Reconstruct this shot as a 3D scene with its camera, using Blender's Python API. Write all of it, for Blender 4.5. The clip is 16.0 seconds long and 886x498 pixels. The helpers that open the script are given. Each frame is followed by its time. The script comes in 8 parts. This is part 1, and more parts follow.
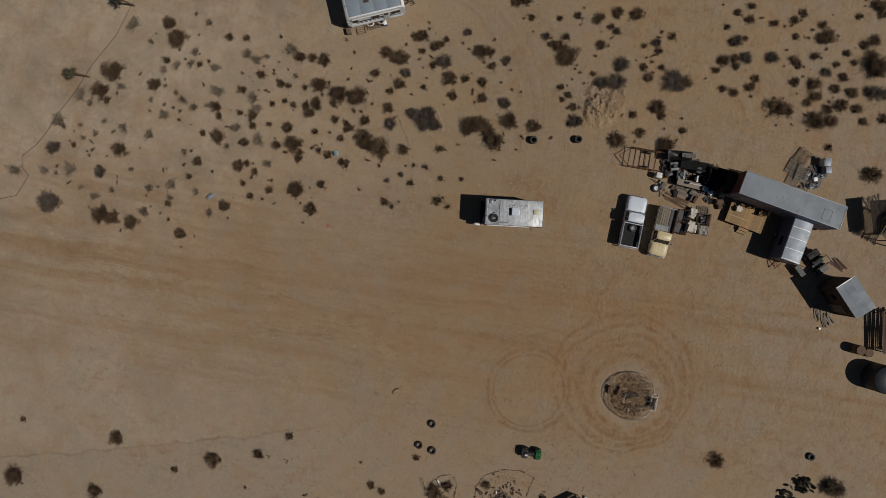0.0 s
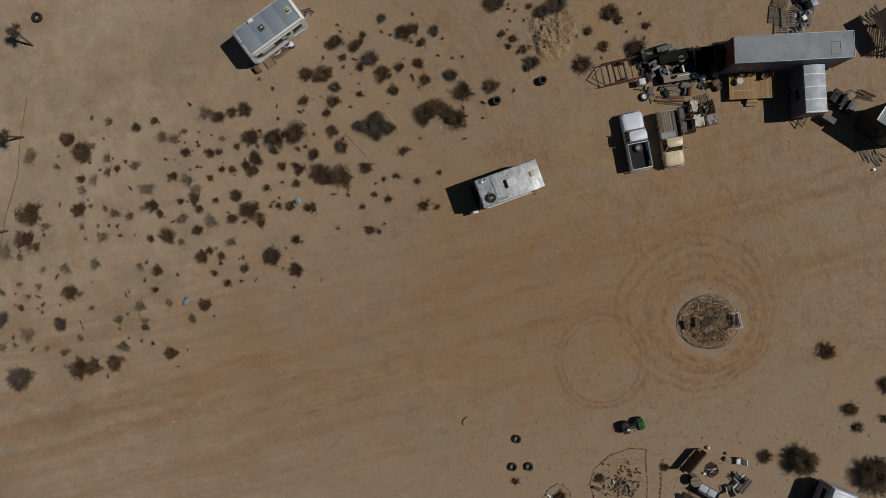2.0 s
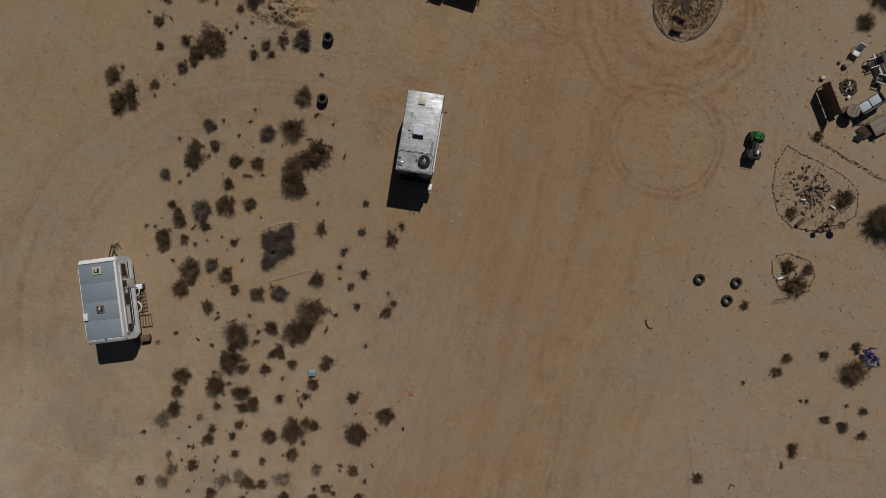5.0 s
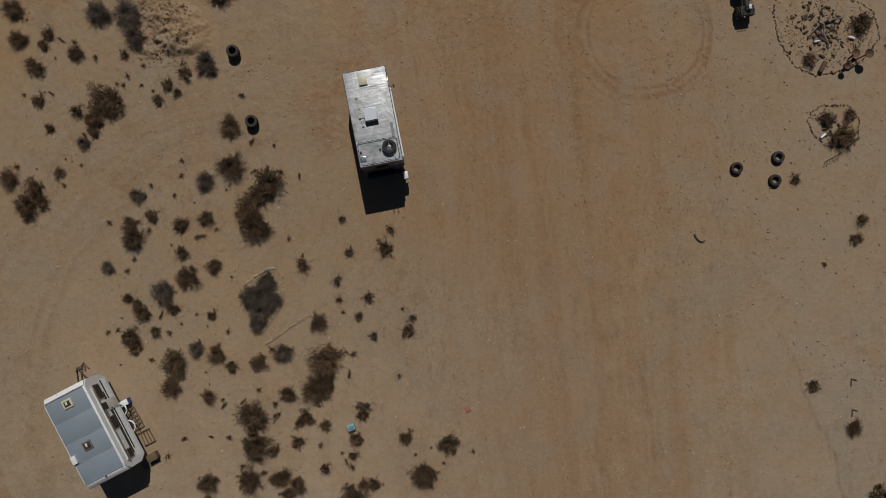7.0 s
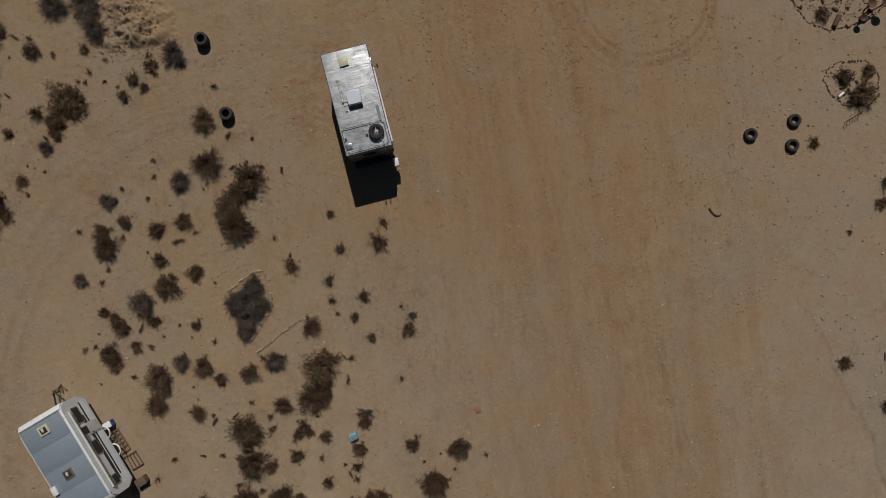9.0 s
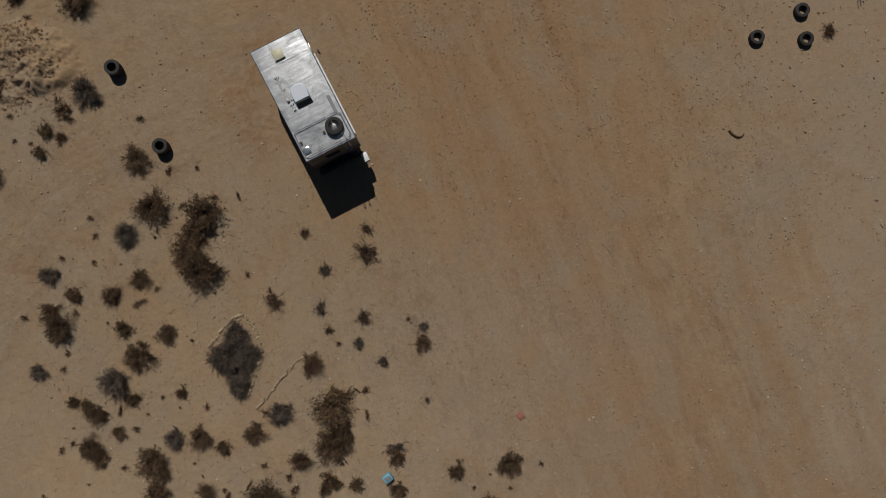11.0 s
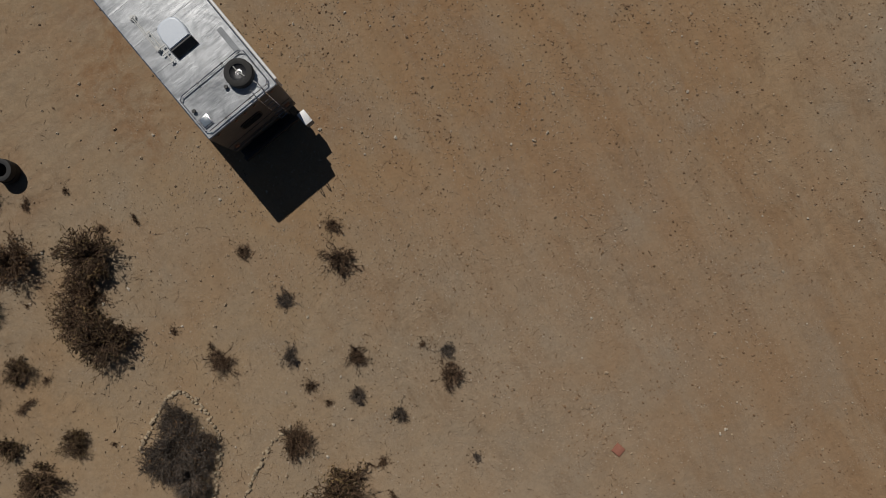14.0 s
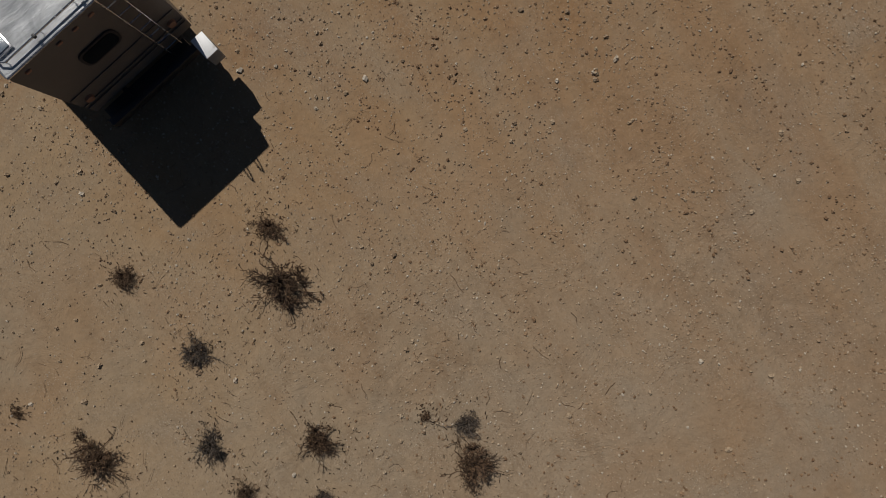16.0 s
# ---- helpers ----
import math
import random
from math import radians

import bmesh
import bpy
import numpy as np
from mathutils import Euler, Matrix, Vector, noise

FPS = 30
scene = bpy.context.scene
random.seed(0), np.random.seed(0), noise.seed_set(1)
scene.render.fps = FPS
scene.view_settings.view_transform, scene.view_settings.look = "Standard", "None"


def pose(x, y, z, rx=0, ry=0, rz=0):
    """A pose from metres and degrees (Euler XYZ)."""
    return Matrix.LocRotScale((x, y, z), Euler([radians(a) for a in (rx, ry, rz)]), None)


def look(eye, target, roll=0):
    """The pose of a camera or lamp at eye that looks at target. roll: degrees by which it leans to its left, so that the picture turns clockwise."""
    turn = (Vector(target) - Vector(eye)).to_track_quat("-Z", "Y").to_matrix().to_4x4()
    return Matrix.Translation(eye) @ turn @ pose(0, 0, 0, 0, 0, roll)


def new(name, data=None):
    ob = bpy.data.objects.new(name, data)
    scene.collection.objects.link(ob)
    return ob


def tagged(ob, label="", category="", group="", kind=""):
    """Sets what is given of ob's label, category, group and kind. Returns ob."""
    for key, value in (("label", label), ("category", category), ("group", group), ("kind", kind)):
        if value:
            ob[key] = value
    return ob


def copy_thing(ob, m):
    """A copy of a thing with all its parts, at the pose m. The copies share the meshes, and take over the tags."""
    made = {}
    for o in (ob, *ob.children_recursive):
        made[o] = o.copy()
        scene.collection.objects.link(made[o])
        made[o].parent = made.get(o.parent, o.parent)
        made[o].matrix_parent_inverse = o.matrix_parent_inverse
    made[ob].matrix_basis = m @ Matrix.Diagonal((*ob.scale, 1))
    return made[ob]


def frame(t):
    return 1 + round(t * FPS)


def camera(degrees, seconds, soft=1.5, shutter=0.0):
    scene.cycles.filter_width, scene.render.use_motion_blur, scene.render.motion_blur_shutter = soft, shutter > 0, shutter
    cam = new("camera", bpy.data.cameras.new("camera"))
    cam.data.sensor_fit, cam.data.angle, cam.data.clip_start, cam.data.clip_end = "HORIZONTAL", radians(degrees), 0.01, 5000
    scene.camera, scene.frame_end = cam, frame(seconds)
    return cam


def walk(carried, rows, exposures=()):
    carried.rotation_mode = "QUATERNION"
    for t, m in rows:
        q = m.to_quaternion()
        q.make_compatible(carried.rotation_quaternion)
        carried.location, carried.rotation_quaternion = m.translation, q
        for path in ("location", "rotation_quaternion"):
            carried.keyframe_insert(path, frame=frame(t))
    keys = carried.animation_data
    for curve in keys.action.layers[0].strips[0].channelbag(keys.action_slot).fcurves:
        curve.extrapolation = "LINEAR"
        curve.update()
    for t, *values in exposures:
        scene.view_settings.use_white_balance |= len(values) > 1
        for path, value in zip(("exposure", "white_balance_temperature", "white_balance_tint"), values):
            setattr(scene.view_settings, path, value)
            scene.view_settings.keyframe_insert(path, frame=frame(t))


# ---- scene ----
# The drone sinks almost straight down with its lens to the ground and turns on its axis.
ROWS = [
    (0, pose(4.133, 2.352, 57.306, -0.069, 0.679, 104.284)),
    (0.5, pose(3.880, 2.179, 55.723, -0.291, 0.708, 99.447)),
    (1, pose(4.217, 1.744, 54.237, 0.095, 0.379, 94.090)),
    (1.5, pose(4.156, 1.479, 52.636, 0.129, 0.322, 88.238)),
    (2, pose(4.029, 1.307, 50.958, 0.073, 0.280, 81.206)),
    (2.5, pose(4.420, 0.971, 49.304, 0.638, 0.212, 72.729)),
    (3, pose(4.277, 0.681, 47.563, 0.664, 0.062, 64.518)),
    (3.5, pose(3.595, 0.303, 45.921, 0.405, -0.371, 49.733)),
    (4, pose(4.199, 0.685, 44.480, 0.601, 0.707, 32.479)),
    (4.2, pose(4.246, 0.783, 43.782, 0.508, 0.908, 29.224)),
    (5.25, pose(3.550, 0.500, 40.620, 0.100, 0.000, 17.600)),
    (6.3, pose(3.012, 0.090, 37.419, -0.026, -0.593, 7.927)),
    (6.5, pose(3.327, 0.031, 36.942, 0.081, -0.164, 5.698)),
    (7, pose(3.141, -0.076, 35.459, 0.126, -0.444, 0.011)),
    (7.5, pose(3.274, -0.086, 34.287, -0.079, -0.289, -2.118)),
    (8, pose(3.183, -0.258, 33.830, -0.147, -0.501, -2.832)),
    (8.2, pose(3.197, -0.371, 33.695, -0.093, -0.472, -2.984)),
    (9.25, pose(2.970, -0.350, 32.600, -0.330, -1.000, -3.350)),
    (10, pose(2.840, -0.400, 31.280, -0.400, -1.350, -3.900)),
    (10.3, pose(2.852, -0.472, 30.524, -0.299, -1.349, -6.271)),
    (10.5, pose(2.862, -0.464, 29.979, -0.221, -1.360, -10.214)),
    (11, pose(2.961, -0.566, 28.549, -0.125, -1.241, -16.089)),
    (11.5, pose(2.889, -0.695, 27.039, -0.131, -1.331, -17.638)),
    (12, pose(2.912, -0.984, 25.532, 0.143, -0.970, -19.766)),
    (12.5, pose(2.878, -1.116, 23.986, 0.220, -0.850, -21.905)),
    (13, pose(2.819, -1.250, 22.415, 0.438, -0.775, -24.149)),
    (13.5, pose(2.816, -1.219, 20.792, 0.314, -0.735, -26.303)),
    (14, pose(2.903, -1.067, 19.044, -0.159, -0.527, -28.518)),
    (14.5, pose(3.073, -0.968, 17.239, -0.669, -0.171, -29.497)),
    (15, pose(2.964, -1.014, 15.354, -0.542, -0.324, -30.136)),
    (15.5, pose(2.922, -0.918, 13.438, -0.828, -0.339, -30.375)),
    (16, pose(3.044, -0.774, 11.565, -0.876, -0.174, -31.078)),
]
cam = camera(73.7, 16.0, soft=0.35)
walk(cam, ROWS, exposures=[(0.0, -1.0), (7.0, -0.99), (12.0, -0.98), (14.0, -0.92), (16.0, -0.85)])

# ---- daylight ----
SUN_ELEVATION, SUN_AZIMUTH = 51.1, 1.7      # degrees; azimuth from +y towards +x
world = bpy.data.worlds.new("sky")
scene.world = world
world.use_nodes = True
wn = world.node_tree.nodes
sky = wn.new("ShaderNodeTexSky")
sky.sky_type, sky.sun_disc = "NISHITA", False
sky.ozone_density, sky.dust_density = 4.0, 0.5
sky.sun_elevation, sky.sun_rotation = radians(SUN_ELEVATION), radians(SUN_AZIMUTH)
world.node_tree.links.new(sky.outputs[0], wn["Background"].inputs[0])
wn["Background"].inputs[1].default_value = 0.028
sun = new("sun", bpy.data.lights.new("sun", "SUN"))
sun.data.energy, sun.data.angle, sun.data.color = 5.0, radians(0.5), (1.0, 0.95, 0.88)
ce, se, sa, ca = (math.cos(radians(SUN_ELEVATION)), math.sin(radians(SUN_ELEVATION)),
                  math.sin(radians(SUN_AZIMUTH)), math.cos(radians(SUN_AZIMUTH)))
sun.matrix_basis = look((60 * ce * sa, 60 * ce * ca, 60 * se), (0, 0, 0))


# ---- materials ----
def nodes_of(name, rough=0.7, metal=0.0):
    m = bpy.data.materials.new(name)
    m.use_nodes = True
    n, l = m.node_tree.nodes, m.node_tree.links
    b = n["Principled BSDF"]
    b.inputs["Roughness"].default_value = rough
    b.inputs["Metallic"].default_value = metal
    return m, n, l, b


def noise_node(n, l, coord, scale, detail=4.0, rough=0.55, stretch=None, distort=0.0):
    tex = n.new("ShaderNodeTexNoise")
    tex.inputs["Scale"].default_value = scale
    tex.inputs["Detail"].default_value = detail
    tex.inputs["Roughness"].default_value = rough
    tex.inputs["Distortion"].default_value = distort
    if stretch:
        mp = n.new("ShaderNodeMapping")
        mp.inputs["Scale"].default_value = stretch[:3]
        if len(stretch) > 3:
            mp.inputs["Rotation"].default_value = (0, 0, radians(stretch[3]))
        l.new(coord, mp.inputs[0])
        coord = mp.outputs[0]
    l.new(coord, tex.inputs["Vector"])
    return tex.outputs["Fac"]


def ramp(n, l, fac, lo, hi, a=0.0, b=1.0):
    r = n.new("ShaderNodeMapRange")
    r.inputs[1].default_value, r.inputs[2].default_value = lo, hi
    r.inputs[3].default_value, r.inputs[4].default_value = a, b
    l.new(fac, r.inputs[0])
    return r.outputs[0]


def mix(n, l, fac, a, b, how="MIX"):
    x = n.new("ShaderNodeMix")
    x.data_type, x.blend_type = "RGBA", how
    for socket, v in ((x.inputs[0], fac), (x.inputs[6], a), (x.inputs[7], b)):
        if isinstance(v, (int, float)):
            socket.default_value = v
        elif isinstance(v, tuple):
            socket.default_value = (*v, 1)
        else:
            l.new(v, socket)
    return x.outputs[2]


def math_node(n, l, op, a, b=0.0):
    x = n.new("ShaderNodeMath")
    x.operation = op
    for socket, v in zip(x.inputs, (a, b)):
        if isinstance(v, (int, float)):
            socket.default_value = v
        else:
            l.new(v, socket)
    return x.outputs[0]


def bump_to(n, l, b, height, strength, distance=0.02):
    k = n.new("ShaderNodeBump")
    k.inputs["Strength"].default_value = strength
    k.inputs["Distance"].default_value = distance
    l.new(height, k.inputs["Height"])
    l.new(k.outputs[0], b.inputs["Normal"])


def surface(name, c1, c2, scale=3.0, rough=0.7, metal=0.0, stretch=None, fine=60.0, bump=0.25, vary=0.0, wear=None, spread=0.25):
    """Two colours over a coarse pattern, a fine grain over both, relief and some change from piece to piece."""
    m, n, l, b = nodes_of(name, rough, metal)
    co = n.new("ShaderNodeTexCoord").outputs["Object"]
    coarse = noise_node(n, l, co, scale, 5, 0.6, stretch)
    grain = noise_node(n, l, co, fine, 3, 0.6, stretch)
    col = mix(n, l, ramp(n, l, coarse, 0.5 - spread, 0.5 + spread), c1, c2)
    col = mix(n, l, 0.35, col, mix(n, l, ramp(n, l, grain, 0.3, 0.7), (0.35, 0.35, 0.35), (0.75, 0.75, 0.75)), "OVERLAY")
    if wear:
        blot = noise_node(n, l, co, scale * 2.7, 6, 0.7)
        col = mix(n, l, ramp(n, l, blot, 0.56, 0.66), col, wear)
    if vary:
        rnd = n.new("ShaderNodeObjectInfo").outputs["Random"]
        hsv = n.new("ShaderNodeHueSaturation")
        l.new(col, hsv.inputs["Color"])
        l.new(ramp(n, l, rnd, 0, 1, 1 - vary, 1 + vary), hsv.inputs["Value"])
        col = hsv.outputs[0]
    l.new(col, b.inputs["Base Color"])
    l.new(ramp(n, l, coarse, 0.2, 0.8, max(rough - 0.12, 0.03), min(rough + 0.12, 1)), b.inputs["Roughness"])
    if bump:
        bump_to(n, l, b, grain, bump, 0.01)
    return m


def sand_material():
    m, n, l, b = nodes_of("desert_sand", 0.95)
    pos = n.new("ShaderNodeNewGeometry").outputs["Position"]
    sep = n.new("ShaderNodeSeparateXYZ")
    l.new(pos, sep.inputs[0])
    px, py = sep.outputs[0], sep.outputs[1]
    big = noise_node(n, l, pos, 0.09, 5, 0.6)
    mid = noise_node(n, l, pos, 0.45, 6, 0.65)
    red = noise_node(n, l, pos, 0.22, 6, 0.6)
    # the driven lane: a belt of redder sand along y, straying with the noise
    lane_mid = math_node(n, l, "ADD", 10.5, math_node(n, l, "MULTIPLY", py, -0.10))
    off = math_node(n, l, "ABSOLUTE", math_node(n, l, "SUBTRACT", px, lane_mid))
    off = math_node(n, l, "ADD", off, ramp(n, l, big, 0.2, 0.8, -7.0, 7.0))
    off = math_node(n, l, "ADD", off, ramp(n, l, mid, 0.2, 0.8, -2.5, 2.5))
    lane = ramp(n, l, off, 3.0, 13.0, 1.0, 0.0)
    ruts = noise_node(n, l, pos, 1.0, 6, 0.72, (1.3, 0.22, 1.0, 9.0), 0.8)
    lane = math_node(n, l, "MULTIPLY", lane, ramp(n, l, ruts, 0.32, 0.62, 0.35, 1.0))
    lane = math_node(n, l, "MULTIPLY", lane, math_node(n, l, "MULTIPLY", ramp(n, l, py, -8.0, -36.0, 1.0, 0.45), ramp(n, l, py, 24.0, 33.0, 1.0, 0.12)))
    lane = math_node(n, l, "MAXIMUM", lane, ramp(n, l, red, 0.52, 0.75, 0.0, 0.6))
    tan = mix(n, l, ramp(n, l, mid, 0.3, 0.7), SAND_TAN, SAND_PALE)
    dusty = math_node(n, l, "MULTIPLY", ramp(n, l, py, 2.0, -27.0), ramp(n, l, mid, 0.25, 0.6, 0.7, 1.0))
    tan = mix(n, l, dusty, tan, SAND_DUST)
    grey = mix(n, l, ramp(n, l, noise_node(n, l, pos, 0.16, 6, 0.65), 0.44, 0.64), tan, SAND_GREY)
    col = mix(n, l, lane, grey, SAND_RED)
    # the far side of the lot is greyer
    col = mix(n, l, math_node(n, l, "MULTIPLY", math_node(n, l, "MAXIMUM", ramp(n, l, px, 15.0, 25.0), ramp(n, l, py, 26.0, 36.0, 0.0, 0.8)), ramp(n, l, mid, 0.3, 0.6, 0.3, 0.6)), col, SAND_FLAT)
    # streaks left by wheels: fine lines that follow the lane, the turning circles and the side track
    def streak(across, fine, along):
        v = n.new("ShaderNodeCombineXYZ")
        l.new(math_node(n, l, "MULTIPLY", across, fine), v.inputs[0])
        l.new(math_node(n, l, "MULTIPLY", px, along), v.inputs[1])
        l.new(math_node(n, l, "MULTIPLY", py, along), v.inputs[2])
        t = n.new("ShaderNodeTexNoise")
        t.inputs["Scale"].default_value, t.inputs["Detail"].default_value, t.inputs["Roughness"].default_value = 1.0, 2.5, 0.5
        l.new(v.outputs[0], t.inputs["Vector"])
        return t.outputs["Fac"]

    def radius_from(cx, cy, sway):
        dx, dy = math_node(n, l, "SUBTRACT", px, cx), math_node(n, l, "SUBTRACT", py, cy)
        r = math_node(n, l, "SQRT", math_node(n, l, "ADD", math_node(n, l, "MULTIPLY", dx, dx), math_node(n, l, "MULTIPLY", dy, dy)))
        return math_node(n, l, "ADD", r, ramp(n, l, red, 0.2, 0.8, -sway, sway))

    def belt(r, r0, r1, r2, r3):
        return math_node(n, l, "MULTIPLY", ramp(n, l, r, r0, r1), ramp(n, l, r, r2, r3, 1.0, 0.0))

    broken = ramp(n, l, noise_node(n, l, pos, 0.55, 5, 0.7), 0.36, 0.62)
    r_dome, r_ring, r_side = radius_from(13.5, 22.5, 0.5), radius_from(15.6, 13.1, 0.4), radius_from(-5.0, -9.2, 0.7)
    wide_lane = math_node(n, l, "MULTIPLY", ramp(n, l, off, 5.0, 14.0, 1.0, 0.0), ramp(n, l, r_dome, 5.0, 9.0))
    across = math_node(n, l, "ADD", math_node(n, l, "SUBTRACT", px, lane_mid), ramp(n, l, red, 0.2, 0.8, -0.5, 0.5))
    west = math_node(n, l, "MULTIPLY", ramp(n, l, px, 1.0, -5.0), ramp(n, l, py, -18.0, -8.0))
    marks_all = None
    for lines, mask, lo in ((streak(across, 1.9, 0.05), wide_lane, 0.52), (streak(r_dome, 2.4, 0.10), belt(r_dome, 2.9, 3.6, 5.5, 11.0), 0.54),
                            (streak(r_ring, 2.6, 0.12), belt(r_ring, 2.4, 3.2, 4.4, 5.6), 0.55),
                            (streak(r_side, 1.3, 0.05), math_node(n, l, "MULTIPLY", belt(r_side, 14.5, 16.5, 19.8, 22.0), ramp(n, l, west, 0.0, 0.6, 0.0, 1.9)), 0.46)):
        line = math_node(n, l, "MULTIPLY", math_node(n, l, "MULTIPLY", ramp(n, l, lines, lo, lo + 0.18), mask), broken)
        marks_all = line if marks_all is None else math_node(n, l, "MAXIMUM", marks_all, line)
    # long bands left by grading and driving, orange and greyish by turns
    bands = streak(across, 0.85, 0.022)
    band_mask = math_node(n, l, "MULTIPLY", wide_lane, ramp(n, l, mid, 0.3, 0.6, 0.45, 1.0))
    col = mix(n, l, math_node(n, l, "MULTIPLY", ramp(n, l, bands, 0.5, 0.68, 0.0, 0.54), band_mask), col, SAND_BAND)
    col = mix(n, l, math_node(n, l, "MULTIPLY", ramp(n, l, bands, 0.46, 0.3, 0.0, 0.6), band_mask), col, SAND_GREY)
    col = mix(n, l, math_node(n, l, "MULTIPLY", marks_all, 0.5), col, SAND_TURNED)
    side_belt = math_node(n, l, "MULTIPLY", belt(r_side, 14.5, 16.0, 20.0, 22.0), west)
    col = mix(n, l, math_node(n, l, "MULTIPLY", side_belt, 0.45), col, SAND_GREY)
    # graded edge of the lane on its far side
    edge = math_node(n, l, "SUBTRACT", px, math_node(n, l, "ADD", 22.2, math_node(n, l, "MULTIPLY", py, -0.365)))
    edge = math_node(n, l, "ADD", edge, ramp(n, l, red, 0.2, 0.8, -0.7, 0.7))
    beyond = math_node(n, l, "MULTIPLY", ramp(n, l, edge, -0.15, 0.15), ramp(n, l, py, -4.0, -7.0))
    col = mix(n, l, math_node(n, l, "MULTIPLY", beyond, 0.95), col, SAND_FLAT)
    lip = math_node(n, l, "MULTIPLY", ramp(n, l, math_node(n, l, "ABSOLUTE", edge), 0.02, 0.2, 0.5, 0.0), ramp(n, l, py, -4.0, -7.0))
    col = mix(n, l, math_node(n, l, "MULTIPLY", lip, broken), col, SAND_DARK)
    # pale gravelly stretch of the lane south of the motorhome
    stretch = math_node(n, l, "MULTIPLY", ramp(n, l, radius_from(6.0, -7.5, 1.6), 3.0, 9.5, 1.0, 0.0), ramp(n, l, mid, 0.34, 0.6, 0.35, 0.85))
    col = mix(n, l, math_node(n, l, "MULTIPLY", stretch, 0.6), col, SAND_FLAT)
    # wheel marks: circles round the dome frame and beside it
    raked = belt(radius_from(13.6, 22.7, 0.25), 2.0, 2.4, 2.9, 3.5)
    col = mix(n, l, math_node(n, l, "MULTIPLY", raked, 0.6), col, SAND_FLAT)
    for cx, cy, r0, width, sway in ((13.4, 22.6, 3.7, 0.4, 0.35), (13.1, 22.3, 4.4, 0.3, 0.5), (12.9, 22.5, 5.0, 0.35, 0.5), (12.8, 22.0, 5.9, 0.3, 0.6), (12.6, 21.8, 6.7, 0.3, 0.6), (15.6, 13.1, 3.95, 0.3, 0.3), (15.6, 13.1, 3.45, 0.16, 0.3)):
        dx, dy = math_node(n, l, "SUBTRACT", px, cx), math_node(n, l, "SUBTRACT", py, cy)
        r = math_node(n, l, "SQRT", math_node(n, l, "ADD", math_node(n, l, "MULTIPLY", dx, dx), math_node(n, l, "MULTIPLY", dy, dy)))
        r = math_node(n, l, "ADD", r, ramp(n, l, red, 0.2, 0.8, -sway, sway))
        ring = ramp(n, l, math_node(n, l, "ABSOLUTE", math_node(n, l, "SUBTRACT", r, r0)), 0.05, width, 0.85, 0.0)
        ring = math_node(n, l, "MULTIPLY", ring, ramp(n, l, noise_node(n, l, pos, 0.8, 6, 0.75), 0.38, 0.6))
        col = mix(n, l, ring, col, SAND_TURNED)
    # freshly turned orange soil beside the parked motorhome
    for cx, cy, r0 in SCUFFS:
        near = ramp(n, l, radius_from(cx, cy, 0.8), r0 * 0.25, r0, 1.0, 0.0)
        turned = math_node(n, l, "MULTIPLY", near, ramp(n, l, noise_node(n, l, pos, 1.6, 7, 0.72, None, 0.8), 0.4, 0.62))
        col = mix(n, l, math_node(n, l, "MULTIPLY", turned, 0.75), col, SAND_TURNED)
    # reddish soil churned up in the yard
    churned = math_node(n, l, "MULTIPLY", math_node(n, l, "MULTIPLY", ramp(n, l, py, 6.0, 16.0), ramp(n, l, px, 24.0, 16.0)), ramp(n, l, noise_node(n, l, pos, 0.55, 7, 0.7, None, 1.6), 0.5, 0.68))
    col = mix(n, l, math_node(n, l, "MULTIPLY", churned, 0.5), col, SAND_TURNED)
    # scuffed ground: darker turned-up soil in streaks and clods
    scuff = math_node(n, l, "MULTIPLY", ramp(n, l, noise_node(n, l, pos, 1.3, 8, 0.78, (1.0, 0.45, 1.0, 25.0)), 0.5, 0.78), ramp(n, l, big, 0.4, 0.62))
    col = mix(n, l, math_node(n, l, "MULTIPLY", scuff, 0.75), col, SAND_DARK)
    clods = noise_node(n, l, pos, 3.1, 7, 0.75)
    col = mix(n, l, 0.26, col, mix(n, l, ramp(n, l, clods, 0.25, 0.75), (0.25, 0.25, 0.25), (0.75, 0.75, 0.75)), "OVERLAY")
    # orange and grey patches a step or two across
    blots = noise_node(n, l, pos, 0.38, 6, 0.62, None, 0.4)
    col = mix(n, l, ramp(n, l, blots, 0.5, 0.72, 0.0, 0.5), col, SAND_ORANGE)
    gravelly = ramp(n, l, blots, 0.5, 0.3, 0.0, 1.0)
    col = mix(n, l, math_node(n, l, "MULTIPLY", gravelly, 0.4), col, SAND_GRAVEL)
    # grain, grit and pale chips
    grain = noise_node(n, l, pos, 9.0, 8, 0.75)
    col = mix(n, l, 0.3, col, mix(n, l, ramp(n, l, grain, 0.25, 0.75), (0.3, 0.3, 0.3), (0.7, 0.7, 0.7)), "OVERLAY")
    v = n.new("ShaderNodeTexVoronoi")
    v.inputs["Scale"].default_value = 14.0
    l.new(pos, v.inputs["Vector"])
    patch = ramp(n, l, noise_node(n, l, pos, 0.7, 5, 0.7), 0.42, 0.62)
    pebble = math_node(n, l, "MULTIPLY", ramp(n, l, v.outputs["Distance"], 0.12, 0.24, 1.0, 0.0), patch)
    chip = n.new("ShaderNodeSeparateColor")
    l.new(v.outputs["Color"], chip.inputs[0])
    stone = mix(n, l, ramp(n, l, chip.outputs[0], 0.3, 0.8), (0.17, 0.115, 0.075), (0.5, 0.43, 0.34))
    col = mix(n, l, math_node(n, l, "MULTIPLY", pebble, 0.6), col, stone)
    v2 = n.new("ShaderNodeTexVoronoi")
    v2.inputs["Scale"].default_value = 38.0
    l.new(pos, v2.inputs["Vector"])
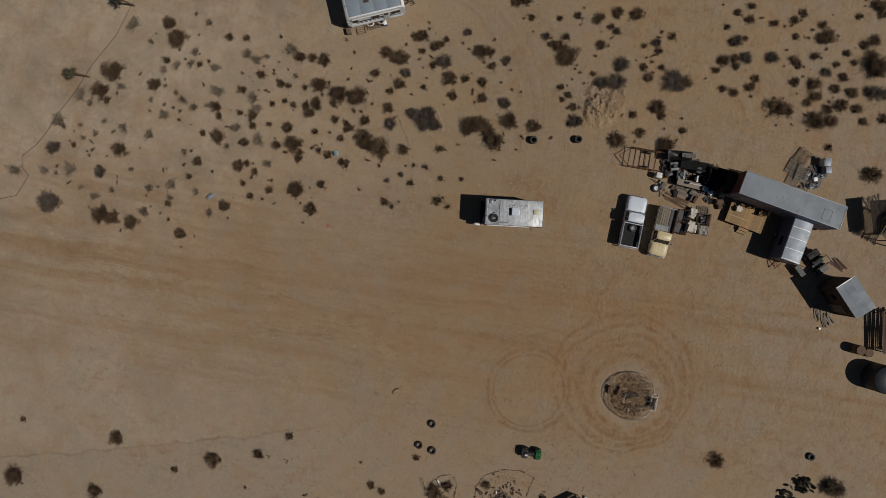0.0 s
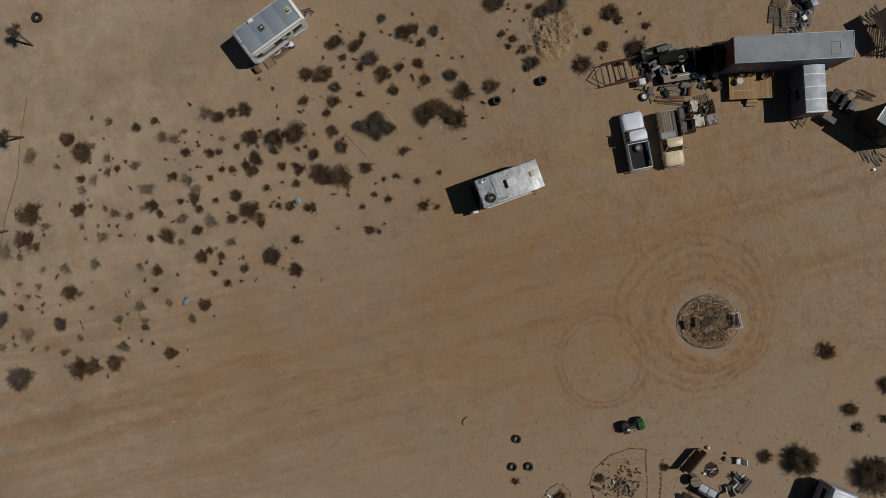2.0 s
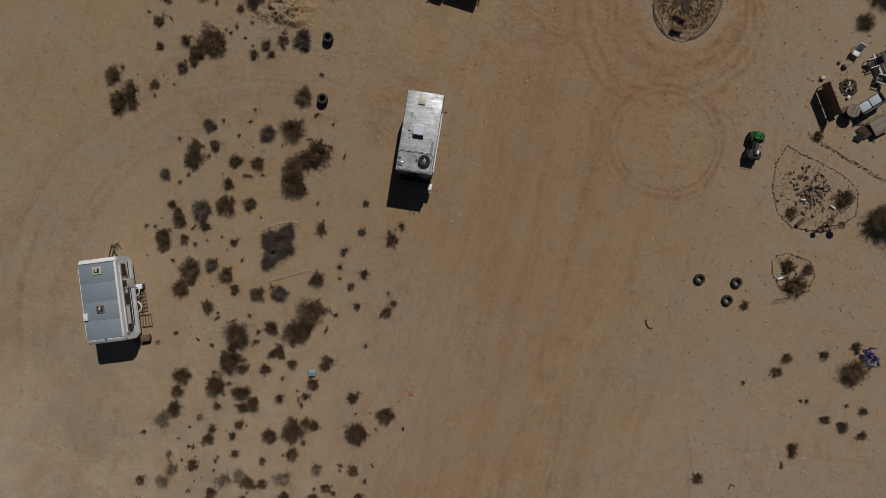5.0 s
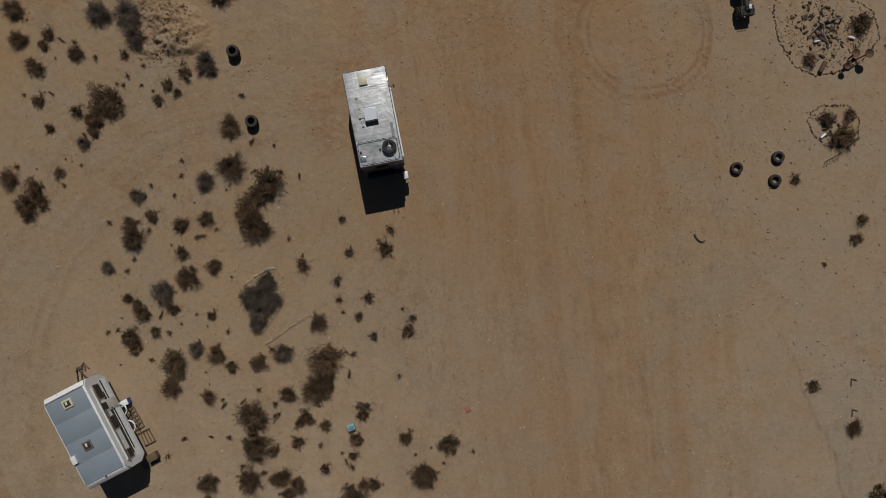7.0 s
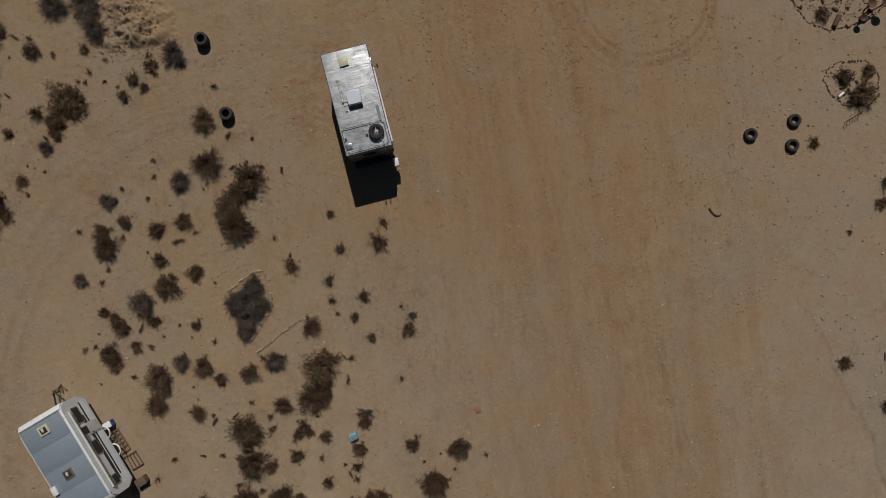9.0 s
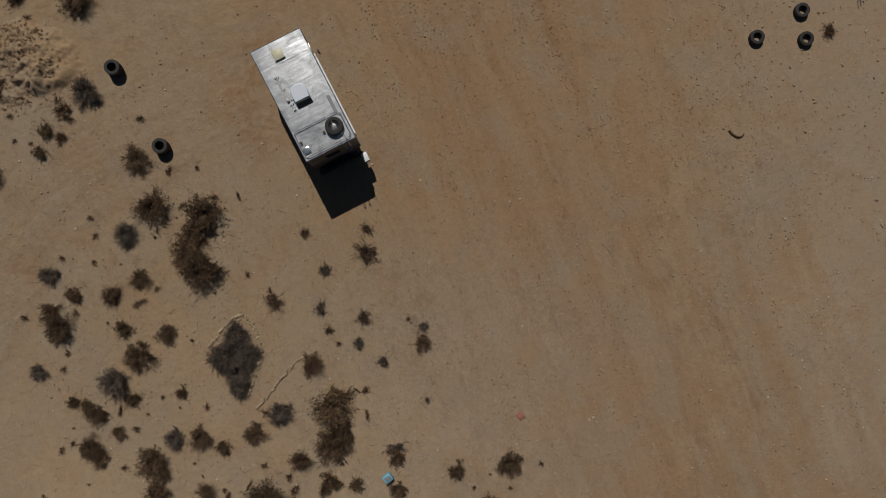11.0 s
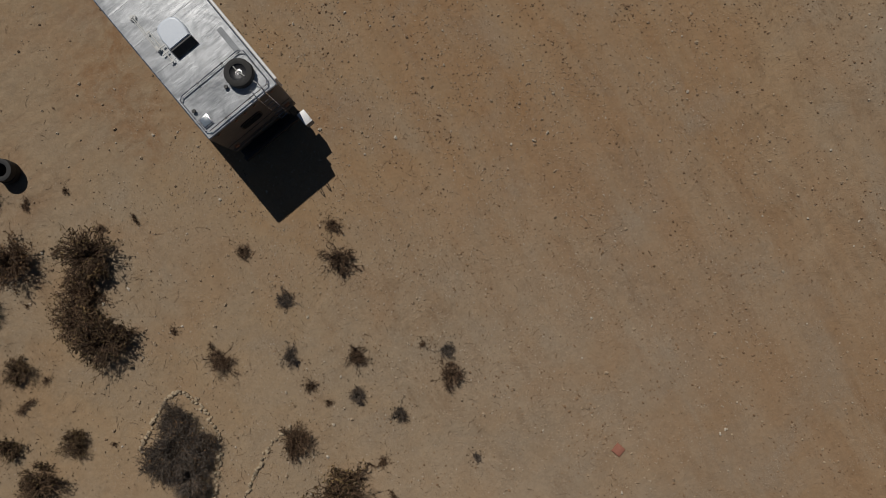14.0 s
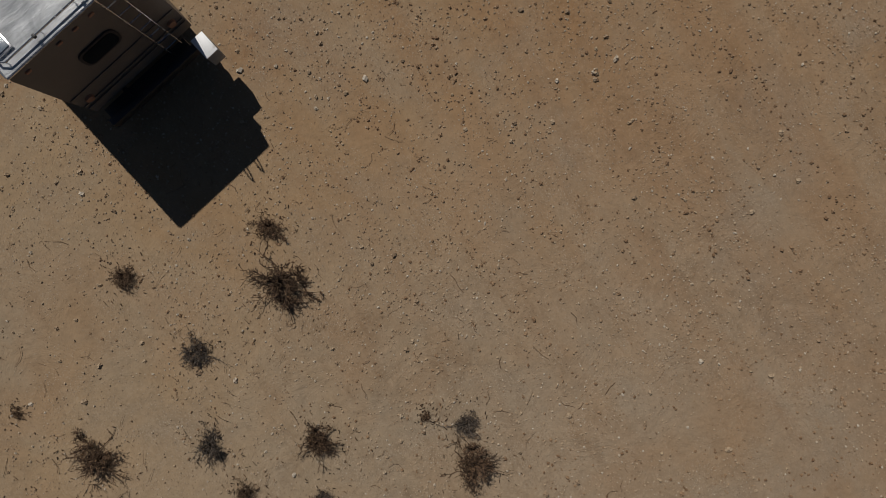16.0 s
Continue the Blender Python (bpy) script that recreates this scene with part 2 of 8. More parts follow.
    c2 = n.new("ShaderNodeSeparateColor")
    l.new(v2.outputs["Color"], c2.inputs[0])
    fine = math_node(n, l, "MULTIPLY", ramp(n, l, v2.outputs["Distance"], 0.2, 0.4, 1.0, 0.0), math_node(n, l, "MAXIMUM", gravelly, ramp(n, l, noise_node(n, l, pos, 0.5, 5, 0.7), 0.45, 0.65, 0.12, 0.8)))
    col = mix(n, l, fine, col, mix(n, l, ramp(n, l, c2.outputs[1], 0.35, 0.75), (0.15, 0.105, 0.07), (0.46, 0.39, 0.30)))
    l.new(col, b.inputs["Base Color"])
    clod = noise_node(n, l, pos, 2.4, 6, 0.6)
    marks = noise_node(n, l, pos, 1.0, 6, 0.7, (2.6, 0.35, 1.0, 7.0))
    h = math_node(n, l, "ADD", math_node(n, l, "MULTIPLY", grain, 0.22), math_node(n, l, "MULTIPLY", clod, 0.8))
    h = math_node(n, l, "ADD", h, math_node(n, l, "MULTIPLY", marks, math_node(n, l, "MULTIPLY", wide_lane, 0.6)))
    h = math_node(n, l, "ADD", h, math_node(n, l, "MULTIPLY", pebble, 0.35))
    trample = math_node(n, l, "MULTIPLY", noise_node(n, l, pos, 0.95, 7, 0.68, None, 0.6), ramp(n, l, big, 0.36, 0.62, 0.4, 2.6))
    h = math_node(n, l, "ADD", h, trample)
    # footprints and churned sand in the yard and along the side track
    yard = math_node(n, l, "MULTIPLY", ramp(n, l, py, 8.0, 17.0), ramp(n, l, px, 26.0, 14.0))
    yard = math_node(n, l, "MAXIMUM", math_node(n, l, "MAXIMUM", yard, math_node(n, l, "MULTIPLY", side_belt, 0.6)), ramp(n, l, px, -6.0, -11.0, 0.0, 0.3))
    churn = math_node(n, l, "ADD", noise_node(n, l, pos, 1.5, 4, 0.55, None, 1.2), math_node(n, l, "MULTIPLY", noise_node(n, l, pos, 3.6, 3, 0.5, None, 0.8), 0.45))
    churn = math_node(n, l, "MULTIPLY", math_node(n, l, "MULTIPLY", churn, yard), ramp(n, l, noise_node(n, l, pos, 0.3, 4, 0.6), 0.38, 0.62, 0.5, 2.6))
    h = math_node(n, l, "ADD", h, churn)
    h = math_node(n, l, "SUBTRACT", h, math_node(n, l, "MULTIPLY", marks_all, 0.35))
    bump_to(n, l, b, h, 0.5, 0.06)
    b.inputs["Specular IOR Level"].default_value = 0.15
    return m


SAND_TAN, SAND_PALE, SAND_GREY = (0.308, 0.212, 0.121), (0.337, 0.239, 0.144), (0.3, 0.233, 0.16)
SAND_RED, SAND_DARK, SAND_DUST = (0.298, 0.187, 0.101), (0.14, 0.08, 0.042), (0.425, 0.34, 0.246)
SAND_TURNED = (0.225, 0.118, 0.055)
SCUFFS = ((-3.2, 6.5, 1.5), (-3.8, 8.9, 2.1), (-2.4, 10.8, 2.0), (1.9, 4.4, 1.1))
SAND_BAND = (0.262, 0.15, 0.073)
SAND_FLAT = (0.32, 0.252, 0.182)
SAND_ORANGE, SAND_GRAVEL = (0.312, 0.193, 0.106), (0.27, 0.225, 0.172)
SAND = sand_material()
STONE = surface("desert_stone", (0.2, 0.132, 0.086), (0.085, 0.058, 0.042), 2.0, 0.9, vary=0.35)
BARK = surface("dry_twig", (0.16, 0.092, 0.048), (0.07, 0.041, 0.023), 8, 0.9, vary=0.25)
PALESTONE = surface("pale_stone", (0.42, 0.34, 0.23), (0.28, 0.21, 0.14), 2.0, 0.9, vary=0.35)
GREEN = surface("dark_leaf", (0.028, 0.038, 0.015), (0.06, 0.066, 0.028), 2.5, 0.7, vary=0.2, bump=0)
YUCCA = surface("dry_yucca_leaf", (0.055, 0.052, 0.03), (0.12, 0.1, 0.06), 3, 0.75, vary=0.2, bump=0)
CACTUS = surface("cactus_skin", (0.03, 0.034, 0.02), (0.06, 0.058, 0.034), 5, 0.7, vary=0.2)
RUBBER = surface("tyre_rubber", (0.014, 0.014, 0.014), (0.03, 0.028, 0.026), 6, 0.75, vary=0.2)
STEEL = surface("bare_steel", (0.45, 0.45, 0.46), (0.3, 0.3, 0.3), 5, 0.4, 0.8)
CHROME = surface("bright_metal", (0.7, 0.7, 0.72), (0.5, 0.5, 0.52), 5, 0.25, 0.9, bump=0.05)
RUST = surface("rusty_steel", (0.12, 0.047, 0.026), (0.2, 0.085, 0.046), 6, 0.85, 0.2, vary=0.2)
BLACK = surface("black_paint", (0.015, 0.015, 0.017), (0.035, 0.035, 0.038), 4, 0.5)
LINER = surface("matt_black_liner", (0.012, 0.012, 0.012), (0.02, 0.02, 0.02), 4, 0.92, bump=0.1)
NAVY = surface("dark_navy_plastic", (0.012, 0.014, 0.02), (0.02, 0.024, 0.034), 3, 0.55, bump=0.05)
CUSHION = surface("blue_grey_cloth", (0.36, 0.42, 0.5), (0.46, 0.5, 0.56), 6, 0.9)
DARKSTONE = surface("dark_brown_stone", (0.105, 0.066, 0.045), (0.05, 0.034, 0.026), 2.0, 0.9, vary=0.4)
SHED_ROOF = surface("blue_grey_sheet_roof", (0.135, 0.165, 0.2), (0.1, 0.125, 0.155), 0.7, 0.55, bump=0.06)
PLASTIC = surface("black_plastic", (0.012, 0.012, 0.013), (0.03, 0.03, 0.03), 4, 0.45)
WHITE = surface("white_paint", (0.84, 0.84, 0.84), (0.76, 0.77, 0.78), 1.5, 0.42, bump=0.05, wear=(0.5, 0.47, 0.42))
PALEBLUE = surface("pale_bluish_white_paint", (0.66, 0.72, 0.8), (0.58, 0.64, 0.72), 1.5, 0.4, bump=0.04)
OFFWHITE = surface("aged_white", (0.66, 0.66, 0.64), (0.52, 0.52, 0.5), 1.6, 0.5, bump=0.08)
CREAM = surface("cream_paint", (0.66, 0.54, 0.32), (0.56, 0.45, 0.26), 2.0, 0.4, bump=0.05, wear=(0.4, 0.3, 0.18))
YELLOWED = surface("yellowed_plastic", (0.62, 0.6, 0.42), (0.52, 0.49, 0.33), 3, 0.5, bump=0.05)
SLATE = surface("bluish_translucent_plastic", (0.2, 0.24, 0.29), (0.11, 0.14, 0.18), 9, 0.3)
GREYPAINT = surface("grey_paint", (0.24, 0.26, 0.28), (0.17, 0.185, 0.2), 2, 0.5)
BLUE = surface("blue_plastic", (0.03, 0.05, 0.2), (0.05, 0.09, 0.3), 4, 0.4)
CYAN = surface("pale_blue_plastic", (0.12, 0.42, 0.58), (0.2, 0.5, 0.64), 6, 0.45)
LIME = surface("green_plastic", (0.01, 0.13, 0.03), (0.015, 0.2, 0.05), 4, 0.4, bump=0.05)
RED = surface("red_brown_tile", (0.36, 0.15, 0.10), (0.29, 0.12, 0.08), 7, 0.8)
WOOD = surface("weathered_wood", (0.21, 0.145, 0.09), (0.13, 0.09, 0.058), 3, 0.85, stretch=(1, 9, 9), vary=0.3)
GREYWOOD = surface("grey_wood", (0.24, 0.20, 0.155), (0.15, 0.125, 0.10), 3, 0.88, stretch=(1, 9, 9), vary=0.3)
DECKWOOD = surface("deck_wood", (0.33, 0.2, 0.08), (0.25, 0.15, 0.058), 2, 0.7, stretch=(9, 1, 9), vary=0.22)
BROWNWOOD = surface("brown_wood", (0.085, 0.045, 0.028), (0.13, 0.072, 0.043), 3, 0.8, stretch=(1, 8, 8), vary=0.2)
DARKWALL = surface("dark_board_wall", (0.06, 0.042, 0.033), (0.04, 0.03, 0.025), 2, 0.85)
# red paint darkened in colour to stand for the trailer end's shade
REDDOOR = surface("shaded_red_paint", (0.11, 0.04, 0.032), (0.08, 0.035, 0.03), 2, 0.7)
PLY = surface("plywood", (0.42, 0.3, 0.16), (0.34, 0.23, 0.12), 2, 0.75)
ASH = surface("ash", (0.12, 0.11, 0.1), (0.25, 0.23, 0.2), 6, 0.95)
CANVAS = surface("grey_canvas", (0.30, 0.28, 0.25), (0.22, 0.2, 0.18), 3, 0.9)
SACK = surface("white_sack", (0.62, 0.58, 0.5), (0.5, 0.45, 0.38), 5, 0.85)
SHINGLE = surface("grey_shingle", (0.24, 0.26, 0.28), (0.16, 0.175, 0.19), 3, 0.9, vary=0.3)
STUCCO = surface("dark_stucco", (0.085, 0.07, 0.058), (0.06, 0.05, 0.042), 2, 0.9)
CLAY = surface("clay", (0.30, 0.15, 0.09), (0.4, 0.22, 0.14), 4, 0.85)
TIN = surface("galvanised_sheet", (0.27, 0.31, 0.36), (0.22, 0.255, 0.30), 1.2, 0.5, 0.1, bump=0.06, wear=(0.2, 0.21, 0.22))
TRAILER_ROOF = surface("dull_aluminium_roof", (0.20, 0.232, 0.262), (0.16, 0.188, 0.215), 0.7, 0.6, 0.0, bump=0.08, wear=(0.165, 0.17, 0.185))
PANEL_GREY = surface("grey_coated_roof", (0.25, 0.30, 0.345), (0.21, 0.255, 0.30), 0.9, 0.5, 0.0, bump=0.06)
SIDING = surface("white_siding", (0.74, 0.77, 0.8), (0.64, 0.67, 0.7), 0.8, 0.45, 0.0, bump=0.05)
# white caravan siding with the shaded side's grey-purple put into its colour
CARAVAN_SHADE = surface("shaded_white_siding", (0.36, 0.35, 0.41), (0.29, 0.285, 0.34), 1.0, 0.5, bump=0.05)
# siding toned dark blue-grey, with the walls' shade put into the colour
BLUEGREY = surface("blue_grey_siding", (0.105, 0.11, 0.175), (0.08, 0.085, 0.135), 1, 0.5)
SCRAPGREY = surface("dirty_grey_steel", (0.09, 0.09, 0.09), (0.055, 0.053, 0.05), 4, 0.6, wear=(0.13, 0.07, 0.045), vary=0.3)
# tan-grey siding, its colour darkened to carry the shade on the rear wall
BODYSHADE = surface("shaded_tan_grey_siding", (0.162, 0.142, 0.128), (0.127, 0.112, 0.101), 1.2, 0.5, bump=0.05)


def foil_material():
    """Roof sheeting patched with reflective coating; reflections are painted as streaks along the vehicle's width."""
    m, n, l, b = nodes_of("silver_roof_coating", 0.45, 0.15)
    co = n.new("ShaderNodeTexCoord").outputs["Object"]
    streak = noise_node(n, l, co, 2.2, 6, 0.65, (0.5, 3.2, 1), 0.6)
    blot = noise_node(n, l, co, 1.1, 5, 0.6, None, 1.5)
    f = math_node(n, l, "ADD", math_node(n, l, "MULTIPLY", streak, 0.42), math_node(n, l, "MULTIPLY", blot, 0.58))
    # dark and pale tones paint cloudy reflections into the base colour
    col = mix(n, l, ramp(n, l, f, 0.36, 0.62), (0.27, 0.285, 0.305), (0.66, 0.68, 0.70))
    dirt = noise_node(n, l, co, 7.0, 6, 0.7)
    col = mix(n, l, ramp(n, l, dirt, 0.58, 0.8, 0.0, 0.5), col, (0.3, 0.26, 0.21))
    l.new(col, b.inputs["Base Color"])
    l.new(ramp(n, l, f, 0.35, 0.65, 0.55, 0.36), b.inputs["Roughness"])
    wr = noise_node(n, l, co, 3.0, 6, 0.7, (0.6, 3.0, 1), 1.0)
    bump_to(n, l, b, wr, 0.6, 0.035)
    return m


def glass_material():
    m, n, l, b = nodes_of("dark_glass", 0.06)
    b.inputs["Base Color"].default_value = (0.012, 0.015, 0.018, 1)
    b.inputs["Specular IOR Level"].default_value = 0.6
    co = n.new("ShaderNodeTexCoord").outputs["Object"]
    l.new(ramp(n, l, noise_node(n, l, co, 3.0, 4), 0.3, 0.7, 0.05, 0.18), b.inputs["Roughness"])
    return m


FOIL, GLASS = foil_material(), glass_material()


# ---- mesh helpers ----
def add_box(bm, cx, cy, cz, sx, sy, sz, rz=0.0, bevel=0.0, rx=0.0, ry=0.0, seg=2):
    m = pose(cx, cy, cz, rx, ry, rz) @ Matrix.Diagonal((sx, sy, sz, 1))
    vs = bmesh.ops.create_cube(bm, size=1, matrix=m)["verts"]
    if bevel:
        es = {e for v in vs for e in v.link_edges}
        bmesh.ops.bevel(bm, geom=list(es), offset=bevel, segments=seg, affect="EDGES", profile=0.5)


def add_cyl(bm, p0, p1, r0, r1=None, seg=8, caps=True):
    p0, p1 = Vector(p0), Vector(p1)
    d = p1 - p0
    if d.length < 1e-6:
        return
    m = Matrix.Translation((p0 + p1) / 2) @ d.to_track_quat("Z", "Y").to_matrix().to_4x4()
    bmesh.ops.create_cone(bm, cap_ends=caps, segments=seg, radius1=r0, radius2=r0 if r1 is None else r1, depth=d.length, matrix=m)


def add_tube(bm, pts, r, seg=6):
    for a, b in zip(pts[:-1], pts[1:]):
        add_cyl(bm, a, b, r, seg=seg)


def add_bent(bm, pts, radii, seg=8):
    """One closed skin along a bent line, with a radius at each point."""
    pts = [Vector(p) for p in pts]
    rings = []
    for k, p in enumerate(pts):
        d = (pts[min(k + 1, len(pts) - 1)] - pts[max(k - 1, 0)]).normalized()
        u = d.cross(Vector((0.13, 0.21, 1))).normalized()
        w = d.cross(u)
        rings.append([bm.verts.new(p + (u * math.cos(6.2832 * i / seg) + w * math.sin(6.2832 * i / seg)) * radii[k]) for i in range(seg)])
    for a, b in zip(rings[:-1], rings[1:]):
        for i in range(seg):
            bm.faces.new((a[i], a[(i + 1) % seg], b[(i + 1) % seg], b[i]))
    bm.faces.new(rings[0][::-1])
    bm.faces.new(rings[-1])


def add_lathe(bm, profile, m=Matrix(), seg=24, closed=True):
    """Turns (radius, height) points about the local z axis."""
    rings = []
    for k in range(seg):
        c, s = math.cos(2 * math.pi * k / seg), math.sin(2 * math.pi * k / seg)
        rings.append([bm.verts.new(m @ Vector((r * c, r * s, z))) for r, z in profile])
    count = len(profile)
    for k in range(seg):
        a, b = rings[k], rings[(k + 1) % seg]
        for i in range(count if closed else count - 1):
            j = (i + 1) % count
            bm.faces.new((a[i], b[i], b[j], a[j]))


def add_loft(bm, sections, m=Matrix()):
    """Closed skin through rectangles (z, x0, x1, y0, y1), bottom to top."""
    rings = [[bm.verts.new(m @ Vector(p)) for p in ((x0, y0, z), (x1, y0, z), (x1, y1, z), (x0, y1, z))] for z, x0, x1, y0, y1 in sections]
    bm.faces.new(rings[0][::-1])
    bm.faces.new(rings[-1])
    for a, b in zip(rings[:-1], rings[1:]):
        for i in range(4):
            bm.faces.new((a[i], a[(i + 1) % 4], b[(i + 1) % 4], b[i]))


def add_prism(bm, outline, z0, z1, m=Matrix()):
    lo = [bm.verts.new(m @ Vector((x, y, z0))) for x, y in outline]
    hi = [bm.verts.new(m @ Vector((x, y, z1))) for x, y in outline]
    bm.faces.new(lo[::-1])
    bm.faces.new(hi)
    for i in range(len(lo)):
        j = (i + 1) % len(lo)
        bm.faces.new((lo[i], lo[j], hi[j], hi[i]))


def soften(bm, offset, seg=2, sharp=30):
    es = [e for e in bm.edges if len(e.link_faces) == 2 and e.calc_face_angle(0) > radians(sharp)]
    bmesh.ops.bevel(bm, geom=es, offset=offset, segments=seg, affect="EDGES", profile=0.5)


def mesh_of(name, bm, material, smooth=True):
    bmesh.ops.recalc_face_normals(bm, faces=bm.faces)
    me = bpy.data.meshes.new(name)
    bm.to_mesh(me)
    bm.free()
    me.materials.append(material)
    if smooth:
        me.shade_smooth()
        me.set_sharp_from_angle(angle=radians(35))
    return me


def part(name, bm, material, parent, label=""):
    me = bm if isinstance(bm, bpy.types.Mesh) else mesh_of(name, bm, material)
    ob = new(name, me)
    ob.parent = parent
    return tagged(ob, label)


def thing(name, m, label, category, group=""):
    ob = new(name)
    ob.empty_display_size = 0.2
    ob.matrix_basis = m
    return tagged(ob, label, category, group)


def single(name, bm, material, m, label, category, group="", kind=""):
    ob = new(name, bm if isinstance(bm, bpy.types.Mesh) else mesh_of(name, bm, material))
    ob.matrix_basis = m
    return tagged(ob, label, category, group, kind)


def box_part(name, parent, material, *box, label="", **kw):
    bm = bmesh.new()
    add_box(bm, *box, **kw)
    return part(name, bm, material, parent, label)


def tube_part(name, parent, material, pts, r, label="", seg=6):
    bm = bmesh.new()
    add_tube(bm, pts, r, seg)
    return part(name, bm, material, parent, label)


TYRE_PROFILE = [(0.58, -0.30), (0.80, -0.34), (0.96, -0.30), (1.0, -0.2), (1.0, 0.2), (0.96, 0.30), (0.80, 0.34), (0.58, 0.30), (0.54, 0.2), (0.54, -0.2)]


def tyre_bm(bm, m, radius=0.38, tread=True, seg=32):
    """A tyre about the local z axis, with grooves cut into its tread."""
    prof = [(r * radius, z * radius) for r, z in TYRE_PROFILE]
    start = len(bm.verts)
    add_lathe(bm, prof, m, seg)
    if tread:
        bm.verts.ensure_lookup_table()
        inv = m.inverted()
        for i, v in enumerate(bm.verts[start:]):
            ring, k = divmod(i, len(prof))
            if ring % 2 and k in (3, 4):
                p = inv @ v.co
                p.x *= 0.965
                p.y *= 0.965
                v.co = m @ p


def wheel(parent, m, radius=0.37, rim=STEEL):
    bm = bmesh.new()
    tyre_bm(bm, m, radius)
    t = part("wheel", bm, RUBBER, parent)
    bm = bmesh.new()
    add_lathe(bm, [(0.05 * radius, 0.12 * radius), (0.3 * radius, 0.1 * radius), (0.5 * radius, 0.2 * radius), (0.57 * radius, 0.26 * radius),
                   (0.57 * radius, -0.2 * radius), (0.05 * radius, -0.2 * radius)], m, 20)
    part("rim", bm, rim, t)
    return t


# ---- ground ----
def ground_z(x, y):
    """Low swells of the sand."""
    return 0.03 * (noise.noise((x * 0.25, y * 0.25, 0)) - 0.3) + 0.012 * noise.noise((x * 0.9, y * 0.9, 4))


def ground_sheet():
    """Fine in the middle, coarse to the horizon; low swells, and a dug-up bank beside the track."""
    inner = np.arange(-60, 60.1, 0.5)
    outer = np.array([70, 85, 110, 150, 220, 340, 560, 1000, 2000, 4000.0])
    axis = np.concatenate([-outer[::-1], inner, outer])
    xs, ys = axis + 5, axis + 3
    count = len(axis)
    verts, faces = [], []
    for j, y in enumerate(ys):
        for i, x in enumerate(xs):
            swell = ground_z(x, y)
            bank = 0.1 * math.exp(-((x + 12.9) ** 2 + (y - 13.4) ** 2) / 1.3)
            far = max(0.0, math.hypot(x, y) - 70)
            verts.append((x, y, swell + bank * (0.7 + 0.6 * noise.noise((x * 1.3, y * 1.3, 9))) + 0.004 * far * noise.noise((x * 0.01, y * 0.01, 2))))
    for j in range(count - 1):
        for i in range(count - 1):
            a = j * count + i
            faces.append((a, a + 1, a + count + 1, a + count))
    me = bpy.data.meshes.new("ground")
    me.from_pydata(verts, [], faces)
    me.materials.append(SAND)
    me.shade_smooth()
    tagged(new("ground", me), "dry tan and reddish desert sand with gravel and wheel marks", "ground", kind="structure")


ground_sheet()


BANK = (-13.0, 12.9)


def bank_height(x, y):
    """Height of the dug-up bank: rough soil with a ragged, steep front, sinking into the sand all round."""
    x, y = x - BANK[0], y - BANK[1]
    e = (x / 2.6) ** 2 + (y / 2.3) ** 2
    fall = max(0.0, 1 - e * (0.85 + 0.5 * noise.noise((x * 0.7, y * 0.7, 1))))
    rough = noise.fractal((x * 1.5, y * 1.5, 5), 0.6, 2.2, 6)
    front = y + 0.9 + 0.35 * math.sin(x * 1.3 + 0.6) + 0.3 * noise.noise((x * 1.6, 0, 3))
    shelf = 0.45 / (1 + math.exp(-max(-30, min(30, front * 14)))) * max(0.0, 1 - abs(x - 0.6) / 2.1)
    return fall * (0.1 + shelf + 0.26 * rough) - 0.06 * (1 - fall)


def dirt_bank():
    nx, ny, step = 88, 76, 0.07
    V, F = [], []
    for j in range(ny):
        for i in range(nx):
            x, y = BANK[0] + (i - (nx - 1) / 2) * step, BANK[1] + (j - (ny - 1) / 2) * step
            V.append((x, y, bank_height(x, y)))
    for j in range(ny - 1):
        for i in range(nx - 1):
            a = j * nx + i
            F.append((a, a + 1, a + nx + 1, a + nx))
    me = bpy.data.meshes.new("dirt_bank")
    me.from_pydata(V, [], F)
    me.materials.append(SAND)
    me.shade_smooth()
    tagged(new("dirt_bank", me), "dug-up bank of rough orange soil beside the track", "dirt bank", kind="structure")


dirt_bank()


def rounded(w, h, r, steps=5):
    """Outline of a rectangle with round corners."""
    pts = []
    for cx, cy, a0 in ((w / 2 - r, h / 2 - r, 0), (-w / 2 + r, h / 2 - r, 90), (-w / 2 + r, -h / 2 + r, 180), (w / 2 - r, -h / 2 + r, 270)):
        for k in range(steps + 1):
            a = radians(a0 + 90 * k / steps)
            pts.append((cx + r * math.cos(a), cy + r * math.sin(a)))
    return pts


